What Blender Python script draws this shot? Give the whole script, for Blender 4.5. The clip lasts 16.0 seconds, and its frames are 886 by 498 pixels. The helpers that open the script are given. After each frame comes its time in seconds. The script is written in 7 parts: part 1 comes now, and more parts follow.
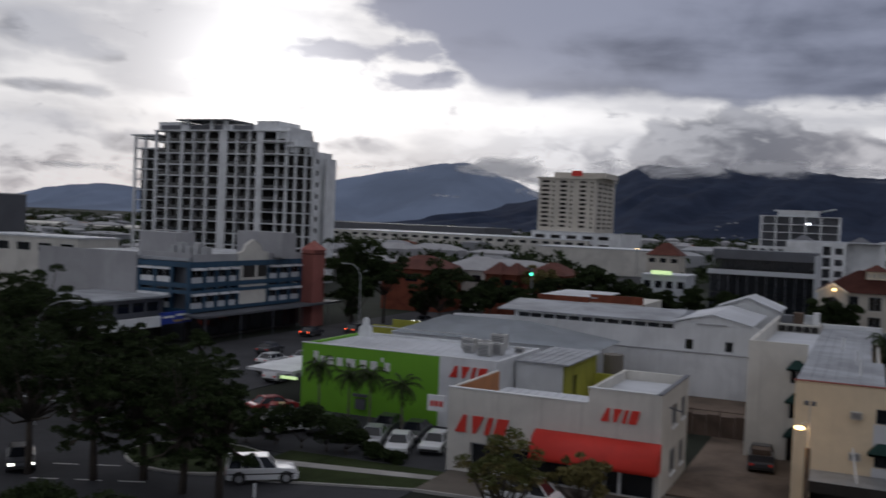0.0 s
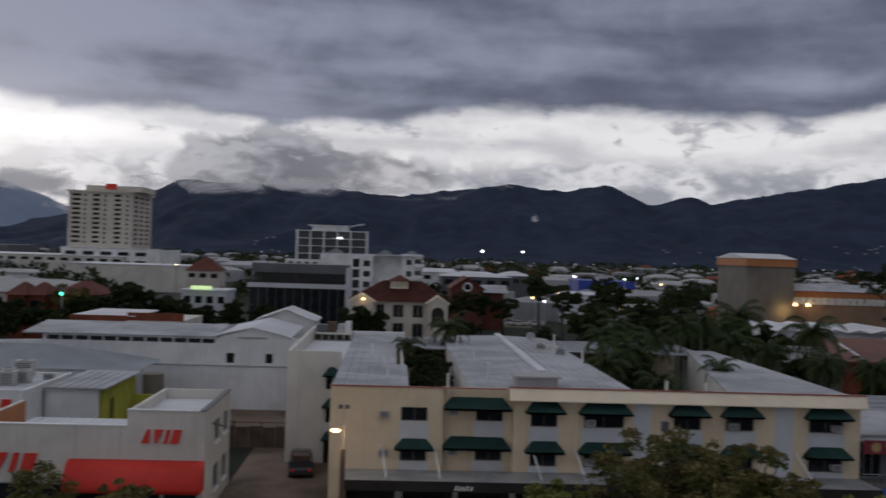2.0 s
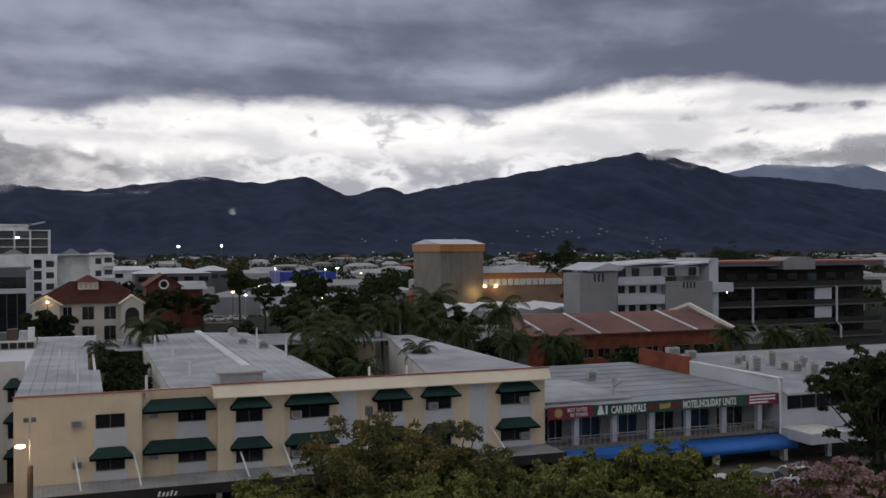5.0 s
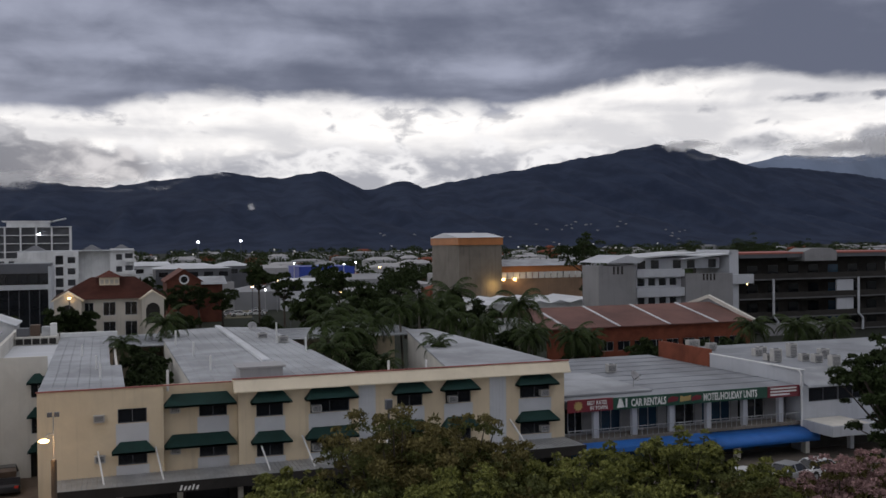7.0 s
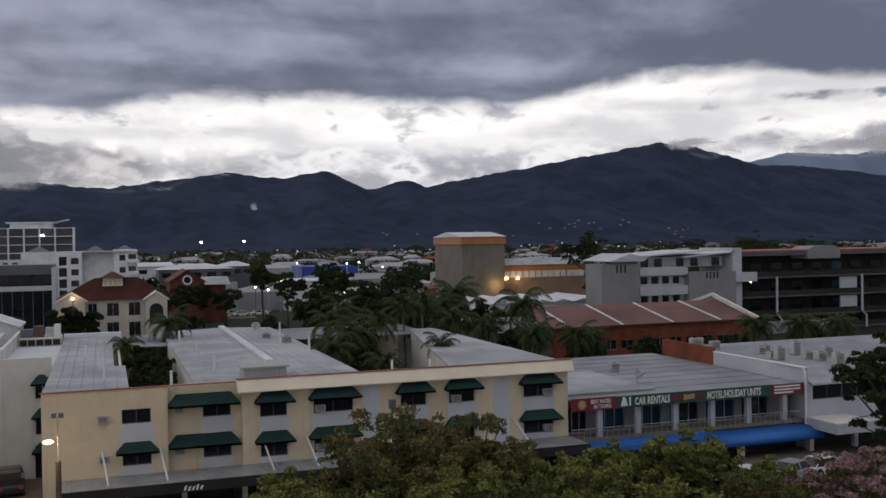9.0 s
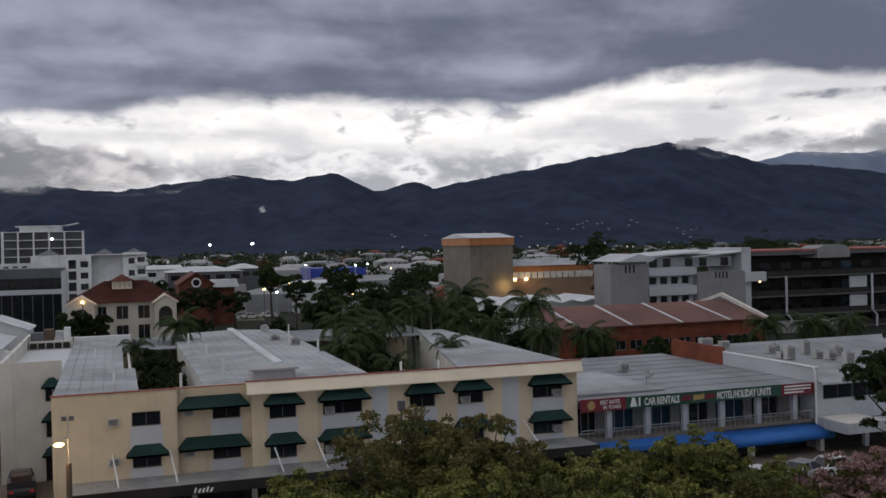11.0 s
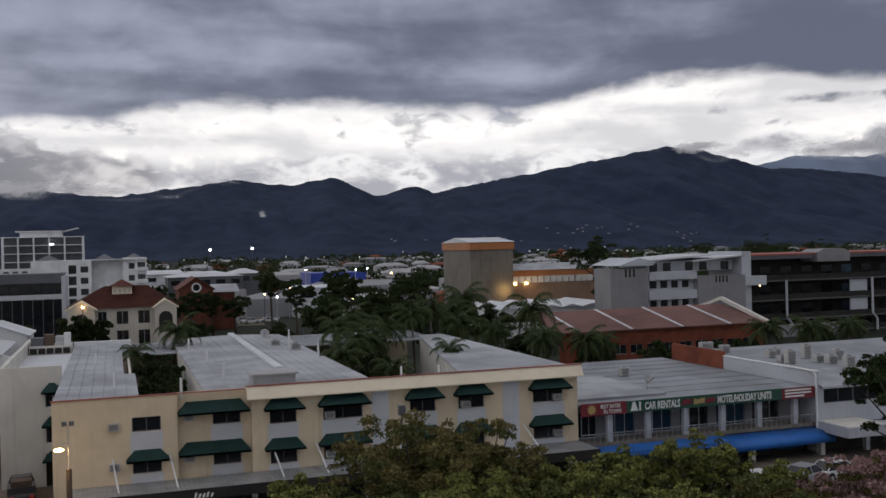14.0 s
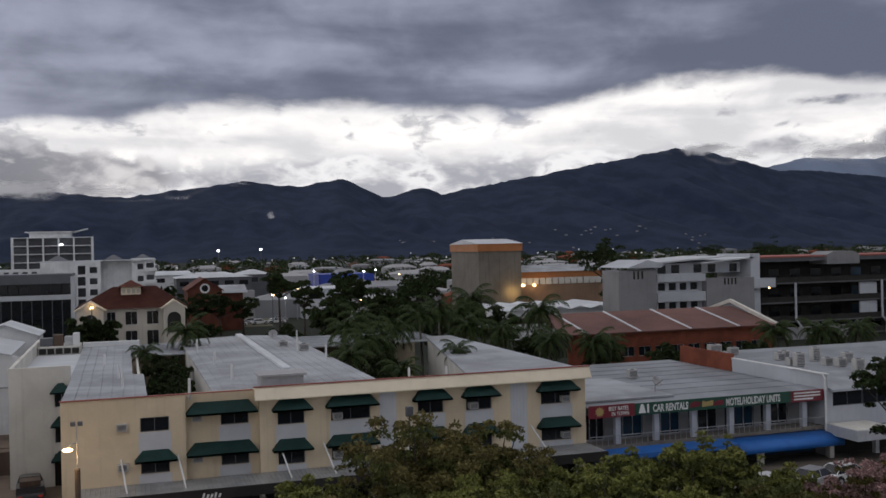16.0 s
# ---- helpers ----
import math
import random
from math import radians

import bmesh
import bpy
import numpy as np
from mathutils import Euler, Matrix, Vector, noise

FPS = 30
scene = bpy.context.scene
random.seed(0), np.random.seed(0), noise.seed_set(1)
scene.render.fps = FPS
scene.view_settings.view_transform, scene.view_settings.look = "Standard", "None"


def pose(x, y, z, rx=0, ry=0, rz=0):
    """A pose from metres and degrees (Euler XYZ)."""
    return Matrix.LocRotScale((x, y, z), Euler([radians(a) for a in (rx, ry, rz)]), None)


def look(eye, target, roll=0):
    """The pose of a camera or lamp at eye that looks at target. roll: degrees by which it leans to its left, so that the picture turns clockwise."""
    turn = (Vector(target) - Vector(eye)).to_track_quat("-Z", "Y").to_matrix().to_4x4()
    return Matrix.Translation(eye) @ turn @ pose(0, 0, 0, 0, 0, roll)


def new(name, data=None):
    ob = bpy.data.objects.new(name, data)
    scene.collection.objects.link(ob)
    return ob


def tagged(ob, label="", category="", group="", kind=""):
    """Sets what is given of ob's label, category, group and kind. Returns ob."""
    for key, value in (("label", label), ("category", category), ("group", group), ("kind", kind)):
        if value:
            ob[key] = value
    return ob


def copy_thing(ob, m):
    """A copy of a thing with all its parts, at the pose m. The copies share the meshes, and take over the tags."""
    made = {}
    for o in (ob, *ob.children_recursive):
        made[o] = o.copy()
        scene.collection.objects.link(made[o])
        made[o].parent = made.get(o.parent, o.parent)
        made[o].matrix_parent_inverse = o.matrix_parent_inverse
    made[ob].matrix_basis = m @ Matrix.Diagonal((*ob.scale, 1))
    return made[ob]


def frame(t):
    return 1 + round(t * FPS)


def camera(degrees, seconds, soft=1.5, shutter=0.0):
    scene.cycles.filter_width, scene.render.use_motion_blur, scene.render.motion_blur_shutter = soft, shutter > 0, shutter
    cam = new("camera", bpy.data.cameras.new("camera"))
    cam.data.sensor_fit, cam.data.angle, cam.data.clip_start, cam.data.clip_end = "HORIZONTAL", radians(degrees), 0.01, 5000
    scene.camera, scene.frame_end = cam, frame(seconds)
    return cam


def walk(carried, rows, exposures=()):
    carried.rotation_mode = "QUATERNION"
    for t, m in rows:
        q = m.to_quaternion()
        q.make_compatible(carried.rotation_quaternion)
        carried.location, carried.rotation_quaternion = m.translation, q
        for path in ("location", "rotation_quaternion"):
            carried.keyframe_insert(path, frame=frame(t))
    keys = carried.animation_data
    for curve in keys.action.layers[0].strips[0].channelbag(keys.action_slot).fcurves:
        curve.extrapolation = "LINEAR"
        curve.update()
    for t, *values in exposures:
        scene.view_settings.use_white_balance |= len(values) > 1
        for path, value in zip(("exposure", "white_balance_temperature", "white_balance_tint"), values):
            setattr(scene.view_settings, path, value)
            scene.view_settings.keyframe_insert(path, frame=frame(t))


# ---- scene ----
cam = camera(49.35, 16.0, soft=1.55, shutter=0.4)
EYE_HEIGHT = 18.0
# seconds, heading, pitch and roll of a camera turned by hand on a balcony
PATH = [
    (0.0, 24.05, -1.70, -2.39),
    (0.5, 16.53, -1.83, -2.30),
    (1.0, 9.88, -1.27, -2.35),
    (1.5, 4.51, -1.09, -1.97),
    (2.0, -2.83, 0.18, -1.81),
    (2.5, -9.13, -0.15, -1.99),
    (3.0, -15.71, -0.12, -1.45),
    (3.5, -19.64, -0.27, -0.16),
    (3.7, -20.50, -0.14, -0.08),
    (6.0, -20.09, -0.12, 0.71),
    (6.5, -19.54, -0.43, 0.67),
    (7.0, -19.42, -0.46, 0.65),
    (7.5, -19.37, -0.61, 0.70),
    (8.0, -19.24, -0.73, 0.78),
    (8.5, -19.25, -0.66, 0.80),
    (9.0, -19.25, -0.50, 0.92),
    (11.5, -18.71, -0.37, 1.28),
    (12.0, -18.72, -0.30, 1.32),
    (12.5, -18.58, -0.40, 1.43),
    (13.0, -18.68, -0.27, 1.40),
    (13.5, -18.73, -0.20, 1.41),
    (14.0, -18.76, -0.15, 1.35),
    (14.5, -18.81, -0.00, 1.35),
    (15.0, -18.64, -0.03, 1.32),
    (15.5, -18.38, -0.11, 1.34),
    (16.0, -18.28, -0.05, 1.21),
]
walk(cam, [(t, pose(0, 0, EYE_HEIGHT, 90 + p, r, h)) for t, h, p, r in PATH],
     [(0.0, -0.42, 6050, 13), (1.0, -0.44, 6050, 13), (1.5, -0.45, 6080, 13), (2.5, -0.34, 6150, 13), (3.0, -0.20, 6200, 13), (3.7, -0.10, 6250, 13), (6.0, 0.0, 6300, 12), (16.0, 0.0, 6300, 12)])


# ---- sky and light ----
def shader_maths(tree):
    """A short way to write sums with Math nodes."""
    def m(op, a, b=None, c=None):
        n = tree.nodes.new("ShaderNodeMath")
        n.operation = op
        for i, v in enumerate((a, b, c)):
            if v is None:
                continue
            if isinstance(v, (int, float)):
                n.inputs[i].default_value = v
            else:
                tree.links.new(v, n.inputs[i])
        return n.outputs[0]
    return m


def ramp(tree, value, lo, hi):
    """0 below lo, 1 above hi, smooth between."""
    n = tree.nodes.new("ShaderNodeMapRange")
    n.interpolation_type = "SMOOTHSTEP"
    n.inputs["From Min"].default_value, n.inputs["From Max"].default_value = lo, hi
    tree.links.new(value, n.inputs["Value"])
    return n.outputs["Result"]


def mix_colour(tree, fac, a, b, blend="MIX"):
    n = tree.nodes.new("ShaderNodeMix")
    n.data_type, n.blend_type = "RGBA", blend
    for socket, v in ((n.inputs[0], fac), (n.inputs[6], a), (n.inputs[7], b)):
        if isinstance(v, (int, float)):
            socket.default_value = v
        elif isinstance(v, tuple):
            socket.default_value = (*v, 1)
        else:
            tree.links.new(v, socket)
    return n.outputs[2]


def noise_node(tree, vector, scale, detail=5, rough=0.55, distortion=0.0):
    n = tree.nodes.new("ShaderNodeTexNoise")
    n.inputs["Scale"].default_value, n.inputs["Detail"].default_value = scale, detail
    n.inputs["Roughness"].default_value, n.inputs["Distortion"].default_value = rough, distortion
    tree.links.new(vector, n.inputs["Vector"])
    return n.outputs["Fac"]


SUN_HEADING, SUN_HEIGHT = 34, 11   # degrees left of +y, and above the horizon
world = bpy.data.worlds.new("dusk_sky")
scene.world = world
world.use_nodes = True
wt = world.node_tree
wt.nodes.clear()
wm = shader_maths(wt)
coord = wt.nodes.new("ShaderNodeTexCoord").outputs["Generated"]
sep = wt.nodes.new("ShaderNodeSeparateXYZ")
wt.links.new(coord, sep.inputs[0])
dx, dy, dz = sep.outputs
elev = wm("MULTIPLY", wm("ARCSINE", dz), 57.2958)
head = wm("MULTIPLY", wm("ARCTAN2", wm("MULTIPLY", dx, -1), dy), 57.2958)
# cloud relief: billows seen from the side, long streaks, torn wisps, and the flat deck seen in perspective
def sky_noise(kh, ke, detail, rough, distortion):
    v = wt.nodes.new("ShaderNodeCombineXYZ")
    wt.links.new(wm("MULTIPLY", head, kh), v.inputs[0])
    wt.links.new(wm("MULTIPLY", elev, ke), v.inputs[1])
    return wm("SUBTRACT", noise_node(wt, v.outputs[0], 1.0, detail, rough, distortion), 0.5)


billow = sky_noise(0.19, 0.34, 8, 0.52, 0.25)
streak = sky_noise(0.06, 0.36, 5, 0.45, 0.25)
wisp = sky_noise(0.50, 1.0, 6, 0.52, 0.4)
high = wm("MAXIMUM", dz, 0.04)
flat = wt.nodes.new("ShaderNodeCombineXYZ")
wt.links.new(wm("DIVIDE", dx, high), flat.inputs[0])
wt.links.new(wm("DIVIDE", dy, high), flat.inputs[1])
deck_noise = noise_node(wt, flat.outputs[0], 0.6, 5, 0.45, 0.2)


def bump_at(h0, e0, wh, we):
    """A soft patch of cloud or glow round a heading and an elevation."""
    a = wm("DIVIDE", wm("SUBTRACT", head, h0), wh)
    b = wm("DIVIDE", wm("SUBTRACT", elev, e0), we)
    return wm("EXPONENT", wm("MULTIPLY", wm("ADD", wm("MULTIPLY", a, a), wm("MULTIPLY", b, b)), -1))


def total(*terms):
    """A sum of values, or of (factor, value) pairs."""
    out = None
    for q in terms:
        q = wm("MULTIPLY", q[1], q[0]) if isinstance(q, tuple) else q
        out = q if out is None else wm("ADD", out, q)
    return out


right = wm("MULTIPLY", head, -1)
# lower edge of the dark deck, which lifts over the hidden sun
edge = total(7.2, (1.0, ramp(wt, right, -1, 4)), (-0.5, ramp(wt, right, 13, 20)), (1.45, ramp(wt, right, 22, 33)), (-1.2, ramp(wt, right, 35, 45)), (6.5, ramp(wt, total(head, (11.0, billow), (2.0, wisp)), 19, 33)))
rise = total(elev, (-1.0, edge), (2.0, billow), (2.2, streak), (0.7, wisp))
deck = ramp(wt, rise, -0.3, 0.8)
fingers = total(bump_at(29, 9.7, 7.0, 0.85), (0.9, bump_at(26.5, 8.1, 5.0, 0.6)), (0.68, bump_at(-42, 7.7, 6.0, 0.45)))
fingers = wm("MULTIPLY", ramp(wt, total(fingers, (1.6, billow), (1.2, wisp)), 0.36, 0.80), 0.85)
deck = wm("MAXIMUM", deck, fingers)
belly = wm("SUBTRACT", rise, 1.5)
belly = wm("EXPONENT", wm("MULTIPLY", wm("MULTIPLY", belly, belly), -0.55))
shade = total(0.52, (1.1, wm("SUBTRACT", deck_noise, 0.5)), (1.05, streak), (0.9, billow), (-0.20, belly), (0.34, ramp(wt, head, -6, 22)), (-0.32, ramp(wt, right, 14, 36)))
deck_col = mix_colour(wt, ramp(wt, shade, 0.08, 0.92), (0.135, 0.148, 0.202), (0.385, 0.405, 0.495))
# bright gap below the deck, and the pale bank of cloud behind the hills
bank = ramp(wt, total(5.9, (-1.0, elev), (7.0, billow), (2.6, wisp), (-1.3, ramp(wt, head, 14, 22))), -0.2, 1.0)
bank_col = mix_colour(wt, ramp(wt, total(0.5, (3.0, billow), (1.8, wisp), (0.8, streak), (0.25, ramp(wt, head, 8, 16))), 0.15, 0.85), (0.37, 0.375, 0.415), (0.95, 0.93, 0.91))
open_col = mix_colour(wt, ramp(wt, total(0.5, (1.8, streak), (1.0, billow)), 0.25, 0.65), (0.74, 0.725, 0.72), (1.12, 1.08, 1.02))
gap_col = mix_colour(wt, wm("MULTIPLY", bank, 0.85), open_col, bank_col)
# grey heaps: the cumulus over the near range, the veil at the far end, and the broken cloud beside the sun
heap = total(bump_at(9.3, 4.7, 4.6, 2.5), (0.95, bump_at(3.0, 4.4, 4.2, 2.3)), (0.65, bump_at(-1.5, 4.4, 3.2, 0.9)))
heap = ramp(wt, total(heap, (2.4, billow), (1.0, wisp)), 0.42, 0.78)
heap_dark = mix_colour(wt, ramp(wt, total(0.5, (2.4, billow), (1.4, wisp)), 0.25, 0.8), (0.16, 0.168, 0.205), (0.46, 0.46, 0.485))
heap_pale = mix_colour(wt, ramp(wt, total(0.5, (2.4, billow), (1.4, wisp)), 0.25, 0.8), (0.30, 0.295, 0.32), (0.72, 0.69, 0.68))
gap_col = mix_colour(wt, heap, gap_col, mix_colour(wt, ramp(wt, head, 0.5, 7), heap_pale, heap_dark))
veil = ramp(wt, total(bump_at(-45, 5.2, 4.5, 1.0), (0.5, bump_at(-37, 5.3, 3.0, 0.6)), (2.2, billow), (1.0, wisp)), 0.3, 0.8)
gap_col = mix_colour(wt, wm("MULTIPLY", veil, 0.8), gap_col, (0.27, 0.275, 0.31))
rags = total((0.45, bump_at(-16.6, 7.3, 2.6, 0.8)), (0.5, bump_at(-22.0, 7.5, 4.2, 0.6)), (0.6, bump_at(-37.8, 6.5, 3.0, 0.25)), (0.5, bump_at(2.0, 7.2, 4.0, 0.5)))
rags = wm("MULTIPLY", ramp(wt, total(rags, (2.8, wisp), (0.8, billow)), 0.30, 0.80), 0.6)
gap_col = mix_colour(wt, rags, gap_col, (0.29, 0.295, 0.335))
broken = total(bump_at(47.5, 9.6, 4.2, 1.5), (0.8, bump_at(42.5, 8.2, 2.2, 0.6)), (0.75, bump_at(46.5, 6.4, 5.5, 0.45)), (0.6, bump_at(46.5, 4.7, 4.5, 0.9)), (0.9, bump_at(42.3, 3.5, 1.4, 0.6)), (0.9, bump_at(40, 12.6, 2.6, 0.6)), (0.6, bump_at(25, 3.9, 6.0, 0.7)))
broken = ramp(wt, total(broken, (2.4, billow), (1.8, streak), (0.8, wisp)), 0.34, 0.82)
gap_col = mix_colour(wt, wm("MULTIPLY", broken, 0.9), gap_col, mix_colour(wt, ramp(wt, total(0.5, (2.6, billow), (1.0, wisp)), 0.25, 0.75), (0.30, 0.31, 0.345), (0.66, 0.66, 0.68)))
low_col = mix_colour(wt, deck, gap_col, deck_col)
glow = total((0.9, bump_at(SUN_HEADING + 1, SUN_HEIGHT - 2.2, 5.0, 4.2)), (0.34, bump_at(SUN_HEADING - 10, 6.2, 14, 2.8)))
low_col = mix_colour(wt, wm("MULTIPLY", glow, total(1.1, (-0.85, broken), (-0.55, deck))), low_col, (1.0, 0.96, 0.88), "ADD")
# overcast: the deck brightens towards the zenith
zenith = mix_colour(wt, deck_noise, (0.52, 0.515, 0.53), (0.80, 0.78, 0.77))
cloud_col = mix_colour(wt, ramp(wt, elev, 15, 42), low_col, zenith)
sky = wt.nodes.new("ShaderNodeTexSky")
sky.sky_type, sky.sun_disc = "NISHITA", False
sky.sun_elevation, sky.sun_rotation = radians(SUN_HEIGHT), radians(-SUN_HEADING)
clear = wt.nodes.new("ShaderNodeBackground")
clear.inputs["Strength"].default_value = 0.05
wt.links.new(sky.outputs[0], clear.inputs["Color"])
clouds = wt.nodes.new("ShaderNodeBackground")
clouds.inputs["Strength"].default_value = 1.0
wt.links.new(cloud_col, clouds.inputs["Color"])
cover = wt.nodes.new("ShaderNodeMixShader")
cover.inputs[0].default_value = 0.94
wt.links.new(clear.outputs[0], cover.inputs[1])
wt.links.new(clouds.outputs[0], cover.inputs[2])
wout = wt.nodes.new("ShaderNodeOutputWorld")
wt.links.new(cover.outputs[0], wout.inputs["Surface"])

sun = new("sun", bpy.data.lights.new("sun", "SUN"))
sun.data.energy, sun.data.angle, sun.data.color = 0.35, radians(25), (1.0, 0.93, 0.84)
sun.matrix_world = look((0, 0, 60), (60 * math.sin(radians(SUN_HEADING)), -60 * math.cos(radians(SUN_HEADING)), 60 - 60 * math.tan(radians(SUN_HEIGHT))))


# ---- materials ----
def material(name, colour, rough=0.8, metal=0.0, vary=0.25, scale=1.5, bump=0.15, streaks=0.0, tint=None, each=0.0, emit=None, coat=0.0, gloss=0.5):
    """A surface with stains (large noise), grain (small noise) and fine relief; streaks: rain marks that run down; each: how far pieces differ."""
    mat = bpy.data.materials.new(name)
    mat.use_nodes = True
    t = mat.node_tree
    bsdf = t.nodes["Principled BSDF"]
    m = shader_maths(t)
    pos = t.nodes.new("ShaderNodeTexCoord").outputs["Object"]
    large = noise_node(t, pos, scale * 0.35, 5, 0.6, 0.4)
    small = noise_node(t, pos, scale * 7, 4, 0.6)
    dark = tuple(c * (1 - vary) for c in colour)
    light = tuple(min(1, c * (1 + vary * 0.6)) for c in colour) if tint is None else tint
    col = mix_colour(t, ramp(t, large, 0.32, 0.68), dark, light)
    col = mix_colour(t, m("MULTIPLY", m("SUBTRACT", small, 0.35), vary * 1.2), col, dark)
    if streaks:
        stretch = t.nodes.new("ShaderNodeMapping")
        stretch.inputs["Scale"].default_value = (1.3, 1.3, 0.07)
        t.links.new(pos, stretch.inputs["Vector"])
        run = noise_node(t, stretch.outputs[0], 1.6, 5, 0.6)
        col = mix_colour(t, m("MULTIPLY", ramp(t, run, 0.5, 0.75), streaks), col, tuple(c * 0.35 for c in colour))
    if each:
        info = t.nodes.new("ShaderNodeObjectInfo").outputs["Random"]
        geo = t.nodes.new("ShaderNodeNewGeometry").outputs["Random Per Island"]
        both = m("FRACT", m("ADD", info, geo))
        col = mix_colour(t, m("MULTIPLY", both, each), col, tuple(c * 0.3 for c in colour))
    t.links.new(col, bsdf.inputs["Base Color"])
    bsdf.inputs["Metallic"].default_value = metal
    t.links.new(m("ADD", rough - 0.08, m("MULTIPLY", small, 0.16)), bsdf.inputs["Roughness"])
    bsdf.inputs["Specular IOR Level"].default_value = gloss
    if coat:
        bsdf.inputs["Coat Weight"].default_value = coat
    if bump:
        b = t.nodes.new("ShaderNodeBump")
        b.inputs["Strength"].default_value, b.inputs["Distance"].default_value = bump, 0.03
        t.links.new(m("ADD", small, m("MULTIPLY", large, 0.5)), b.inputs["Height"])
        t.links.new(b.outputs[0], bsdf.inputs["Normal"])
    if emit:
        bsdf.inputs["Emission Color"].default_value = (*emit[0], 1)
        bsdf.inputs["Emission Strength"].default_value = emit[1]
    return mat


CREAM = material("cream_render", (0.65, 0.545, 0.385), 0.85, vary=0.10, scale=0.8, bump=0.1, streaks=0.22)
FASCIA = material("pale_fascia", (0.78, 0.69, 0.53), 0.7, vary=0.08, scale=0.8, bump=0.05, streaks=0.1)
PANEL = material("grey_cladding", (0.52, 0.54, 0.57), 0.6, vary=0.08, scale=1, bump=0.05)
WHITE = material("white_paint", (0.73, 0.745, 0.755), 0.75, vary=0.14, scale=0.7, bump=0.1, streaks=0.2)
OFFWHITE = material("offwhite_render", (0.60, 0.58, 0.53), 0.85, vary=0.14, scale=0.6, bump=0.12, streaks=0.22)
GREYWALL = material("grey_render", (0.36, 0.36, 0.37), 0.85, vary=0.12, scale=0.6, streaks=0.2)
DARKGREY = material("dark_grey_panel", (0.10, 0.105, 0.12), 0.5, vary=0.15, scale=0.6)
CONCRETE = material("raw_concrete", (0.175, 0.158, 0.135), 0.9, vary=0.2, scale=0.5, bump=0.2, streaks=0.5)
ROOF = material("zinc_roof", (0.33, 0.345, 0.37), 0.6, 0.0, vary=0.34, scale=0.5, bump=0.08, tint=(0.40, 0.42, 0.45))
ROOFWHITE = material("white_roof", (0.56, 0.58, 0.61), 0.6, vary=0.16, scale=0.4, bump=0.08)
REDTILE = material("red_roof", (0.120, 0.043, 0.032), 0.8, vary=0.3, scale=0.6, bump=0.2, gloss=0.2)
BROWNROOF = material("red_brown_sheet", (0.155, 0.075, 0.062), 0.65, vary=0.3, scale=0.35, bump=0.1, gloss=0.2)
BRICK = material("red_brick", (0.20, 0.062, 0.036), 0.9, vary=0.3, scale=1.2, bump=0.25, streaks=0.15, gloss=0.2)
SALMON = material("salmon_render", (0.33, 0.115, 0.095), 0.85, vary=0.15, scale=0.6, streaks=0.2)
ORANGE = material("orange_fascia", (0.40, 0.16, 0.055), 0.7, vary=0.15, scale=0.5, streaks=0.2)
GREEN = material("lime_paint", (0.16, 0.40, 0.018), 0.6, vary=0.10, scale=0.6, bump=0.08, streaks=0.1)
YELLOWGREEN = material("olive_paint", (0.40, 0.40, 0.05), 0.8, vary=0.25, scale=0.8, streaks=0.3)
AWNING = material("dark_green_canvas", (0.020, 0.070, 0.062), 0.75, vary=0.2, scale=2, bump=0.1)
REDCANVAS = material("red_canvas", (0.62, 0.030, 0.016), 0.6, vary=0.12, scale=1.2, bump=0.1)
REDSIGN = material("red_sign", (0.62, 0.035, 0.02), 0.5, vary=0.05, bump=0.0)
MAROON = material("maroon_board", (0.17, 0.018, 0.03), 0.5, vary=0.12, bump=0.02)
GREENSIGN = material("green_board", (0.014, 0.070, 0.045), 0.5, vary=0.12, bump=0.02)
BLUESIGN = material("blue_board", (0.02, 0.05, 0.32), 0.5, vary=0.12, bump=0.02)
BLUECANVAS = material("blue_canvas", (0.015, 0.12, 0.42), 0.6, vary=0.2, scale=1)
BLUEWALL = material("blue_panel", (0.018, 0.062, 0.115), 0.6, vary=0.15, scale=0.8)
LETTER = material("white_letter", (0.75, 0.76, 0.74), 0.5, vary=0.05, bump=0.0)
GLASS = material("dark_glass", (0.012, 0.014, 0.018), 0.12, vary=0.2, scale=0.7, bump=0.0)
GLASSBLUE = material("blue_glass", (0.02, 0.055, 0.10), 0.15, vary=0.4, scale=0.5, bump=0.0)
# roof grey lowered in the colour itself to suggest haze over the suburb
FARROOF = material("haze_dulled_roof", (0.34, 0.35, 0.37), 0.7, vary=0.3, scale=0.05, bump=0.0, each=0.6)
BLUEGREYROOF = material("blue_grey_sheet", (0.46, 0.50, 0.54), 0.6, vary=0.2, scale=0.4, bump=0.08)
ROOFDARK = material("weathered_blue_grey_roof", (0.235, 0.25, 0.275), 0.6, vary=0.3, scale=0.5, bump=0.08)
FLATWHITE = material("pale_flat_render", (0.45, 0.47, 0.51), 0.8, vary=0.1, scale=0.5, streaks=0.2)
FLATGREY = material("mid_grey_render", (0.23, 0.23, 0.24), 0.85, vary=0.12, scale=0.5, streaks=0.2)
DARKBRICK = material("dull_dark_brick", (0.135, 0.050, 0.034), 0.9, vary=0.3, scale=1.0, bump=0.2, gloss=0.2)
TANWALL = material("tan_render", (0.26, 0.17, 0.11), 0.85, vary=0.25, scale=0.4, streaks=0.3)
# slab grey darkened in the colour to carry the balconies' shade
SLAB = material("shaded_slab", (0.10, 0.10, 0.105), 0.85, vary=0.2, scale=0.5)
# near-black paints the shade of rooms and recesses; also used for black boards
DARK = material("room_shade_and_black", (0.022, 0.020, 0.018), 0.9, vary=0.3)
FRAME = material("aluminium_frame", (0.45, 0.46, 0.47), 0.45, 0.6, vary=0.1, bump=0.0)
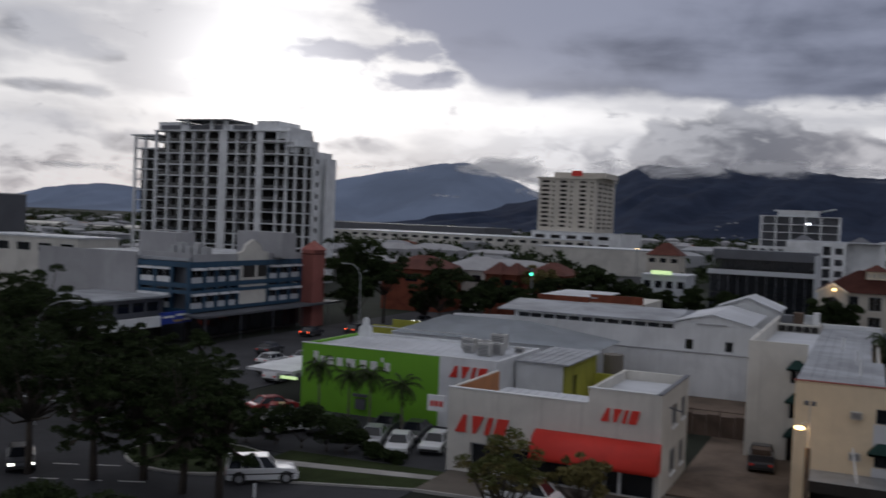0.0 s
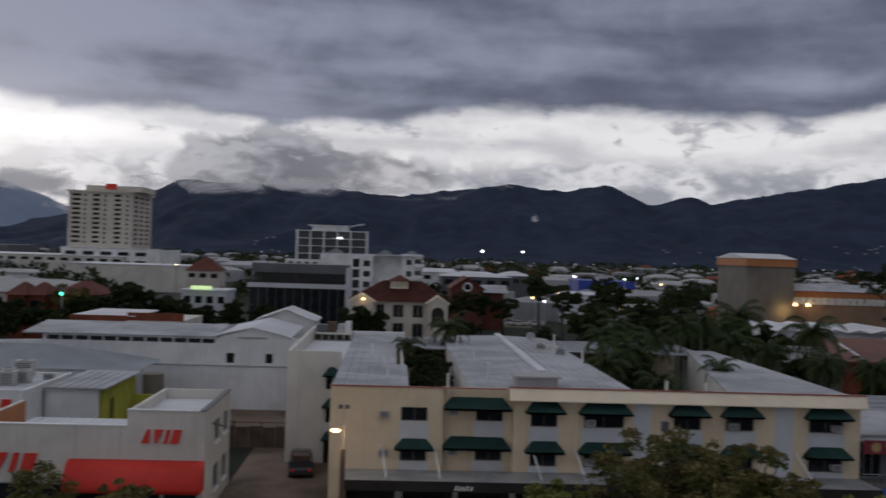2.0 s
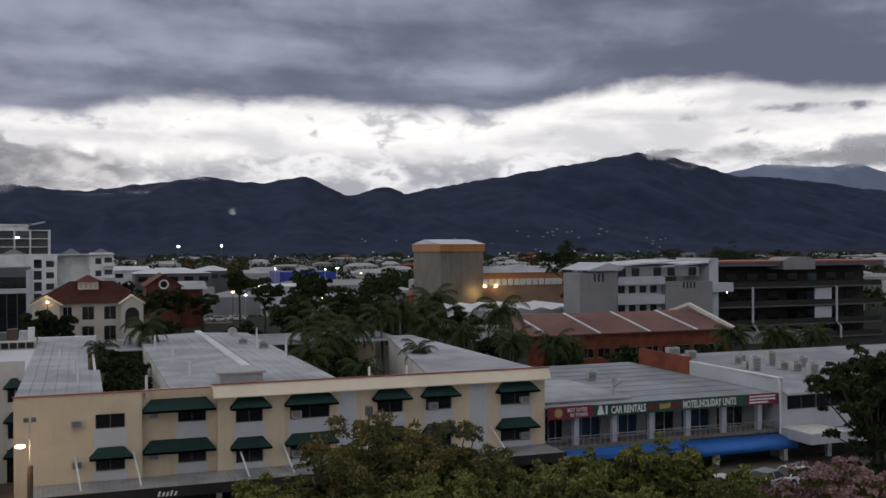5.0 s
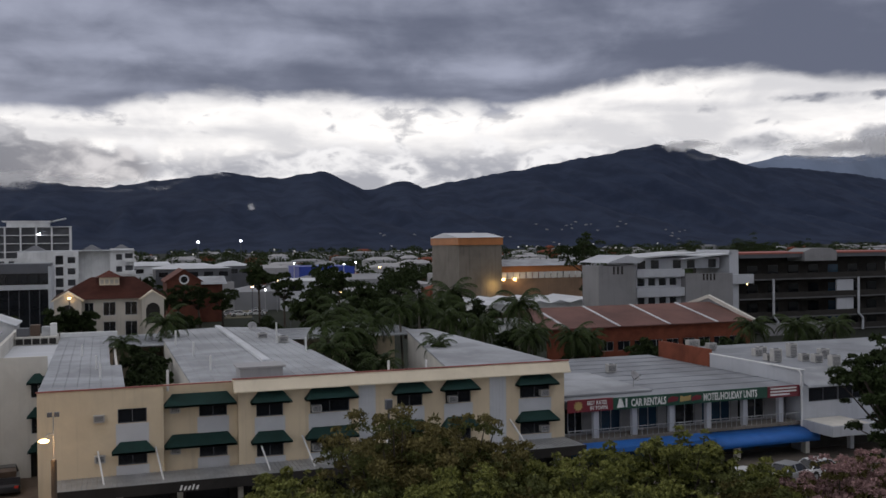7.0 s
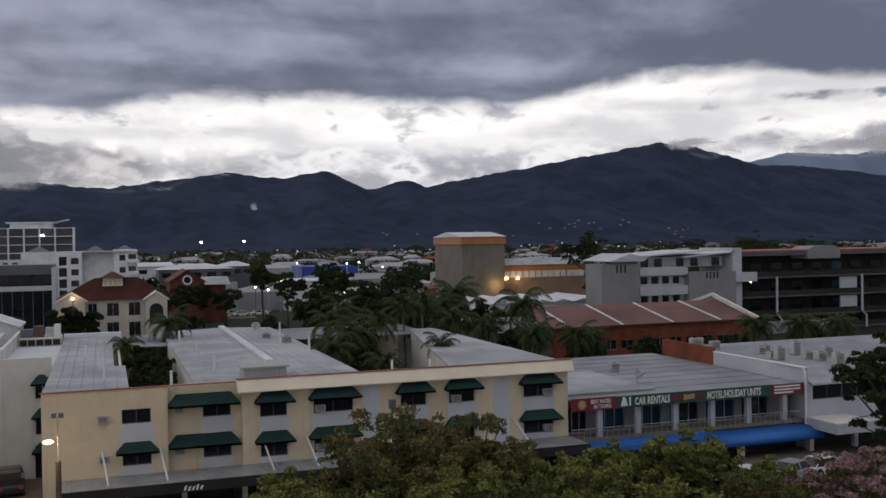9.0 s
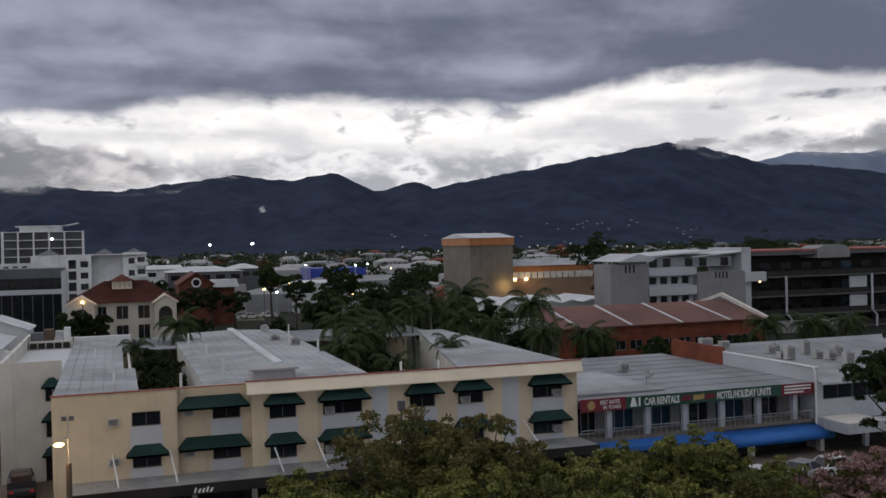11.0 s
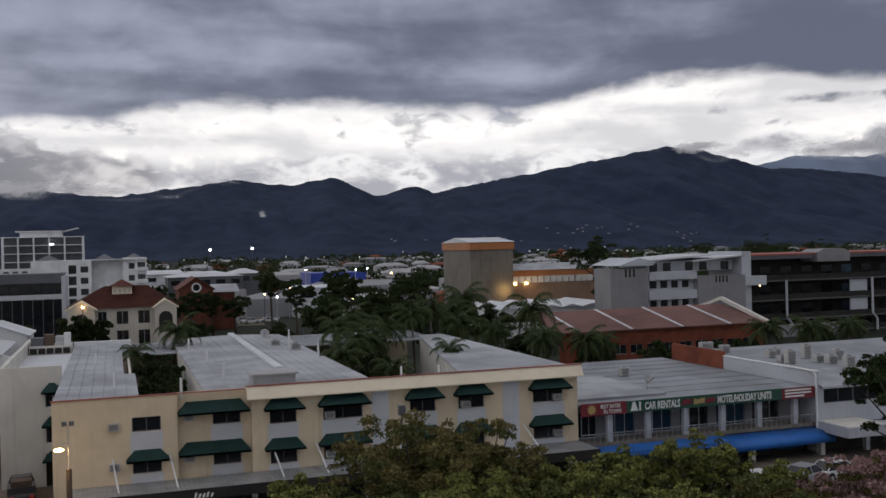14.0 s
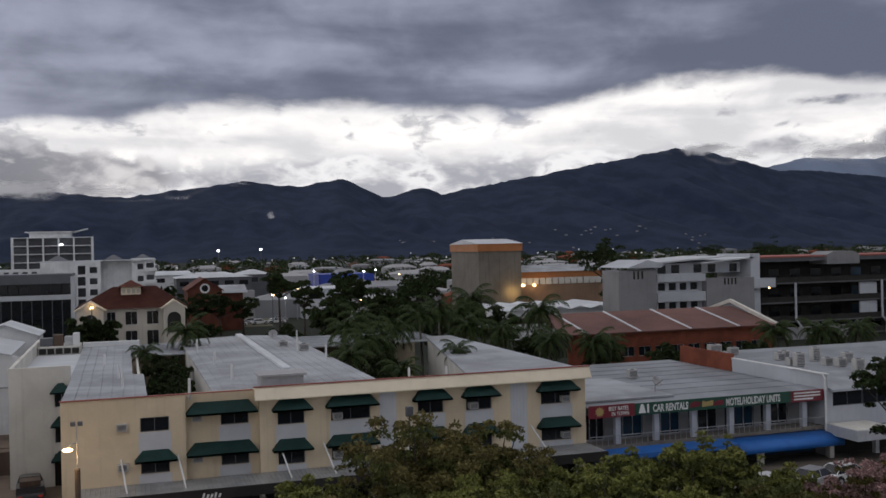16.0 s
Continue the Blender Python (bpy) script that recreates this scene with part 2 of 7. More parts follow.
METAL = material("galvanised_metal", (0.40, 0.41, 0.42), 0.5, 0.5, vary=0.2, scale=2, bump=0.05)
PIPE = material("white_pipe", (0.66, 0.67, 0.67), 0.5, vary=0.08, bump=0.0)
ACWHITE = material("appliance_white", (0.42, 0.415, 0.40), 0.55, vary=0.12, scale=3, bump=0.03)
RUST = material("rusty_sheet", (0.11, 0.075, 0.055), 0.9, vary=0.4, scale=1, streaks=0.4)
WOODPOLE = material("weathered_pole", (0.10, 0.075, 0.055), 0.9, vary=0.3, scale=2, bump=0.3)
ASPHALT = material("asphalt", (0.046, 0.047, 0.052), 0.85, vary=0.3, scale=0.25, bump=0.2, gloss=0.2)
PAINTLINE = material("road_paint", (0.55, 0.55, 0.53), 0.7, vary=0.25, scale=2)
PAVING = material("pavement_concrete", (0.135, 0.118, 0.10), 0.9, vary=0.25, scale=0.4, bump=0.15, gloss=0.2)
YARD = material("stained_yard", (0.16, 0.122, 0.096), 0.9, vary=0.55, scale=0.35, bump=0.15, gloss=0.2)
KERB = material("kerb_concrete", (0.36, 0.35, 0.33), 0.9, vary=0.2, scale=1)
GRASS = material("lawn", (0.034, 0.046, 0.018), 0.95, vary=0.4, scale=0.6, bump=0.4, gloss=0.08)
GROUND = material("town_ground", (0.038, 0.042, 0.036), 0.95, vary=0.5, scale=0.02, bump=0.1, tint=(0.048, 0.055, 0.04), gloss=0.08)
LEAF = material("leaf", (0.138, 0.158, 0.052), 0.6, vary=0.35, scale=0.5, bump=0.0, tint=(0.20, 0.205, 0.070), each=0.8, gloss=0.08)
LEAFDARK = material("dark_leaf", (0.041, 0.060, 0.022), 0.65, vary=0.4, scale=0.5, bump=0.0, each=0.6, gloss=0.08)
LEAFBRIGHT = material("young_leaf", (0.265, 0.285, 0.076), 0.55, vary=0.3, scale=0.5, bump=0.0, tint=(0.325, 0.325, 0.100), each=0.85, gloss=0.08)
LEAFDRY = material("olive_dry_leaf", (0.190, 0.168, 0.060), 0.65, vary=0.3, scale=0.5, bump=0.0, tint=(0.240, 0.200, 0.082), each=0.8, gloss=0.08)
BLOSSOM = material("pink_blossom", (0.44, 0.28, 0.27), 0.7, vary=0.3, scale=1, bump=0.0, each=0.7, gloss=0.08)
FROND = material("palm_frond", (0.040, 0.060, 0.018), 0.5, vary=0.3, scale=0.6, bump=0.0, each=0.5, gloss=0.08)
BARK = material("bark", (0.060, 0.048, 0.038), 0.95, vary=0.35, scale=2, bump=0.5)
PALMBARK = material("palm_bark", (0.17, 0.15, 0.125), 0.9, vary=0.3, scale=2, bump=0.4)
# bluer than leaf green: the air's haze is painted into the colour
MOUNTAIN = material("haze_tinted_hill", (0.024, 0.034, 0.064), 1.0, vary=0.2, scale=0.03, bump=0.0, tint=(0.031, 0.043, 0.076), gloss=0.08)
# distance haze is mixed into this forest colour as pale blue
MOUNTAINFAR = material("far_hill_haze_tint", (0.19, 0.235, 0.325), 1.0, vary=0.2, scale=0.006, bump=0.0, gloss=0.08)
CARWHITE = material("white_car_paint", (0.70, 0.71, 0.72), 0.3, vary=0.04, bump=0.0, coat=0.5)
CARSILVER = material("silver_car_paint", (0.40, 0.41, 0.43), 0.35, 0.4, vary=0.05, bump=0.0, coat=0.5)
CARDARK = material("dark_car_paint", (0.030, 0.032, 0.040), 0.3, vary=0.1, bump=0.0, coat=0.5)
CARRED = material("red_car_paint", (0.30, 0.02, 0.02), 0.3, vary=0.05, bump=0.0, coat=0.5)
RUBBER = material("black_rubber", (0.02, 0.02, 0.02), 0.8, vary=0.2, bump=0.0)
TAILGLOW = material("tail_light", (0.5, 0.03, 0.02), 0.3, vary=0, bump=0, emit=((1.0, 0.10, 0.03), 3.0))
HEADGLOW = material("headlight", (0.8, 0.8, 0.75), 0.2, vary=0, bump=0, emit=((1.0, 0.93, 0.8), 6.0))
WARMGLOW = material("sodium_lamp", (0.8, 0.6, 0.3), 0.3, vary=0, bump=0, emit=((1.0, 0.62, 0.25), 9.0))
COOLGLOW = material("white_lamp", (0.8, 0.8, 0.8), 0.3, vary=0, bump=0, emit=((0.95, 0.98, 1.0), 8.0))
SHOPGLOW = material("lit_sign", (0.6, 0.8, 0.3), 0.3, vary=0, bump=0, emit=((0.75, 1.0, 0.45), 1.0))


# ---- building blocks ----
def box(bm, x0, x1, y0, y1, z0, z1):
    v = [bm.verts.new((x, y, z)) for z in (z0, z1) for x, y in ((x0, y0), (x1, y0), (x1, y1), (x0, y1))]
    for q in ((3, 2, 1, 0), (4, 5, 6, 7), (0, 1, 5, 4), (1, 2, 6, 5), (2, 3, 7, 6), (3, 0, 4, 7)):
        bm.faces.new([v[i] for i in q])
    return bm


def block(*a):
    return box(bmesh.new(), *a)


def prism(bm, outline, axis, a, b):
    """An outline of (u, z) points pushed along the x or y axis from a to b."""
    ends = []
    for s in (a, b):
        ends.append([bm.verts.new((s, u, z) if axis == "x" else (u, s, z)) for u, z in outline])
    n = len(outline)
    bm.faces.new(ends[0])
    bm.faces.new(ends[1][::-1])
    for i in range(n):
        bm.faces.new((ends[0][i], ends[1][i], ends[1][(i + 1) % n], ends[0][(i + 1) % n]))
    bmesh.ops.recalc_face_normals(bm, faces=bm.faces)
    return bm


def slab(bm, outline, z0, z1):
    """A flat plate with an outline of (x, y) points."""
    lo = [bm.verts.new((x, y, z0)) for x, y in outline]
    hi = [bm.verts.new((x, y, z1)) for x, y in outline]
    n = len(outline)
    bm.faces.new(lo[::-1])
    bm.faces.new(hi)
    for i in range(n):
        bm.faces.new((lo[i], lo[(i + 1) % n], hi[(i + 1) % n], hi[i]))
    bmesh.ops.recalc_face_normals(bm, faces=bm.faces)
    return bm


def tube(bm, points, radii, sides=8):
    """A round bar along points, with a radius at each."""
    rings = []
    for i, p in enumerate(points):
        p = Vector(p)
        d = (Vector(points[min(i + 1, len(points) - 1)]) - Vector(points[max(i - 1, 0)])).normalized()
        side_v = d.cross(Vector((0, 0, 1)) if abs(d.z) < 0.9 else Vector((1, 0, 0))).normalized()
        other = d.cross(side_v)
        r = radii[i] if isinstance(radii, (list, tuple)) else radii
        rings.append([bm.verts.new(p + r * (math.cos(a) * side_v + math.sin(a) * other)) for a in (2 * math.pi * k / sides for k in range(sides))])
    for a, b in zip(rings, rings[1:]):
        for k in range(sides):
            bm.faces.new((a[k], a[(k + 1) % sides], b[(k + 1) % sides], b[k]))
    bm.faces.new(rings[0][::-1])
    bm.faces.new(rings[-1])
    bmesh.ops.recalc_face_normals(bm, faces=bm.faces)
    return bm


def rod(p, q, r, sides=8):
    return tube(bmesh.new(), [p, q], r, sides)


def wall(bm, axis, at, thick, u0, u1, z0, z1, holes=()):
    """A wall with openings (u0, u1, z0, z1) that go through it. axis y: it runs along x with its face at y = at, and its thickness behind."""
    def cuts(lo, hi, ends):
        return sorted({round(v, 4) for v in (lo, hi, *ends) if lo - 1e-6 <= v <= hi + 1e-6})
    us = cuts(u0, u1, [v for h in holes for v in h[:2]])
    zs = cuts(z0, z1, [v for h in holes for v in h[2:]])
    full = {}
    for i in range(len(us) - 1):
        for j in range(len(zs) - 1):
            cu, cz = (us[i] + us[i + 1]) / 2, (zs[j] + zs[j + 1]) / 2
            full[i, j] = not any(h[0] < cu < h[1] and h[2] < cz < h[3] for h in holes)
    made = {}

    def corner(i, j, s):
        if (i, j, s) not in made:
            d = at + thick * s
            made[i, j, s] = bm.verts.new((us[i], d, zs[j]) if axis == "y" else (d, us[i], zs[j]))
        return made[i, j, s]
    for (i, j), solid_cell in full.items():
        if not solid_cell:
            continue
        for s in (0, 1):
            bm.faces.new([corner(i, j, s), corner(i + 1, j, s), corner(i + 1, j + 1, s), corner(i, j + 1, s)])
        for di, dj, p, q in ((-1, 0, (i, j), (i, j + 1)), (1, 0, (i + 1, j), (i + 1, j + 1)), (0, -1, (i, j), (i + 1, j)), (0, 1, (i, j + 1), (i + 1, j + 1))):
            if not full.get((i + di, j + dj)):
                bm.faces.new([corner(*p, 0), corner(*q, 0), corner(*q, 1), corner(*p, 1)])
    bmesh.ops.recalc_face_normals(bm, faces=bm.faces)
    return bm


def mesh_of(bm, name, mat, smooth=False):
    me = bpy.data.meshes.new(name)
    bm.to_mesh(me)
    bm.free()
    me.materials.append(mat)
    if smooth:
        for p in me.polygons:
            p.use_smooth = True
    return me


def thing(name, at, label, category, group="", kind=""):
    ob = new(name)
    ob.location = at
    return tagged(ob, label, category, group, kind)


def base_of(ob):
    while ob.parent:
        ob = ob.parent
    return ob.location


def part(name, bm, mat, parent, label="", smooth=False):
    """One mesh under a thing or under one of its parts, given in the world's coordinates."""
    bmesh.ops.translate(bm, verts=bm.verts, vec=-base_of(parent))
    ob = new(name, mesh_of(bm, name, mat, smooth))
    ob.parent = parent
    return tagged(ob, label)


def solid(name, bm, mat, label, category, group="", kind="", smooth=False, at=None):
    """A thing that is one mesh, with its origin at `at`."""
    if at:
        bmesh.ops.translate(bm, verts=bm.verts, vec=-Vector(at))
    ob = new(name, mesh_of(bm, name, mat, smooth))
    if at:
        ob.location = at
    return tagged(ob, label, category, group, kind)


def lettering(name, text, size, mat, parent, m, depth=0.03, squeeze=1.0, shear=0.0, bold=0.0):
    """Words as a mesh under a thing; m: the pose of the text's lower left corner, in the thing's own coordinates."""
    curve = bpy.data.curves.new(name, "FONT")
    curve.body, curve.size, curve.extrude, curve.shear, curve.offset = text, size, depth, shear, bold
    curve.resolution_u = 3
    tmp = bpy.data.objects.new(name, curve)
    scene.collection.objects.link(tmp)
    dep = bpy.context.evaluated_depsgraph_get()
    me = bpy.data.meshes.new_from_object(tmp.evaluated_get(dep))
    bpy.data.objects.remove(tmp)
    me.materials.clear()
    me.materials.append(mat)
    me.transform(Matrix.Diagonal((squeeze, 1, 1, 1)))
    ob = new(name, me)
    ob.parent = parent
    ob.matrix_basis = m
    return ob


def window_y(parent, x0, x1, z0, z1, y, frame_mat=None, glass=None, bars=1, depth=0.12):
    """A window in a wall that faces -y: glass set back in its opening, with a frame and upright bars."""
    f = frame_mat or FRAME
    w = part("window", block(x0, x1, y + depth + 0.03, y + depth + 0.06, z0, z1), glass or GLASS, parent)
    bm = bmesh.new()
    t = 0.05
    for a in (x0, x1 - t):
        box(bm, a, a + t, y + depth - 0.03, y + depth + 0.03, z0, z1)
    for a in (z0, z1 - t):
        box(bm, x0 + t, x1 - t, y + depth - 0.03, y + depth + 0.03, a, a + t)
    for i in range(bars):
        c = x0 + (x1 - x0) * (i + 1) / (bars + 1)
        box(bm, c - t / 2, c + t / 2, y + depth - 0.03, y + depth + 0.03, z0 + t, z1 - t)
    part("window_frame", bm, f, w)
    return w


def window_x(parent, y0, y1, z0, z1, x, face=1, frame_mat=None, glass=None, bars=1, depth=0.12):
    """The same in a wall that faces +x (face 1) or -x (face -1)."""
    f = frame_mat or FRAME
    a, b = sorted((x - face * (depth + 0.03), x - face * (depth + 0.06)))
    w = part("window", block(a, b, y0, y1, z0, z1), glass or GLASS, parent)
    bm = bmesh.new()
    t = 0.05
    a, b = sorted((x - face * (depth - 0.03), x - face * (depth + 0.03)))
    for c in (y0, y1 - t):
        box(bm, a, b, c, c + t, z0, z1)
    for c in (z0, z1 - t):
        box(bm, a, b, y0 + t, y1 - t, c, c + t)
    for i in range(bars):
        c = y0 + (y1 - y0) * (i + 1) / (bars + 1)
        box(bm, a, b, c - t / 2, c + t / 2, z0 + t, z1 - t)
    part("window_frame", bm, f, w)
    return w


# ---- ground, roads, hills ----
bm = bmesh.new()
slab(bm, [(-4800, -600), (4800, -600), (4800, 4700), (-4800, 4700)], -0.5, -0.06)
solid("ground", bm, GROUND, "flat dark town ground reaching to the foot of the hills", "ground", kind="structure")
solid("road", slab(bmesh.new(), [(-400, 22), (400, 22), (400, 50), (-400, 50)], -0.06, 0.0), ASPHALT, "dark asphalt street in front of the motel", "road", kind="structure")
solid("side_road", slab(bmesh.new(), [(-81, 50), (-53, 50), (-57, 70), (-57, 420), (-81, 420)], -0.06, 0.004), ASPHALT, "dark asphalt side street leading away between shops", "road", kind="structure")
solid("road_1", slab(bmesh.new(), [(-57, 50), (-27, 50), (-27, 57.5), (-39.6, 61.4), (-57, 61.4)], -0.06, 0.002), ASPHALT, "dark asphalt junction round the planted island", "road", kind="structure")
solid("pavement", slab(bmesh.new(), [(-39.5, 57.7), (-27, 60.2), (-27, 61.3), (-39.5, 59.0)], -0.06, 0.12), KERB, "pale concrete footpath beside the lawn", "pavement", kind="structure")
solid("pavement_1", slab(bmesh.new(), [(-27, 57.7), (-3, 60), (-3, 66), (-27, 64)], -0.06, 0.10), PAVING, "stained concrete pavement before the red awning shop", "pavement", kind="structure")
solid("pavement_2", slab(bmesh.new(), [(-3, 54), (100, 54), (100, 68), (-3, 68)], -0.06, 0.12), PAVING, "grey concrete pavement under the motel awning", "pavement", kind="structure")
solid("yard", slab(bmesh.new(), [(-12, 66), (-4, 66), (-4, 107), (-30, 107), (-30, 88), (-12, 88)], -0.06, 0.06), YARD, "stained concrete driveway and yard between white walls", "yard", kind="structure")
solid("car_park", slab(bmesh.new(), [(-57, 61.5), (-27, 61), (-27, 77), (-57, 77)], -0.06, 0.05), ASPHALT, "dark asphalt car park beside the green wall", "car park", kind="structure")
bm = bmesh.new()
slab(bm, [(-36.6, 54.0), (-27, 57.6), (-27, 60.1), (-38.6, 57.8)], -0.06, 0.11)
slab(bm, [(-39.5, 59.1), (-27, 61.4), (-27, 62.6), (-39.5, 62.0)], -0.06, 0.11)
solid("lawn", bm, GRASS, "dull green mown grass verge", "lawn", kind="structure")
solid("kerb", slab(bmesh.new(), [(-36.8, 53.75), (-27, 57.4), (-3, 59.8), (-3, 60.0), (-27, 57.6), (-36.8, 54.0)], -0.06, 0.14), KERB, "pale concrete kerb along the street", "kerb", kind="structure")
solid("lawn_1", slab(bmesh.new(), [(16, 236), (34, 236), (44, 325), (22, 325)], -0.06, 0.02), material("dry_lot", (0.15, 0.14, 0.085), 0.95, vary=0.4, scale=0.05, bump=0.2), "dry grass lot beside the trees", "lawn", kind="structure")
# roundabout-like island under the street trees
ring = [(-44.0 + 5.6 * math.cos(a), 56.6 + 4.4 * math.sin(a)) for a in (2 * math.pi * k / 28 for k in range(28))]
solid("traffic_island", slab(bmesh.new(), ring, -0.06, 0.17), KERB, "kerbed concrete island planted with trees", "island", kind="structure")
ring = [(-44.0 + 5.35 * math.cos(a), 56.6 + 4.15 * math.sin(a)) for a in (2 * math.pi * k / 28 for k in range(28))]
solid("island_grass", slab(bmesh.new(), ring, 0.17, 0.20), GRASS, "dark grass on the traffic island", "grass", kind="structure")
marks = bmesh.new()
for k in range(7):
    box(marks, -66.2, -66.0, 70 + 9 * k, 74 + 9 * k, 0.004, 0.012)
for k in range(3):
    slab(marks, [(-49.6 + 2.6 * k, 46.6 + 1.2 * k), (-48.0 + 2.6 * k, 47.3 + 1.2 * k), (-48.1 + 2.6 * k, 47.45 + 1.2 * k), (-49.7 + 2.6 * k, 46.75 + 1.2 * k)], 0.0, 0.008)
    slab(marks, [(-51.2 + 2.6 * k, 50.0 + 1.2 * k), (-49.6 + 2.6 * k, 50.7 + 1.2 * k), (-49.7 + 2.6 * k, 50.85 + 1.2 * k), (-51.3 + 2.6 * k, 50.15 + 1.2 * k)], 0.0, 0.008)
box(marks, -63, -57, 63.0, 63.35, 0.004, 0.012)
for k in range(5):
    box(marks, -75 + 3.2 * k, -73.6 + 3.2 * k, 66, 66.25, 0.004, 0.012)
for k in range(12):
    box(marks, -70 + 9 * k, -66.5 + 9 * k, 36.0, 36.15, 0.0, 0.008)
solid("road_marking", marks, PAINTLINE, "worn white painted lines on the asphalt", "road marking", kind="structure")


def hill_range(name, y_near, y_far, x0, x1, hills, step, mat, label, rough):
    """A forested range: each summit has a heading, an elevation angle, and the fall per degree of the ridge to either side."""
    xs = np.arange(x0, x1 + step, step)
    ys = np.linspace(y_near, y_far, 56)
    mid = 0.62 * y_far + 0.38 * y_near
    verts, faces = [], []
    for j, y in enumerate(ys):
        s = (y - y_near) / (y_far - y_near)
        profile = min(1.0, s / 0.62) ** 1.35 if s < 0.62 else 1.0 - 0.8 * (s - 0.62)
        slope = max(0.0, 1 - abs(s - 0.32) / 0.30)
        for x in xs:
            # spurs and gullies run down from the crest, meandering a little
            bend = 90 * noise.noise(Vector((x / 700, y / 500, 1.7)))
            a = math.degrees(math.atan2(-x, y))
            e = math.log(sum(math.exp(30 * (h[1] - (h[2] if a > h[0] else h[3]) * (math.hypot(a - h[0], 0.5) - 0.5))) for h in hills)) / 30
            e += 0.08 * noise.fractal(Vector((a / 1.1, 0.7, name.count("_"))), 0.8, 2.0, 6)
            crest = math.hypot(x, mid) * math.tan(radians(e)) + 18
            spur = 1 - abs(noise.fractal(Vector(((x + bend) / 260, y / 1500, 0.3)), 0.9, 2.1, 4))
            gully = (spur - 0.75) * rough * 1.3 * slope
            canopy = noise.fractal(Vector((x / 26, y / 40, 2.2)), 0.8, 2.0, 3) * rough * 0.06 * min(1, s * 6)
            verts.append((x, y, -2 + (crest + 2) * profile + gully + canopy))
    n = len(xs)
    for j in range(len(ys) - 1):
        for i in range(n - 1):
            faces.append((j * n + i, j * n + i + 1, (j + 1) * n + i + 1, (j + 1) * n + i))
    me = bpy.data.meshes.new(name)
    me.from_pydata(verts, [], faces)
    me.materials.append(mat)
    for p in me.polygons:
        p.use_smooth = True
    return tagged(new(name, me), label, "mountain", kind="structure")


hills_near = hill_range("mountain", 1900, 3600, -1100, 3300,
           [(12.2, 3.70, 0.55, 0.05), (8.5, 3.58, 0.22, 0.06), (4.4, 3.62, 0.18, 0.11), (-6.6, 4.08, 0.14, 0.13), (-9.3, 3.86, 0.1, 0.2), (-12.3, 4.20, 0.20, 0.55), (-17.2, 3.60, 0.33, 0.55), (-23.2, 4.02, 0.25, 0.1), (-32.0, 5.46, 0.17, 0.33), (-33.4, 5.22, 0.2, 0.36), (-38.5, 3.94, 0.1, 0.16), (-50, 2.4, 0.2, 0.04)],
           14, MOUNTAIN, "dark forested range tinted blue for haze, under low cloud", 55)
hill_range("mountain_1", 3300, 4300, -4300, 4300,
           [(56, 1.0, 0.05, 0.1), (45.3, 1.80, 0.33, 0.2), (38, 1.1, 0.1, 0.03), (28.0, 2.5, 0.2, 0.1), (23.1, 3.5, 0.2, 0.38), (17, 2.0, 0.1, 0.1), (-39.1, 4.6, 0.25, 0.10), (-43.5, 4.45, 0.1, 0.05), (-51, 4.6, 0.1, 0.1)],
           30, MOUNTAINFAR, "far mountain ridge coloured pale blue for haze", 40)


# low cloud that hangs on the tops
mist = bpy.data.materials.new("low_cloud")
mist.use_nodes = True
mt = mist.node_tree
mt.nodes.clear()
mm = shader_maths(mt)
where = mt.nodes.new("ShaderNodeNewGeometry").outputs["Position"]
msep = mt.nodes.new("ShaderNodeSeparateXYZ")
mt.links.new(where, msep.inputs[0])
mh = mm("MULTIPLY", mm("ARCTAN2", mm("MULTIPLY", msep.outputs[0], -1), msep.outputs[1]), 57.2958)
me_ = mm("MULTIPLY", mm("DIVIDE", mm("SUBTRACT", msep.outputs[2], 18.0), 1850.0), 57.2958)
mv = mt.nodes.new("ShaderNodeCombineXYZ")
mt.links.new(mm("MULTIPLY", mh, 0.32), mv.inputs[0])
mt.links.new(mm("MULTIPLY", me_, 0.75), mv.inputs[1])
mn = noise_node(mt, mv.outputs[0], 1.0, 8, 0.6, 0.8)
thick = None
for h0, e0, wh, we, amount in ((6, 3.6, 8, 0.45, 0.85), (12, 3.5, 3, 0.5, 0.9), (-1, 3.2, 4, 0.25, 0.4), (20, 3.1, 3.0, 0.8, 0.8), (19, 2.6, 1.5, 1.0, 0.6), (-33.5, 5.35, 2.2, 0.3, 0.75), (-31.0, 5.3, 1.5, 0.25, 0.6), (-36, 4.9, 2.0, 0.5, 0.5), (-6.5, 4.0, 1.3, 0.3, 0.3), (-8.2, 2.1, 0.22, 0.3, 0.55), (29, 3.0, 4, 0.3, 0.5), (-44, 4.9, 5, 0.7, 0.9), (24, 1.45, 0.8, 0.16, 0.7), (46, 2.2, 5, 0.25, 0.5)):
    a = mm("DIVIDE", mm("SUBTRACT", mh, h0), wh)
    b = mm("DIVIDE", mm("SUBTRACT", me_, e0), we)
    g = mm("MULTIPLY", mm("EXPONENT", mm("MULTIPLY", mm("ADD", mm("MULTIPLY", a, a), mm("MULTIPLY", b, b)), -1)), amount)
    thick = g if thick is None else mm("MAXIMUM", thick, g)
cover_ = ramp(mt, mm("ADD", thick, mm("MULTIPLY", mm("SUBTRACT", mn, 0.55), mm("MULTIPLY", ramp(mt, thick, 0.02, 0.3), 2.6))), 0.12, 0.85)
fluff = mt.nodes.new("ShaderNodeBsdfTranslucent")
fluff.inputs[0].default_value = (0.95, 0.95, 0.96, 1)
front = mt.nodes.new("ShaderNodeBsdfDiffuse")
front.inputs[0].default_value = (0.95, 0.95, 0.96, 1)
body_ = mt.nodes.new("ShaderNodeMixShader")
body_.inputs[0].default_value = 0.5
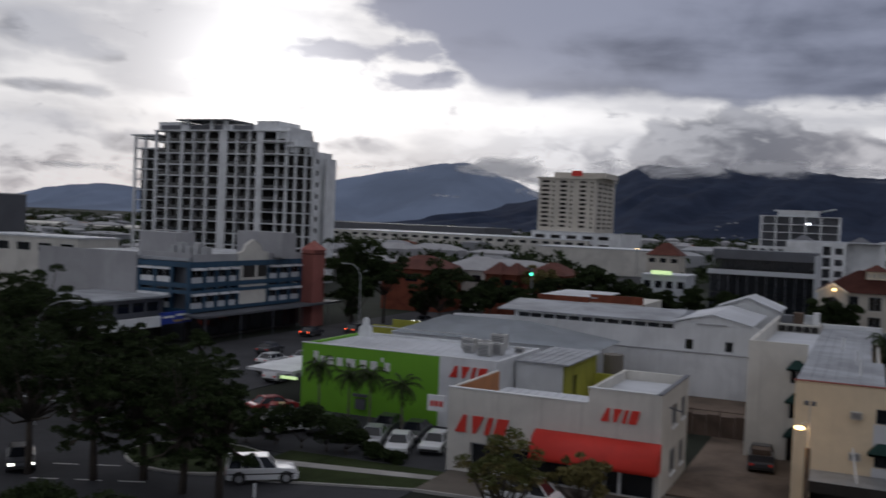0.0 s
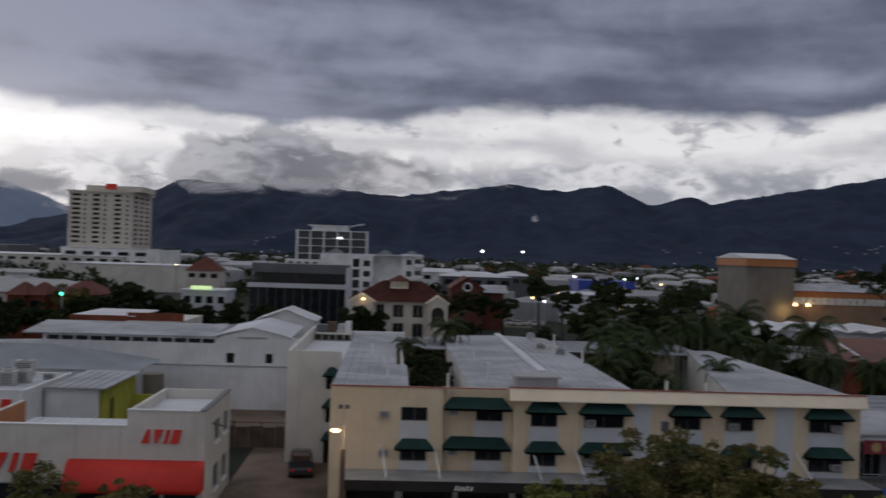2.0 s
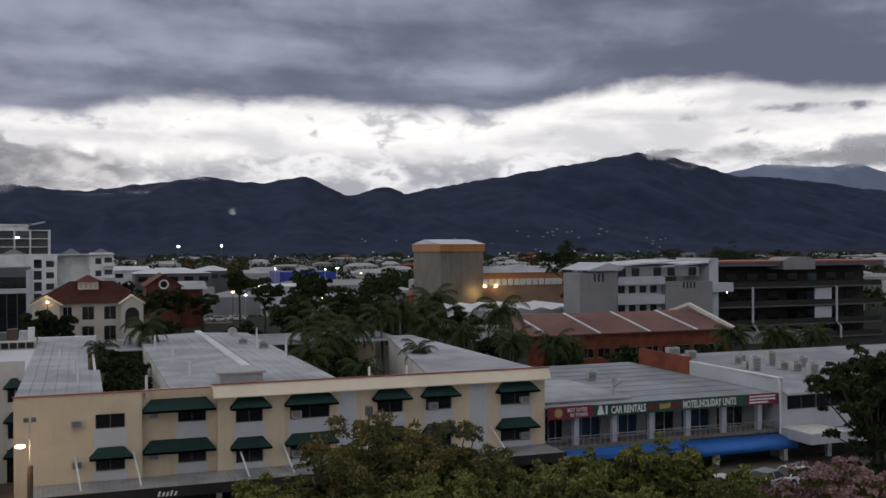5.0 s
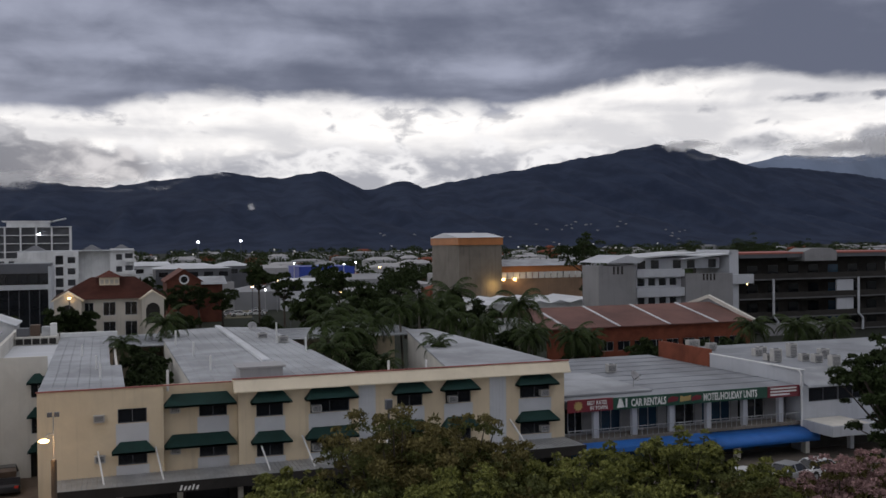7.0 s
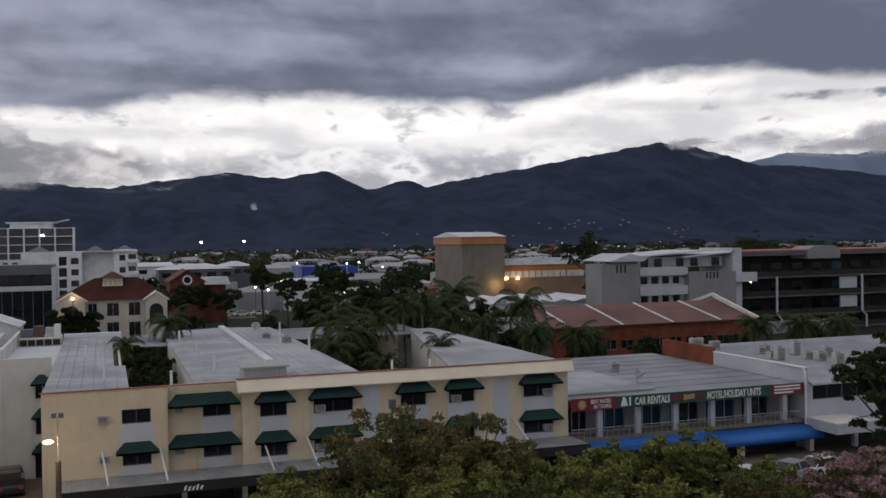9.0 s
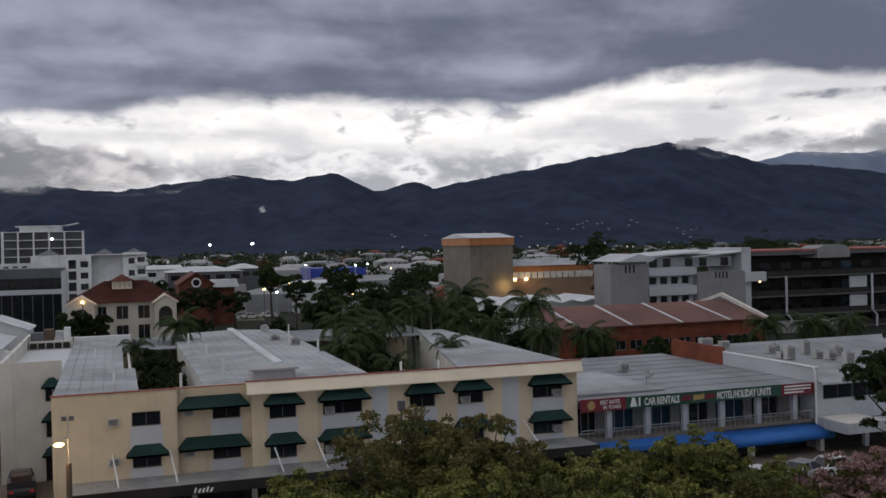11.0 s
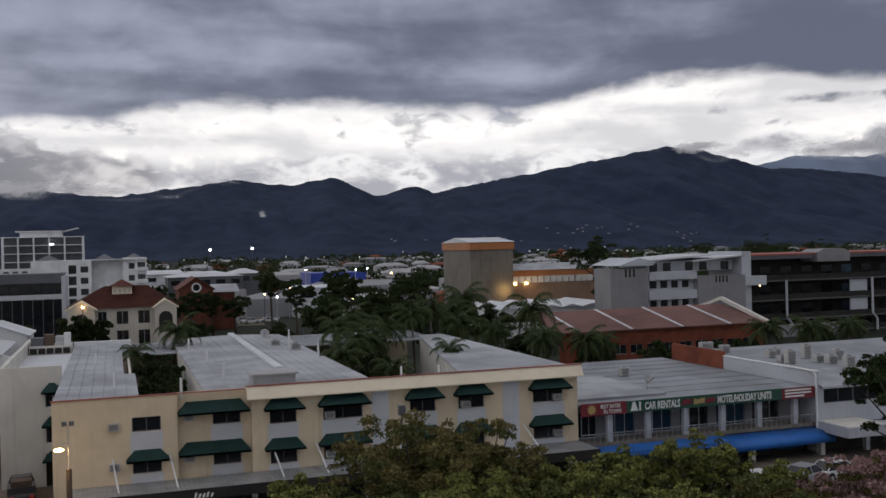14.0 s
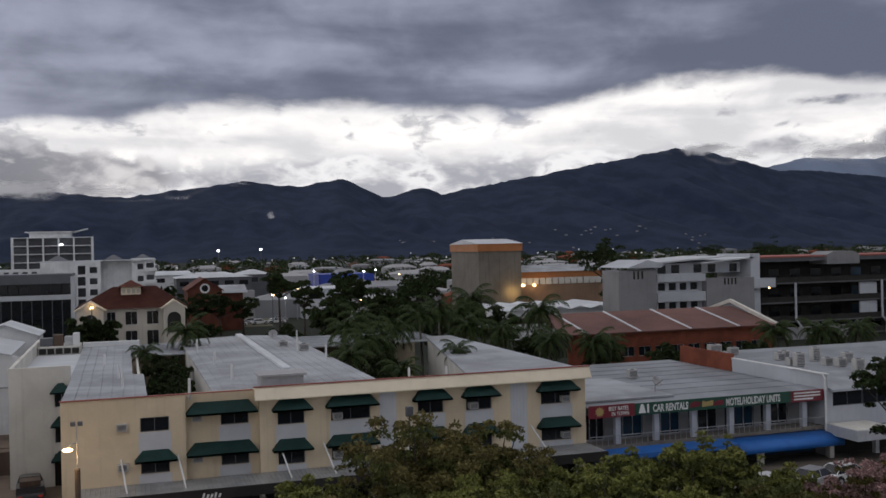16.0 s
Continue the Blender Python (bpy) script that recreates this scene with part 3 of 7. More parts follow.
mt.links.new(fluff.outputs[0], body_.inputs[1])
mt.links.new(front.outputs[0], body_.inputs[2])
clear_ = mt.nodes.new("ShaderNodeBsdfTransparent")
mixed = mt.nodes.new("ShaderNodeMixShader")
mt.links.new(mm("MULTIPLY", cover_, 0.9), mixed.inputs[0])
mt.links.new(clear_.outputs[0], mixed.inputs[1])
mt.links.new(body_.outputs[0], mixed.inputs[2])
mout = mt.nodes.new("ShaderNodeOutputMaterial")
mt.links.new(mixed.outputs[0], mout.inputs["Surface"])
bm = bmesh.new()
rings = [[bm.verts.new((-1850 * math.sin(radians(a)), 1850 * math.cos(radians(a)), 18 + 1850 * math.tan(radians(e)))) for e in (0.9, 2.5, 4.5, 6.8)] for a in range(-50, 57, 2)]
for p, q in zip(rings, rings[1:]):
    for k in range(3):
        bm.faces.new((p[k], q[k], q[k + 1], p[k + 1]))
solid("low_cloud", bm, mist, "torn white low cloud clinging to the hilltops", "cloud", kind="structure")


# ---- the motel ----
def ribbed_roof(bm, x0, x1, y0, y1, z, along="y", gap=0.76, fall=0.0):
    """Metal sheeting with raised seams, as one bent sheet."""
    u0, u1 = (x0, x1) if along == "y" else (y0, y1)
    n = max(2, int((u1 - u0) / gap))
    line = [(u0, z)]
    for i in range(1, n):
        c = u0 + (u1 - u0) * i / n
        line += [(c - 0.04, z), (c - 0.025, z + 0.05), (c + 0.025, z + 0.05), (c + 0.04, z)]
    line += [(u1, z)]
    line = [(u, h + fall * (u - u0) / (u1 - u0)) for u, h in line]
    low = [(u, h - 0.12 - (0.05 if h > z + 0.04 and not fall else 0)) for u, h in line]
    ends = []
    for s in ((y0, y1) if along == "y" else (x0, x1)):
        ends.append([[bm.verts.new((u, s, h) if along == "y" else (s, u, h)) for u, h in row] for row in (line, low)])
    (a, c), (b, d) = ends
    m = len(line)
    for i in range(m - 1):
        bm.faces.new((a[i], a[i + 1], b[i + 1], b[i]))
        bm.faces.new((c[i + 1], c[i], d[i], d[i + 1]))
        bm.faces.new((a[i + 1], a[i], c[i], c[i + 1]))
        bm.faces.new((b[i], b[i + 1], d[i + 1], d[i]))
    bm.faces.new((a[0], b[0], d[0], c[0]))
    bm.faces.new((a[-1], c[-1], d[-1], b[-1]))
    bmesh.ops.recalc_face_normals(bm, faces=bm.faces)
    return bm


def canvas_awning(parent, x0, x1, y, ztop, zbot, out):
    """A hipped canvas window awning with a short valance."""
    bm = bmesh.new()
    s = 0.55
    top = [bm.verts.new(p) for p in ((x0 + s, y, ztop), (x1 - s, y, ztop))]
    low = [bm.verts.new(p) for p in ((x0, y, zbot), (x0, y - out, zbot), (x1, y - out, zbot), (x1, y, zbot))]
    hem = [bm.verts.new(v.co - Vector((0, 0, 0.13))) for v in low]
    bm.faces.new((top[0], low[0], low[1]))
    bm.faces.new((top[0], low[1], low[2], top[1]))
    bm.faces.new((top[1], low[2], low[3]))
    for i in range(3):
        bm.faces.new((low[i], hem[i], hem[i + 1], low[i + 1]))
    bmesh.ops.solidify(bm, geom=bm.faces[:], thickness=0.03)
    return part("window_awning", bm, AWNING, parent, "dark green canvas awning")


def window_unit(parent, x, z, y):
    """An air conditioner that sticks out of a wall."""
    ac = part("air_conditioner", block(x - 0.34, x + 0.34, y - 0.32, y + 0.2, z - 0.22, z + 0.22), ACWHITE, parent, "off-white window air conditioner")
    bm = bmesh.new()
    for k in range(6):
        box(bm, x - 0.26, x + 0.26, y - 0.335, y - 0.32, z - 0.16 + 0.055 * k, z - 0.13 + 0.055 * k)
    part("grille", bm, DARKGREY, ac)
    part("bracket", block(x - 0.3, x + 0.3, y - 0.28, y, z - 0.27, z - 0.22), METAL, ac)


FY = 66.5
motel = thing("motel", (14.5, FY, 0), "three-storey cream rendered motel with green canvas awnings", "building")
# windows: x from, x to, and the storeys' sills and heads
upper, lower = (6.3, 7.25), (3.55, 4.52)
bays = [(0.75, 2.58), (9.75, 11.6), (13.48, 16.3), (19.8, 21.74), (23.5, 25.5), (29.45, 31.9)]
rec_bay = (5.98, 7.85)


def bay_holes(bs):
    return [(a, b, 6.3 - 0.2 * (a > 9), 7.25) for a, b in bs] + [(a, b, 3.55 - 0.2 * (a > 9), 4.52) for a, b in bs]


bm = wall(bmesh.new(), "y", FY, 0.25, -4.12, 3.65, 2.6, 8.6, bay_holes(bays[:1]))
part("wall", bm, CREAM, motel)
bm = wall(bmesh.new(), "y", FY + 0.55, 0.25, 3.65, 8.53, 2.6, 8.6, bay_holes([rec_bay]))
part("wall", bm, CREAM, motel)
bm = wall(bmesh.new(), "y", FY, 0.25, 8.53, 33.15, 2.6, 8.6, bay_holes(bays[1:]))
part("wall", bm, CREAM, motel)
part("wall", wall(bmesh.new(), "x", 3.4, 0.25, FY + 0.25, FY + 0.55, 2.6, 8.6), CREAM, motel)
part("wall", wall(bmesh.new(), "x", 8.53, 0.25, FY + 0.25, FY + 0.8, 2.6, 8.6), CREAM, motel)
part("wall", wall(bmesh.new(), "x", -4.12, 0.25, FY + 0.25, 107, 0, 8.3), CREAM, motel)
part("wall", wall(bmesh.new(), "x", 32.9, 0.25, FY + 0.25, 99, 0, 8.3), CREAM, motel)
# fascia, parapet cap and gutter
bm = bmesh.new()
prism(bm, [(FY, 7.92), (FY - 0.62, 7.92), (FY - 0.62, 8.0), (FY - 0.22, 8.78), (FY + 0.3, 8.78), (FY + 0.3, 8.6), (FY, 8.6)], "x", 8.2, 33.4)
part("fascia", bm, FASCIA, motel, "pale sloping fascia board")
part("gutter", block(8.1, 33.45, FY - 0.3, FY - 0.16, 8.78, 8.86), SALMON, motel, "thin red-brown gutter line")
part("gutter", block(-4.2, 8.1, FY - 0.08, FY + 0.12, 8.6, 8.68), SALMON, motel, "thin red-brown gutter line")
for x0, x1, yy in [(a, b, FY) for a, b in bays] + [(*rec_bay, FY + 0.55)]:
    sill = 0.2 * (x0 > 9)
    for z0, z1 in ((6.3 - sill, 7.25), (3.55 - sill, 4.52)):
        window_y(motel, x0, x1, z0, z1, yy, bars=1, frame_mat=DARKGREY)
    part("infill_panel", block(x0 - 0.12, x1 + 0.12, yy - 0.025, yy - 0.003, 4.75, 6.3 - sill - 0.02), PANEL, motel, "pale grey ribbed panel below the window")
    part("infill_panel", block(x0 - 0.12, x1 + 0.12, yy - 0.025, yy - 0.003, 2.65, 3.53 - sill), PANEL, motel, "pale grey ribbed panel below the window")
for x0, x1 in ((16.95, 18.2), (26.98, 28.3)):
    bm = block(x0, x1, FY - 0.025, FY - 0.003, 2.65, 7.9)
    for k in range(1, 5):
        c = x0 + (x1 - x0) * k / 5
        box(bm, c - 0.02, c + 0.02, FY - 0.05, FY - 0.025, 2.65, 7.9)
    part("screen_panel", bm, PANEL, motel, "pale grey full-height ribbed screen")
canvas_awning(motel, 0.35, 3.05, FY, 5.12, 4.5, 0.75)
for dz in (0, -2.73):
    canvas_awning(motel, 3.68, 8.4, FY + 0.55, 7.95 + dz, 7.28 + dz, 1.0)
    for a, b in bays[1:]:
        canvas_awning(motel, a - 0.4, b + 0.5, FY, 7.86 + dz, 7.2 + dz, 0.8)
window_unit(motel, -0.4, 6.75, FY)
window_unit(motel, -0.38, 4.13, FY)
for x, z in ((13.9, 6.45), (13.9, 3.75), (24.0, 6.45), (31.4, 6.45), (31.4, 3.75), (4.4, 6.95), (4.4, 4.2)):
    window_unit(motel, x, z, FY + (0.55 if x < 8 else 0))
# roofs of the wings
bm = ribbed_roof(bmesh.new(), -4.1, 1.25, FY + 0.25, 80.5, 8.6, fall=-0.1)
part("roof", bm, ROOF, motel, "weathered grey metal roof sheeting")
part("roof", ribbed_roof(bmesh.new(), -4.2, 0.4, 80.5, 107, 8.5), ROOF, motel, "weathered grey metal roof sheeting")
part("roof", ribbed_roof(bmesh.new(), 5.6, 12.1, 67.4, 111, 8.38, fall=0.2), ROOF, motel, "weathered grey metal roof sheeting")
part("roof", ribbed_roof(bmesh.new(), 12.1, 17.6, 67.4, 111, 8.58, fall=-0.2), ROOF, motel, "weathered grey metal roof sheeting")
part("roof", ribbed_roof(bmesh.new(), 0.4, 33.2, 100, 112.5, 8.0, along="x"), ROOF, motel, "weathered grey metal roof sheeting")
bm = bmesh.new()
slab(bm, [(24.2, 68.0), (33.4, 67.0), (33.5, 99.5), (30.8, 99.9)], 8.35, 8.5)
part("roof", bm, ROOF, motel, "weathered grey metal roof sheeting")
part("roof", ribbed_roof(bmesh.new(), 17.6, 24.3, 66.8, 68.3, 8.5), ROOF, motel, "weathered grey metal roof sheeting")
part("ridge_cap", block(11.75, 12.35, 76.5, 111, 8.6, 8.82), ROOFWHITE, motel, "raised pale ridge duct")
part("coping", block(-4.3, 1.3, 106.8, 107.4, 8.3, 8.95), WHITE, motel, "white parapet coping")
bm = block(8.9, 11.9, 68.2, 70.4, 8.5, 9.25)
box(bm, 8.7, 12.1, 68.0, 70.6, 9.25, 9.38)
for k in range(9):
    box(bm, 8.95 + 0.35 * k, 9.05 + 0.35 * k, 68.12, 68.2, 8.5, 9.25)
part("roof_box", bm, GREYWALL, motel, "grey ribbed metal roof hood")
for x, y, h in ((3.95, 66.9, 1.1), (19.4, 67.2, 0.9), (22.3, 67.3, 0.8), (-0.3, 72, 1.2), (-0.6, 78, 1.1), (-1.8, 88, 1.0), (7.5, 74, 1.1), (7.2, 85, 1.1), (6.4, 95, 1.3), (15.5, 92, 1.2), (16.7, 84, 1.2), (17.0, 101, 1.2)):
    part("vent_pipe", rod((x, y, 8.2), (x, y, 8.5 + h), 0.09), PIPE, motel, "white vent pipe")
# inner walls round the courts, floors and back
for x, y0, y1 in ((0.9, 67, 100), (5.7, 68, 100), (17.3, 68.5, 100)):
    part("court_wall", block(x - 0.1, x + 0.1, y0, y1, 0, 8.2), OFFWHITE, motel, "shaded inner courtyard wall")
part("court_wall", slab(bmesh.new(), [(24.6, 69), (24.8, 69), (31.0, 99.0), (30.8, 99.2)], 0, 8.3), OFFWHITE, motel, "shaded inner courtyard wall")
for x0, x1 in ((-4.1, 0.8), (5.8, 17.2)):
    part("floor_slab", block(x0, x1, FY + 0.9, 99, 5.3, 5.5), CONCRETE, motel)
part("back_wall", block(-4.1, 33.2, 112.3, 112.5, 0, 7.9), CREAM, motel)
# street awning on the ground floor
bm = ribbed_roof(bmesh.new(), -3.0, 33.2, 63.2, FY - 0.004, 2.92, gap=0.3)
part("street_awning", bm, METAL, motel, "grey corrugated street awning")
part("awning_fascia", block(-3.0, 33.2, 63.05, 63.2, 2.3, 2.95), DARK, motel, "black fascia board of the awning")
for x in (-0.5, 3.1, 9.9, 12.9, 18.6, 22.5, 28.6):
    part("tie_rod", rod((x, FY, 4.6), (x + 0.35, 64.0, 2.95), 0.06, 6), PIPE, motel, "white diagonal awning tie")
part("pier", block(-4.1, -2.95, FY, FY + 0.5, 0, 2.6), CREAM, motel)
# near-black sheet: the awning's shade is painted into the shopfront
part("shopfront", block(-2.95, 33.1, FY + 1.2, FY + 1.3, 0, 2.8), DARK, motel, "shopfront painted dark as the awning's shade")
for k in range(9):
    c = 0.5 + 4.0 * k
    part("column", block(c, c + 0.35, FY + 0.3, FY + 0.65, 0, 2.8), OFFWHITE, motel)
for k in range(8):
    c = 1.1 + 4.0 * k
    part("shop_window", block(c, c + 2.9, FY + 1.1, FY + 1.16, 0.4, 2.3), GLASS, motel)
for k, (w, h) in enumerate(((0.2, 0.42), (0.22, 0.32), (0.22, 0.32), (0.2, 0.42), (0.22, 0.32))):
    w, h = w * 0.62, h * 0.8
    x = 4.35 + 0.25 * k
    bm = bmesh.new()
    prism(bm, [(x, 2.4), (x + w, 2.4), (x + w + 0.1, 2.4 + h), (x + 0.1, 2.4 + h)], "y", 63.03, 63.046)
    part("sign_bar", bm, LETTER, motel, "white slanted sign shape")


# ---- white block behind the driveway ----
annex = thing("white_annex", (-6.4, 81, 0), "plain off-white rendered block with a side stair bay", "building")
bm = wall(bmesh.new(), "y", 81, 0.3, -8.7, -4.2, 0, 9.4, [(-5.45, -4.35, 6.2, 7.9), (-5.45, -4.35, 3.4, 5.2), (-5.5, -4.35, 0.0, 2.6)])
part("wall", bm, OFFWHITE, annex)
part("wall", block(-8.7, -8.4, 81.3, 108, 0, 9.4), OFFWHITE, annex)
part("roof", block(-8.4, -4.25, 81.3, 108, 8.1, 8.2), ROOFWHITE, annex)
window_y(annex, -5.45, -4.35, 6.2, 7.9, 81, bars=1)
window_y(annex, -5.45, -4.35, 3.4, 5.2, 81, bars=1)
part("doorway", block(-5.5, -4.35, 81.25, 81.3, 0, 2.6), DARK, annex)
for z in (5.6, 8.2, 2.9):
    canvas_awning(annex, -5.7, -4.2, 81, z - 0.1, z - 0.75, 0.8)


# ---- hire-car office with the red awning ----
def slanted_sign(parent, x0, x1, z0, z1, y, n, mat=REDSIGN, widths=None):
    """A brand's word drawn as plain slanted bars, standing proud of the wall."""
    h = z1 - z0
    w = (x1 - x0 - 0.25 * h) / n
    for i in range(n):
        a = x0 + i * w
        b = a + w * 0.8
        s = 0.25 * h
        bm = bmesh.new()
        k = (a + b) / 2
        shape = ([(a, z0), (b, z0), (k + s + w * 0.14, z1), (k + s - w * 0.1, z1)], [(k - w * 0.1, z0), (k + w * 0.14, z0), (b + s, z1), (a + s, z1)], [(a + w * 0.15, z0), (a + w * 0.5, z0), (a + w * 0.5 + s, z1), (a + w * 0.15 + s, z1)], [(a - w * 0.2, z0), (b - w * 0.2, z0), (b - w * 0.2 + s, z1), (a - w * 0.2 + s, z1)])[i % 4]
        prism(bm, shape, "y", y - 0.12, y - 0.004)
        part("sign_bar", bm, mat, parent, "red slanted sign shape")


hire = thing("hire_office", (-19, 63.5, 0), "white rendered car-hire office with red barrel awning", "building")
HY, HX = 63.5, -12.05
bm = wall(bmesh.new(), "y", HY, 0.25, -17.0, HX, 0, 7.1, [(-16.85, -12.35, 0.15, 2.4)])
part("wall", bm, OFFWHITE, hire)
part("wall", wall(bmesh.new(), "y", HY, 0.25, -27.3, -17.0, 0, 6.05, [(-25.5, -18.2, 0.15, 2.3)]), OFFWHITE, hire)
side_holes = [(67.2, 69.2, 4.3, 5.85), (70.7, 72.5, 4.3, 5.85), (67.1, 69.1, 1.0, 2.75), (70.6, 72.2, 1.0, 2.75)]
part("wall", wall(bmesh.new(), "x", HX, -0.25, HY + 0.25, 73.5, 0, 7.1, side_holes), OFFWHITE, hire)
for a, b, c, d in side_holes:
    w = window_x(hire, a, b, c, d, HX, 1, bars=1)
    part("window_sill", block(HX, HX + 0.12, a - 0.08, b + 0.08, c - 0.1, c), WHITE, w)
part("wall", block(-17.0, HX - 0.25, 73.25, 73.5, 0, 7.1), OFFWHITE, hire)
part("parapet", block(-17.0, -16.75, HY + 0.25, 73.25, 5.2, 7.1), OFFWHITE, hire)
part("parapet", block(-27.3, -27.05, HY + 0.25, 73.0, 0, 6.05), OFFWHITE, hire)
part("inner_board", block(-27.04, -27.0, HY + 0.4, 73.0, 4.45, 5.98), ORANGE, hire, "orange-painted inside face of the parapet")
part("coping", block(HX - 0.3, HX + 0.05, HY - 0.03, 73.55, 7.1, 7.18), DARKGREY, hire, "dark metal coping")
part("coping", block(-17.05, HX - 0.3, HY - 0.05, HY + 0.3, 7.1, 7.17), WHITE, hire)
part("coping", block(-27.35, -17.05, HY - 0.05, HY + 0.3, 6.05, 6.12), WHITE, hire)
part("roof", block(-16.75, HX - 0.25, HY + 0.25, 73.25, 6.3, 6.4), ROOFWHITE, hire, "white flat roof")
part("roof", ribbed_roof(bmesh.new(), -27.0, -17.0, HY + 0.25, 75.0, 4.45), ROOFWHITE, hire, "white sheet roof behind the parapet")
part("back_wall", block(-27.0, -17.0, 75.0, 75.2, 0, 4.4), OFFWHITE, hire)
bm = bmesh.new()
arc = [(HY - 1.5 * math.sin(a), 2.05 + 1.85 * math.cos(a)) for a in (math.pi / 2 * k / 10 for k in range(11))]
inner = [(HY - 1.44 * math.sin(a), 2.05 + 1.78 * math.cos(a)) for a in (math.pi / 2 * k / 10 for k in range(11))]
prism(bm, arc + inner[::-1], "x", -20.6, -11.95)
part("barrel_awning", bm, REDCANVAS, hire, "bright red barrel-vaulted canvas awning", True)
for x in (-20.58, -11.99):
    bm = bmesh.new()
    prism(bm, inner + [(HY, 2.05)], "x", x, x + 0.03)
    part("awning_cheek", bm, REDCANVAS, hire)
slanted_sign(hire, -27.0 + 0.3, -22.2, 2.95, 4.2, HY, 4)
slanted_sign(hire, -16.1, -13.2, 5.0, 5.9, HY, 4)
for k, (a, b) in enumerate(((-16.7, -15.75), (-15.65, -14.75), (-14.6, -12.4))):
    window_y(hire, a, b, 0.15, 2.4, HY, bars=0)
part("mullion", block(-16.85, -16.7, HY + 0.02, HY + 0.2, 0.15, 2.4), WHITE, hire)
part("mullion", block(-14.75, -14.6, HY + 0.02, HY + 0.2, 0.15, 2.4), WHITE, hire)
for k in range(3):
    window_y(hire, -25.4 + 2.4 * k, -23.1 + 2.4 * k, 0.2, 2.25, HY, bars=0)
wing = part("projecting_sign", block(-28.7, -27.3, HY - 0.6, HY - 0.45, 4.3, 5.45), WHITE, hire, "small white projecting sign board")
bm = bmesh.new()
for k in range(3):
    box(bm, -28.45 + 0.35 * k, -28.2 + 0.35 * k, HY - 0.62, HY - 0.603, 4.65, 5.05)
part("sign_bar", bm, REDSIGN, wing)
part("lamp_arm", rod((HX, 66.2, 5.9), (HX + 0.9, 65.9, 5.75), 0.05), DARKGREY, hire)

# ---- green-walled showroom ----
GY = 76.5
show = thing("showroom", (-38, GY, 0), "low showroom with a lime green side wall", "building")
part("green_wall", block(-47.9, -33.9, GY, GY + 0.25, 0, 6.15), GREEN, show, "lime green painted wall")
part("white_wall", block(-33.9, -28.6, GY, GY + 0.25, 0, 6.15), WHITE, show)
part("side_wall", block(-28.85, -28.6, GY + 0.25, 88.2, 0, 6.15), WHITE, show)
part("back_wall", block(-47.9, -28.85, 87.95, 88.2, 0, 6.1), WHITE, show)
part("front_wall", block(-47.9, -47.65, GY + 0.25, 87.95, 0, 6.1), GREEN, show)
part("roof", ribbed_roof(bmesh.new(), -47.65, -28.85, GY + 0.25, 87.95, 5.85, along="x"), ROOFWHITE, show, "white sheet roof")
part("coping", block(-47.95, -28.55, GY - 0.03, GY + 0.28, 6.15, 6.22), WHITE, show)
bm = bmesh.new()
prism(bm, [(-46.2, 6.2), (-44.7, 6.2), (-44.8, 7.1), (-45.1, 7.3), (-45.2, 7.9), (-45.45, 8.1), (-45.7, 7.9), (-45.8, 7.3), (-46.1, 7.1)], "y", 84, 84.35)
part("finial", bm, WHITE, show, "white shaped parapet finial")
x = -46.6
for i, (w, h, d) in enumerate(((0.55, 1.15, 0), (0.55, 0.75, 0), (0.75, 0.75, 0), (0.75, 0.75, 0), (1.1, 0.75, 0), (0.8, 0.75, 0), (0.8, 0.75, 0), (0.3, 0.4, 0.75), (0.6, 0.75, 0))):
    bm = block(x, x + w * 0.82, GY - 0.08, GY - 0.003, 4.35 + d, 4.35 + d + h)
    if w > 0.58 and h > 0.5:
        box(bm, x + w * 0.22, x + w * 0.6, GY - 0.083, GY - 0.08, 4.55 + d, 4.8 + d)
    part("sign_bar", bm, LETTER, show, "white sign letter shape")
    x += w * 1.32
slanted_sign(show, -32.9, -29.0, 4.5, 5.5, GY, 4)
for cx, cz, w, h in ((-41.6, 1.9, 1.4, 0.25), (-41.5, 1.1, 1.0, 0.9)):
    part("meter_box", block(cx - w / 2, cx + w / 2, GY - 0.25, GY - 0.003, cz - h / 2, cz + h / 2), DARKGREY, show)
part("canopy", slab(bmesh.new(), [(-53.0, 75.0), (-48.0, 75.0), (-48.0, 87.0), (-53.0, 87.0)], 3.3, 3.55), WHITE, show, "white street canopy with green underside")
part("lit_sign", block(-50.0, -48.3, 76.2, 76.4, 2.6, 2.85), SHOPGLOW, show, "lit yellow-green fascia strip")
bm = tube(bmesh.new(), [(-47, 86.5, 6.2), (-47, 86.5, 6.9), (-46.6, 86.5, 7.0), (-35, 86.5, 7.0), (-34.6, 86.5, 6.8), (-34.6, 86.5, 5.9)], 0.06, 6)
part("roof_rail", bm, METAL, show)


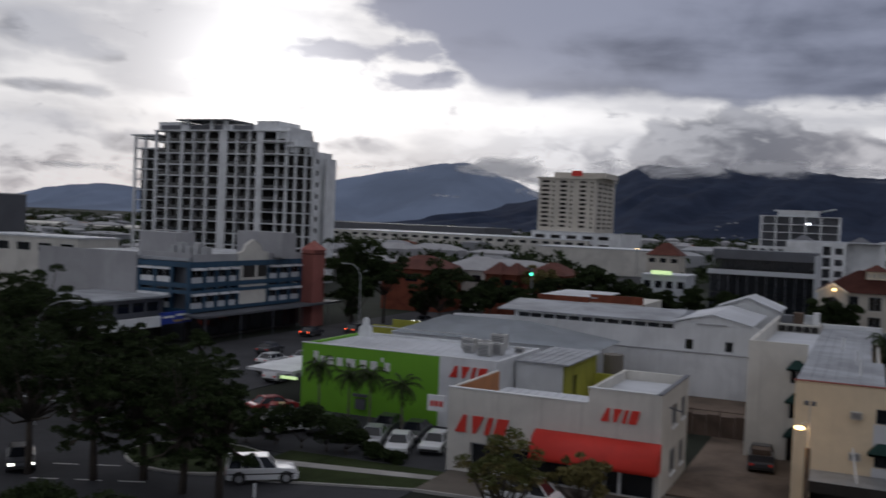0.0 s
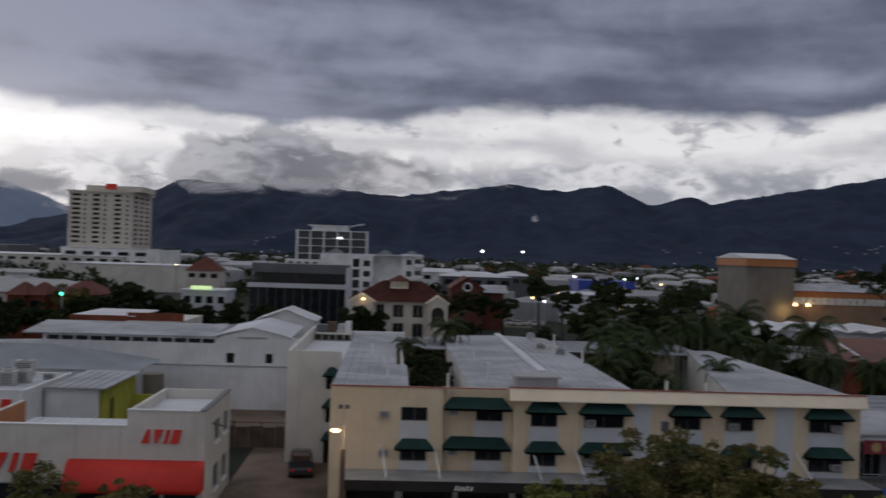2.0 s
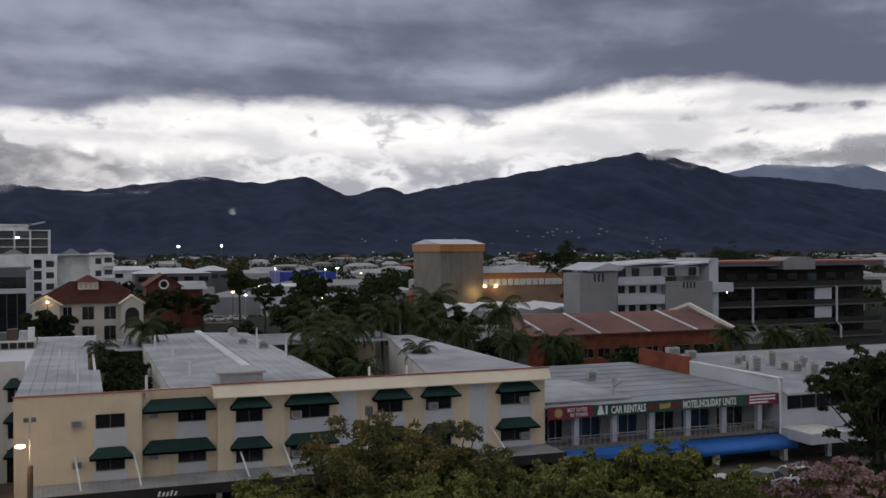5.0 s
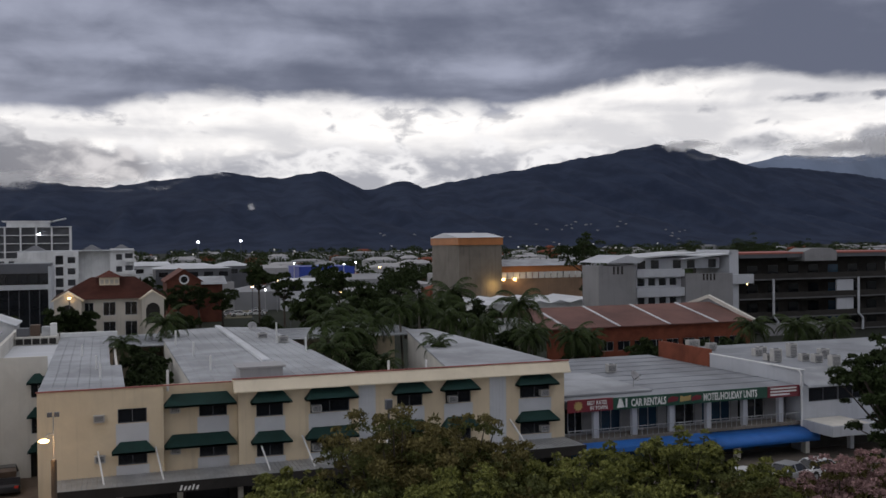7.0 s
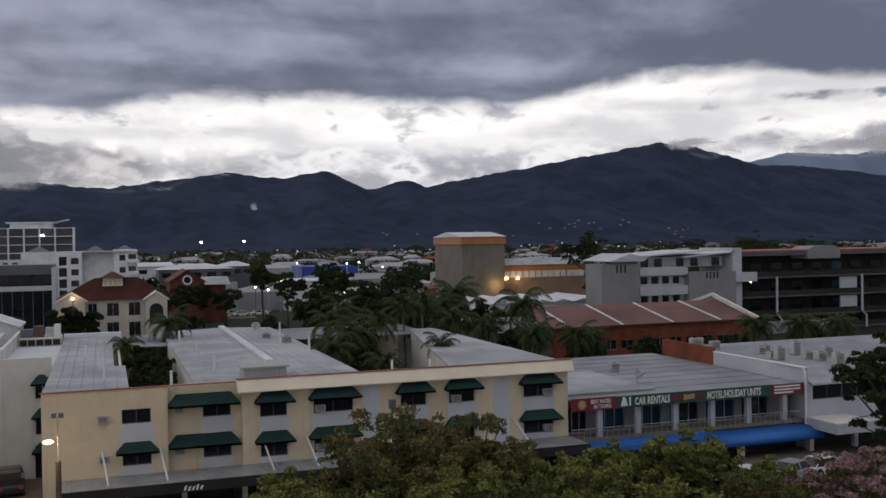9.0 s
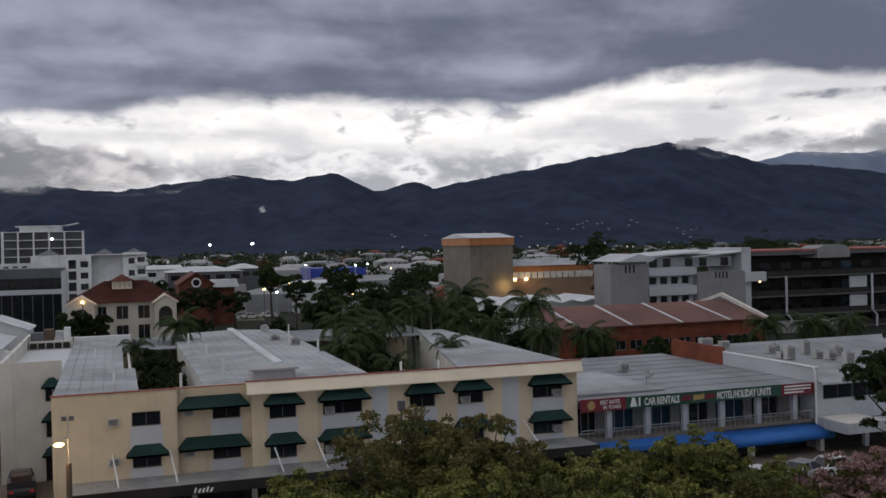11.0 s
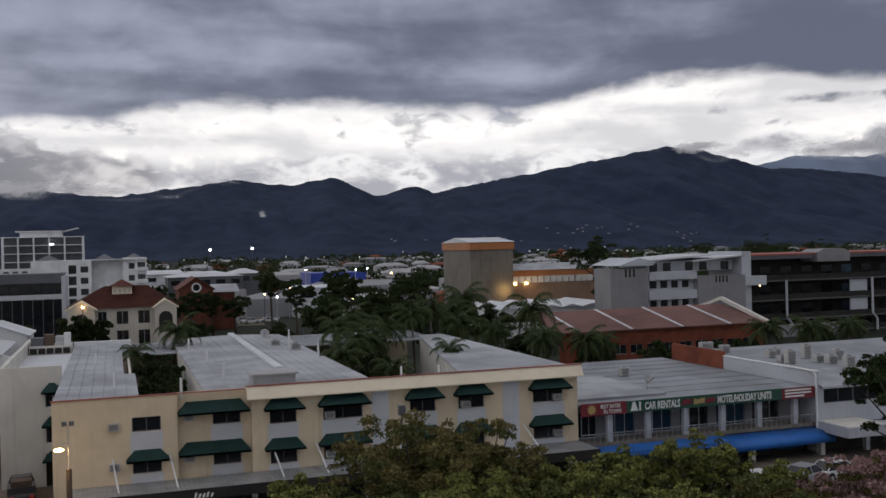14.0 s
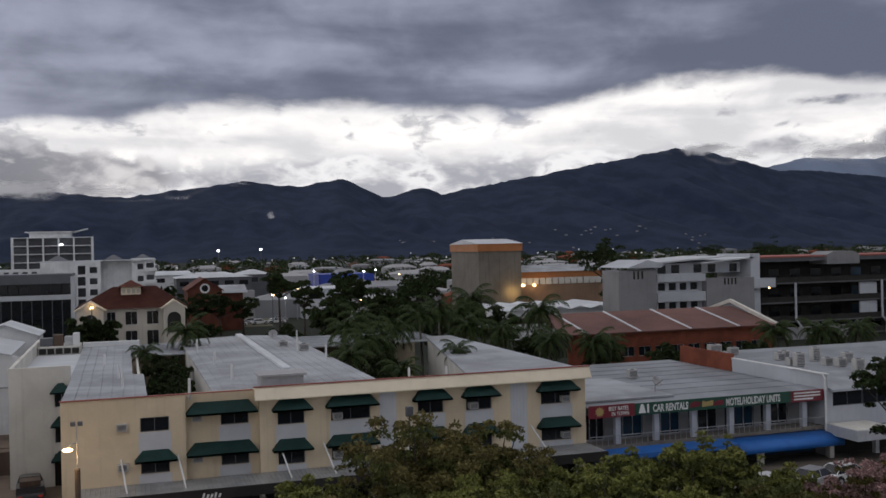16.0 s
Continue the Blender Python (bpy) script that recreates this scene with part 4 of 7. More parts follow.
def roof_unit(x, y, z, w, d, h, group="air-conditioning units on the roofs", fan=True):
    """A condenser with a round grille and feet."""
    u = thing("condenser", (x, y, z), "weathered off-white air-conditioning condenser on a flat roof", "air conditioner", group)
    part("casing", block(x - w / 2, x + w / 2, y - d / 2, y + d / 2, z + 0.1, z + h), ACWHITE, u)
    for s in (-1, 1):
        part("foot", block(x + s * w * 0.35 - 0.05, x + s * w * 0.35 + 0.05, y - d / 2, y + d / 2, z, z + 0.1), METAL, u)
    bm = bmesh.new()
    for k in range(7):
        zz = z + 0.18 + (h - 0.3) * k / 7
        box(bm, x - w * 0.4, x + w * 0.4, y - d / 2 - 0.012, y - d / 2, zz, zz + (h - 0.3) / 14)
    part("grille", bm, DARKGREY, u)
    if fan:
        bm = bmesh.new()
        bmesh.ops.create_cone(bm, cap_ends=True, segments=14, radius1=min(w, d) * 0.4, radius2=min(w, d) * 0.4, depth=0.04, matrix=Matrix.Translation((x, y, z + h + 0.02)))
        part("fan_grille", bm, DARKGREY, u)


for x, y, w, h in ((-34.4, 84.4, 1.3, 1.1), (-33.0, 84.8, 1.2, 1.0), (-31.6, 81.4, 1.2, 1.2), (-31.0, 83.0, 1.2, 1.1), (-32.2, 86.6, 1.5, 1.5), (-33.6, 82.6, 0.9, 0.8)):
    roof_unit(x, y, 5.85, w, 0.9, h)
for x in (-27.2 - 2.6, -29.4):
    roof_unit(x, 85.2, 5.85, 0.5, 0.5, 0.6, fan=False)

# olive shed behind, with its white lean-to
shed = thing("shed", (-24.5, 82, 0), "olive yellow shed with a pale sheet roof", "shed")
part("wall", block(-28.4, -24.1, 81.0, 81.2, 0, 5.75), WHITE, shed, "white weatherboard end wall")
part("wall", wall(bmesh.new(), "x", -24.0, -0.2, 81.2, 92, 0, 5.75, [(84, 85.2, 2.5, 4.5)]), YELLOWGREEN, shed, "olive yellow side wall with dark stains")
part("doorway", block(-24.22, -24.2, 84, 85.2, 2.5, 4.5), DARK, shed)
part("roof", ribbed_roof(bmesh.new(), -28.4, -23.5, 80.6, 92.2, 5.9), ROOF, shed, "pale grey sheet roof")
part("back_wall", block(-28.3, -24.2, 91.8, 92.0, 0, 5.7), WHITE, shed)
part("tank", rod((-22.6, 93, 0), (-22.6, 93, 5.6), 1.0, 16), CONCRETE, shed, "dark vertical tank")
solid("garden_wall", block(-23.4, -19.5, 89, 89.25, 0, 4.2), YELLOWGREEN, "dull olive garden wall beside the yard", "wall")

# grey-roofed hall between showroom and white hall
hall = thing("grey_hall", (-37, 97, 0), "low hall with a hipped grey sheet roof", "building")
part("wall", block(-48, -26, 95, 95.3, 0, 5.6), WHITE, hall)
bm = bmesh.new()
o = [bm.verts.new(p) for p in ((-48, 94.6, 5.6), (-24.5, 94.6, 5.6), (-24.5, 104, 5.6), (-48, 104, 5.6))]
r = [bm.verts.new(p) for p in ((-44, 101, 7.3), (-34, 101, 7.3))]
for q in ((o[0], o[1], r[1], r[0]), (o[1], o[2], r[1]), (o[2], o[3], r[0], r[1]), (o[3], o[0], r[0])):
    bm.faces.new(q)
bmesh.ops.solidify(bm, geom=bm.faces[:], thickness=0.12)
part("roof", bm, BLUEGREYROOF, hall, "blue-grey sheet roof")
part("parapet", block(-52.5, -45.5, 99, 99.25, 0, 5.6), YELLOWGREEN, hall, "pale stepped side parapet")
part("parapet", block(-50, -46.5, 99.0, 99.25, 5.6, 6.4), YELLOWGREEN, hall)

# white hall with a gabled end
white = thing("white_hall", (-22, 107, 0), "long white hall with a gabled bay and clerestory windows", "building")
WY = 107.0
part("wall", block(-38, -10, WY - 0.35, WY - 0.004, 0, 4.75), WHITE, white, "white lower wall with patched paint")
part("ledge", block(-38, -10, WY - 0.42, WY, 4.75, 4.85), GREYWALL, white)
g_holes = [(-18.2, -17.3, 5.05, 6.2), (-13.95, -13.1, 5.1, 6.2)]
part("wall", wall(bmesh.new(), "y", WY, 0.3, -19.4, -10, 4.85, 7.75, g_holes), WHITE, white)
for a, b, c, d in g_holes:
    window_y(white, a, b, c, d, WY, bars=0)
bm = bmesh.new()
prism(bm, [(-19.4, 7.75), (-10.0, 7.75), (-11.8, 8.15), (-15.4, 8.95), (-19.0, 7.95)], "y", WY, WY + 0.3)
part("gable", bm, WHITE, white)
for s in (-1, 1):
    bm = bmesh.new()
    prism(bm, [(-15.4, 8.95), (-15.4, 9.1), (-15.4 + s * 4.3, 8.1), (-15.4 + s * 4.3, 7.95)], "y", WY - 0.25, 122)
    part("roof", bm, ROOFWHITE, white)
part("moulding", block(-17.0, -13.8, WY - 0.12, WY - 0.003, 7.85, 7.98), GREYWALL, white)
band = [(-37.6 + 1.52 * k, -36.2 + 1.52 * k, 7.15, 7.7) for k in range(12)]
part("wall", wall(bmesh.new(), "y", WY, 0.3, -38, -19.4, 4.85, 8.0, band), WHITE, white)
for a, b, c, d in band:
    window_y(white, a, b, c, d, WY, bars=0)
bm = bmesh.new()
prism(bm, [(WY - 0.5, 7.85), (WY - 0.5, 8.0), (WY + 7, 8.75), (WY + 14, 8.2), (WY + 14, 7.9)], "x", -40, -19.2)
part("roof", bm, ROOF, white, "pale grey sheet roof over the clerestory")
part("parapet", slab(bmesh.new(), [(-44.5, 104), (-38, 106.8), (-38, 107.1), (-44.5, 104.3)], 0, 7.2), WHITE, white)
# second gable behind
g2 = thing("gabled_shed", (-13.8, 125, 0), "white gabled shed with a low window", "shed")
bm = bmesh.new()
prism(bm, [(-17.5, 0), (-10.1, 0), (-10.1, 8.45), (-13.8, 9.9), (-17.5, 8.5)], "y", 125, 133)
part("wall", bm, WHITE, g2)
for s in (-1, 1):
    bm = bmesh.new()
    prism(bm, [(-13.8, 9.9), (-13.8, 10.05), (-13.8 + s * 4.0, 8.55), (-13.8 + s * 4.0, 8.4)], "y", 124.7, 133.2)
    part("roof", bm, ROOFWHITE, g2)
part("window", block(-15.6, -14.4, 124.95, 124.99, 7.3, 7.9), GLASS, g2)
plant = thing("roof_plant", (-6.4, 103, 8.2), "cluttered roof plant with dark louvres and ducts", "roof plant")
part("housing", block(-8.3, -4.4, 103, 107, 8.2, 9.0), OFFWHITE, plant)
for k in range(5):
    part("louvre", block(-8.2 + 0.76 * k, -7.56 + 0.76 * k, 102.9, 102.99, 8.3, 8.85), DARK, plant)
for x, w, h, m in ((-7.6, 1.2, 0.8, DARKGREY), (-6.5, 0.9, 1.1, RUST), (-5.5, 0.8, 0.9, METAL), (-4.8, 0.6, 1.2, PIPE)):
    part("duct", block(x - w / 2, x + w / 2, 104, 105.2, 9.0, 9.0 + h), m, plant)
bg = thing("brick_parapet_building", (-34, 125, 0), "low red brick building with a flat roof", "building")
part("wall", block(-41, -27, 125, 138, 0, 8.0), OFFWHITE, bg)
part("parapet", block(-41.1, -34, 124.8, 125.1, 7.6, 8.6), BRICK, bg)
part("parapet", block(-34.0, -26.9, 125.3, 125.6, 7.6, 9.0), BRICK, bg)
part("roof", block(-40.9, -33, 125.2, 137.8, 8.45, 8.6), ROOFWHITE, bg)

# gates and fence at the back of the yard
fence = thing("yard_fence", (-10, 86.5, 0), "rusty sheet-metal yard fence with gate posts", "fence")
for k in range(8):
    a = -18.5 + 1.2 * k
    part("sheet", block(a, a + 1.16, 86.5, 86.55, 0.1, 1.9 + 0.1 * (k % 2)), RUST, fence)
for k in range(5):
    part("post", rod((-18.6 + 2.4 * k, 86.4, 0), (-18.6 + 2.4 * k, 86.4, 2.5), 0.06, 6), RUST, fence)
part("rail", rod((-18.6, 86.42, 2.35), (-9.0, 86.42, 2.35), 0.04, 6), RUST, fence)

# ---- car-rental and holiday units building ----
rent = thing("rental_shop", (44, 66.4, 0), "two-storey shop row with balcony, sign boards and blue awning", "building")
RY = 66.4
doors = [(33.6, 35.5, GLASS), (36.3, 38.9, GLASSBLUE), (39.7, 42.3, GLASSBLUE), (43.1, 45.8, GLASS), (46.5, 49.3, GLASSBLUE), (50.0, 52.7, GLASS)]
part("wall", wall(bmesh.new(), "y", RY + 1.6, 0.2, 33.2, 54.8, 2.6, 5.5, [(a, b, 2.7, 4.75) for a, b, g in doors]), FLATGREY, rent)
for a, b, g in doors:
    window_y(rent, a, b, 2.7, 4.75, RY + 1.6, bars=2, glass=g)
for x in (35.9, 39.3, 42.7, 46.15, 49.65, 53.2):
    part("column", block(x - 0.22, x + 0.22, RY + 0.1, RY + 0.5, 2.6, 4.75), FLATWHITE, rent)
part("balcony_floor", block(33.2, 54.9, RY - 0.2, RY + 1.6, 2.35, 2.6), CONCRETE, rent)
bm = bmesh.new()
box(bm, 33.3, 54.8, RY - 0.18, RY - 0.13, 3.3, 3.36)
part("rail", bm, METAL, rent)
for k in range(44):
    part("baluster", block(33.4 + 0.49 * k, 33.43 + 0.49 * k, RY - 0.17, RY - 0.14, 2.6, 3.3), METAL, rent)
part("roof", ribbed_roof(bmesh.new(), 33.25, 54.9, RY, 90, 5.62, along="x", gap=2.4), ROOFDARK, rent, "grey sheet roof")
part("roof_step", block(33.3, 41.8, 68, 79.2, 5.66, 5.8), ROOF, rent, "paler raised roof section")
board = part("sign_board", block(33.2, 37.1, RY - 0.35, RY - 0.25, 4.78, 5.74), MAROON, rent, "maroon sign board")
part("sign_board", block(37.12, 51.5, RY - 0.35, RY - 0.25, 4.78, 5.7), GREENSIGN, rent, "dark green sign board with white capitals")
part("sign_board", block(51.52, 54.75, RY - 0.35, RY - 0.25, 4.75, 5.68), MAROON, rent, "maroon sign board")
O = Vector((44, 66.4, 0))


def words(text, x, z, size, squeeze=1.0, bold=0.0, mat=None, shear=0.0):
    lettering("sign_text", text, size, mat or LETTER, rent, Matrix.Translation(Vector((x, RY - 0.365, z)) - O) @ pose(0, 0, 0, 90, 0, 0), 0.006, squeeze, shear, bold)


words("BEST RATES", 34.85, 5.3, 0.42, 0.78, 0.008)
words("IN TOWN", 35.1, 4.9, 0.42, 0.8, 0.008)
words("CAR RENTALS", 38.7, 4.96, 0.80, 0.62, 0.022)
words("MOTEL/HOLIDAY UNITS", 45.3, 4.96, 0.82, 0.58, 0.022)
# brand mark as plain shapes, and small print as bars
bm = bmesh.new()
prism(bm, [(37.45, 4.92), (38.1, 4.92), (37.85, 5.62), (37.65, 5.62)], "y", RY - 0.37, RY - 0.355)
part("sign_mark", bm, LETTER, rent)
part("sign_mark", block(38.2, 38.36, RY - 0.37, RY - 0.355, 4.92, 5.6), LETTER, rent)
YELLOW = material("yellow_mark", (0.42, 0.31, 0.12), 0.5, vary=0.1, bump=0)
bm = bmesh.new()
star = [(34.1 + (0.42 if k % 2 else 0.27) * math.cos(math.pi * k / 10), 5.26 + (0.42 if k % 2 else 0.27) * math.sin(math.pi * k / 10)) for k in range(20)]
prism(bm, star, "y", RY - 0.37, RY - 0.355)
part("sign_mark", bm, YELLOW, rent, "pale yellow sunburst mark")
bm = bmesh.new()
prism(bm, [(42.0, 5.02), (42.9, 5.1), (43.0, 5.42), (42.4, 5.5), (42.05, 5.35)], "y", RY - 0.37, RY - 0.355)
part("sign_mark", bm, MAROON, rent)
bm = bmesh.new()
prism(bm, [(44.2, 5.02), (45.1, 5.1), (45.1, 5.42), (44.6, 5.46), (44.2, 5.3)], "y", RY - 0.37, RY - 0.355)
part("sign_mark", bm, MAROON, rent)
bm = bmesh.new()
prism(bm, [(43.1, 5.0), (44.1, 5.08), (44.15, 5.5), (43.5, 5.4), (43.15, 5.5)], "y", RY - 0.372, RY - 0.357)
part("sign_mark", bm, YELLOW, rent)
for z in (5.42, 5.17, 4.92):
    part("sign_bar", block(51.8, 54.4 - (0.7 if z < 5 else 0), RY - 0.37, RY - 0.352, z, z + 0.13), LETTER, rent)
bm = bmesh.new()
prism(bm, [(RY - 0.2, 2.3), (RY - 1.2, 2.1), (RY - 2.0, 1.75), (RY - 2.0, 1.3), (RY - 1.9, 1.3), (RY - 1.9, 1.65), (RY - 0.2, 2.15)], "x", 45.3, 55.4)
part("blue_awning", bm, BLUECANVAS, rent, "bright blue canvas street awning", True)
bm = bmesh.new()
prism(bm, [(RY - 0.2, 2.35), (RY - 2.2, 2.25), (RY - 2.2, 1.9), (RY - 0.2, 2.1)], "x", 33.6, 45.2)
part("blue_fascia", bm, BLUECANVAS, rent, "pale blue street awning fascia")
for x in (34, 41, 48, 54.8):
    part("post", block(x - 0.2, x + 0.2, RY - 1.2, RY - 0.8, -0.05, 2.1), OFFWHITE, rent)
# dark sheet painted as the shade behind the shop windows
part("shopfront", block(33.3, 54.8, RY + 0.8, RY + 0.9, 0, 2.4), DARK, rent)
for k in range(6):
    part("shop_window", block(34 + 3.5 * k, 37 + 3.5 * k, RY + 0.7, RY + 0.76, 0.4, 2.2), GLASSBLUE, rent)
roof_unit(44.2, 79, 5.66, 0.9, 0.5, 0.8)
dish = thing("satellite_dish", (41.2, 69.9, 5.8), "grey satellite dish on a short mast", "satellite dish")
part("mast", rod((41.2, 69.9, 5.8), (41.2, 69.9, 6.6), 0.04, 6), METAL, dish)
bm = bmesh.new()
bmesh.ops.create_uvsphere(bm, u_segments=16, v_segments=10, radius=0.62)
bmesh.ops.delete(bm, geom=[v for v in bm.verts if v.co.z > -0.30], context="VERTS")
bmesh.ops.solidify(bm, geom=bm.faces[:], thickness=0.03)
bm.transform(Matrix.Translation((41.3, 69.75, 6.75)) @ pose(0, 0, 0, 55, 0, 25) @ Matrix.Translation((0, 0, 0.35)))
part("reflector", bm, GREYWALL, dish, smooth=True)
part("feed_arm", rod((41.2, 69.8, 6.4), (41.5, 69.2, 6.85), 0.025, 5), DARKGREY, dish)

# white-walled neighbour
nb = thing("white_office", (65, 66, 0), "white two-storey office with parapet and street slab", "building")
part("side_wall", block(54.95, 55.2, 66.1, 79, 0, 6.85), FLATWHITE, nb)
part("side_wall", block(54.9, 55.2, 79, 88, 0, 7.3), BRICK, nb, "bare red brick stretch of the party wall")
part("spandrel", block(55.2, 90, 66.0, 66.25, 2.4, 4.17), FLATWHITE, nb, "white rendered wall below the window band")
part("lintel", block(55.2, 90, 66.0, 66.25, 5.36, 5.56), FLATWHITE, nb)
part("pier", block(54.95, 55.6, 65.97, 66.3, 0, 5.56), FLATWHITE, nb)
for k in range(11):
    window_y(nb, 55.65 + 3.1 * k, 58.7 + 3.1 * k, 4.17, 5.36, 66.0, bars=1, frame_mat=DARKGREY)
part("roof", block(55.2, 90, 70.0, 88, 6.3, 6.45), ROOFDARK, nb, "grey flat roof")
bm = bmesh.new()
prism(bm, [(65.6, 5.50), (65.6, 5.66), (70.0, 6.45), (70.0, 6.29)], "x", 55.2, 90)
part("front_roof", bm, ROOF, nb, "pale grey sheet roof sloping to the street eave")
part("eave_gutter", block(55.2, 90, 65.5, 65.6, 5.48, 5.64), FLATWHITE, nb)
part("coping", block(54.9, 55.25, 65.95, 79, 6.85, 6.93), WHITE, nb)
part("downpipe", tube(bmesh.new(), [(54.85, 70, 6.95), (54.8, 66.2, 6.9), (54.8, 65.9, 6.5), (54.8, 65.9, 0)], 0.09, 6), PIPE, nb)
part("street_slab", block(54.85, 58.9, 62.3, 65.95, 1.96, 2.80), FLATWHITE, nb, "thick white concrete street slab")
part("slab_top", block(55.0, 58.75, 62.45, 65.9, 2.803, 2.83), OFFWHITE, nb, "weathered cream top of the slab")
part("street_slab", block(58.9, 90, 63.0, 65.95, 1.7, 2.35), FLATWHITE, nb, "thick white concrete street slab")
# shade below the street slab, painted as a dark sheet
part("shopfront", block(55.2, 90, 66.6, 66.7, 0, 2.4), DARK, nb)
for k in range(5):
    part("post", block(59.2 + 6 * k, 59.6 + 6 * k, 65.2, 65.6, 0, 1.7), FLATWHITE, nb)
for x, y, w, h in ((57.2, 85.2, 1.6, 1.3), (59.0, 84.6, 1.2, 0.9), (61.2, 79.4, 1.1, 0.95), (60.1, 78.6, 1.0, 0.9), (58.6, 75.0, 0.9, 0.8), (58.6, 73.9, 1.1, 1.5), (62.4, 76.4, 1.0, 1.6), (61.4, 73.5, 1.0, 0.85), (61.8, 72.2, 1.1, 0.95), (62.8, 71.0, 0.9, 0.8), (61.2, 69.3, 1.1, 1.25), (64.5, 74.5, 1.2, 1.1)):
    roof_unit(x, y, 6.45, w * 0.85, 0.6, h * 0.85)


# ---- concrete apartment tower with open floors ----
def slab_tower(name, x0, x1, y0, y1, z0, z1, floor_h, piers, label, wall_mat, shade_mat, rails=True, group=""):
    """Storeys of slabs and piers, with a dark core painted as balcony shade; the front faces -y."""
    t = thing(name, ((x0 + x1) / 2, y0, 0), label, "building", group)
    part("core", block(x0 + 0.4, x1 - 0.4, y0 + 3.4, y1, z0, z1), shade_mat, t)
    n = round((z1 - z0) / floor_h)
    for k in range(n + 1):
        z = z0 + (z1 - z0) * k / n
        part("floor_slab", block(x0, x1, y0 + 0.15, y0 + 3.5, z - 0.14, z + 0.14), wall_mat, t)
        if rails and k < n:
            part("balustrade", block(x0 + 0.2, x1 - 0.2, y0 + 0.3, y0 + 0.36, z + 0.14, z + 1.0), GLASS, t)
    for a, w in piers:
        part("pier", block(a - w / 2, a + w / 2, y0, y0 + 0.55, z0, z1 + 0.2), wall_mat, t)
    return t


TY = 212.0
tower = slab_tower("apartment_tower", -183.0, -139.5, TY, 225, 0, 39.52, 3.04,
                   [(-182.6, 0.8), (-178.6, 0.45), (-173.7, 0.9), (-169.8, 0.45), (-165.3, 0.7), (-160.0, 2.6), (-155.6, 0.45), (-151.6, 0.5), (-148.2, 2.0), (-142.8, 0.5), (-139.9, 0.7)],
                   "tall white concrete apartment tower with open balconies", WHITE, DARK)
# inner partitions and window panes between the piers
for k in range(13):
    z = 3.04 * k
    for a, b in ((-182, -178.9), (-178.2, -174.3), (-173, -170.1), (-169.4, -165.8), (-158.4, -155.9), (-155.2, -152), (-151.2, -149.4), (-147, -143.2)):
        if k > 2:
            part("balcony_door", block(a + 0.25, (a + b) / 2 + 0.2, TY + 3.3, TY + 3.38, z + 0.2, z + 2.5), GLASS, tower)
            part("partition", block((a + b) / 2 + 0.25, (a + b) / 2 + 0.8, TY + 3.2, TY + 3.39, z + 0.14, z + 2.9), GREYWALL, tower)
for k in range(15):
    z = 2.9 * k
    if k < 14:
        part("floor_slab", block(-192, -183, TY + 2.0, TY + 12, z - 0.14, z + 0.14), WHITE, tower)
for a in (-191.7, -188, -184.4):
    part("pier", block(a - 0.3, a + 0.3, TY + 1.9, TY + 2.5, 0, 38.3), WHITE, tower)
# dark block painted as the shade behind the left wing's slabs
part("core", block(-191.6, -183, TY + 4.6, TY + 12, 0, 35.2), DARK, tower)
part("roof_slab", block(-193, -183.2, TY + 1.5, TY + 12.5, 38.3, 38.7), WHITE, tower)
# rounded right-hand bays and the side wall with square windows
def bay_arc(r):
    return [(-140.0, TY + 5.5)] + [(-140.0 + r * math.sin(a), TY + 5.5 - r * math.cos(a)) for a in (math.pi / 2 * k / 6 for k in range(7))]


# dark core paints the shade inside the rounded bays
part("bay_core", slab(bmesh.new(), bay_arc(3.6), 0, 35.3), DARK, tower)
for k in range(12):
    z = 3.04 * k
    part("bay_slab", slab(bmesh.new(), bay_arc(5.5), z - 0.14, z + 0.14), WHITE, tower)
    part("floor_slab", block(-147.2, -140.0, TY - 0.6, TY + 0.2, z - 0.14, z + 0.14), WHITE, tower)
for a in (0.0, 0.5, 1.0, 1.5):
    x, y = -140.0 + 5.2 * math.sin(a), TY + 5.5 - 5.2 * math.cos(a)
    part("pier", block(x - 0.25, x + 0.25, y - 0.25, y + 0.25, 0, 35.4), WHITE, tower)
part("bay_roof", slab(bmesh.new(), bay_arc(6.2), 35.4, 35.8), WHITE, tower)
holes = [(218.2, 219.6, 3.04 * k + 1.0, 3.04 * k + 2.3) for k in range(1, 11)]
part("side_wall", wall(bmesh.new(), "x", -134.4, -0.4, TY + 5.5, 226, 0, 34.6, holes), WHITE, tower)
for a, b, c, d in holes:
    part("window", block(-134.75, -134.7, a, b, c, d), GLASS, tower)
part("side_wall", block(-133.4, -133.0, 221, 226, 0, 33.0), WHITE, tower)
for a, b, z0, z1 in ((-182.6, -174, 39.5, 42.0), (-174, -150, 39.5, 41.2), (-150, -143.5, 39.4, 42.2), (-143.5, -139.6, 37.5, 40.6), (-139.6, -137.5, 34, 37.6)):
    part("penthouse", block(a, b, TY + 1.0, TY + 12, z0, z1), WHITE, tower)
for a, b in ((-181.8, -175), (-172, -161), (-157.5, -151)):
    part("penthouse_opening", block(a, b, TY + 0.9, TY + 0.99, 39.8, 41.1), DARKGREY, tower)
part("roof_canopy", block(-175.0, -157.5, TY - 1.0, TY + 10, 42.2, 42.55), DARKGREY, tower, "dark projecting roof canopy")
for a in (-172, -164, -159.5):
    part("pier", block(a - 0.4, a + 0.4, TY, TY + 1, 39.5, 42.2), WHITE, tower)
part("roof_slab", block(-183.2, -147, TY - 0.3, TY + 12.6, 39.45, 39.75), WHITE, tower)
part("roof_slab", block(-147.4, -138.6, TY - 1.2, TY + 5, 36.6, 36.9), WHITE, tower)

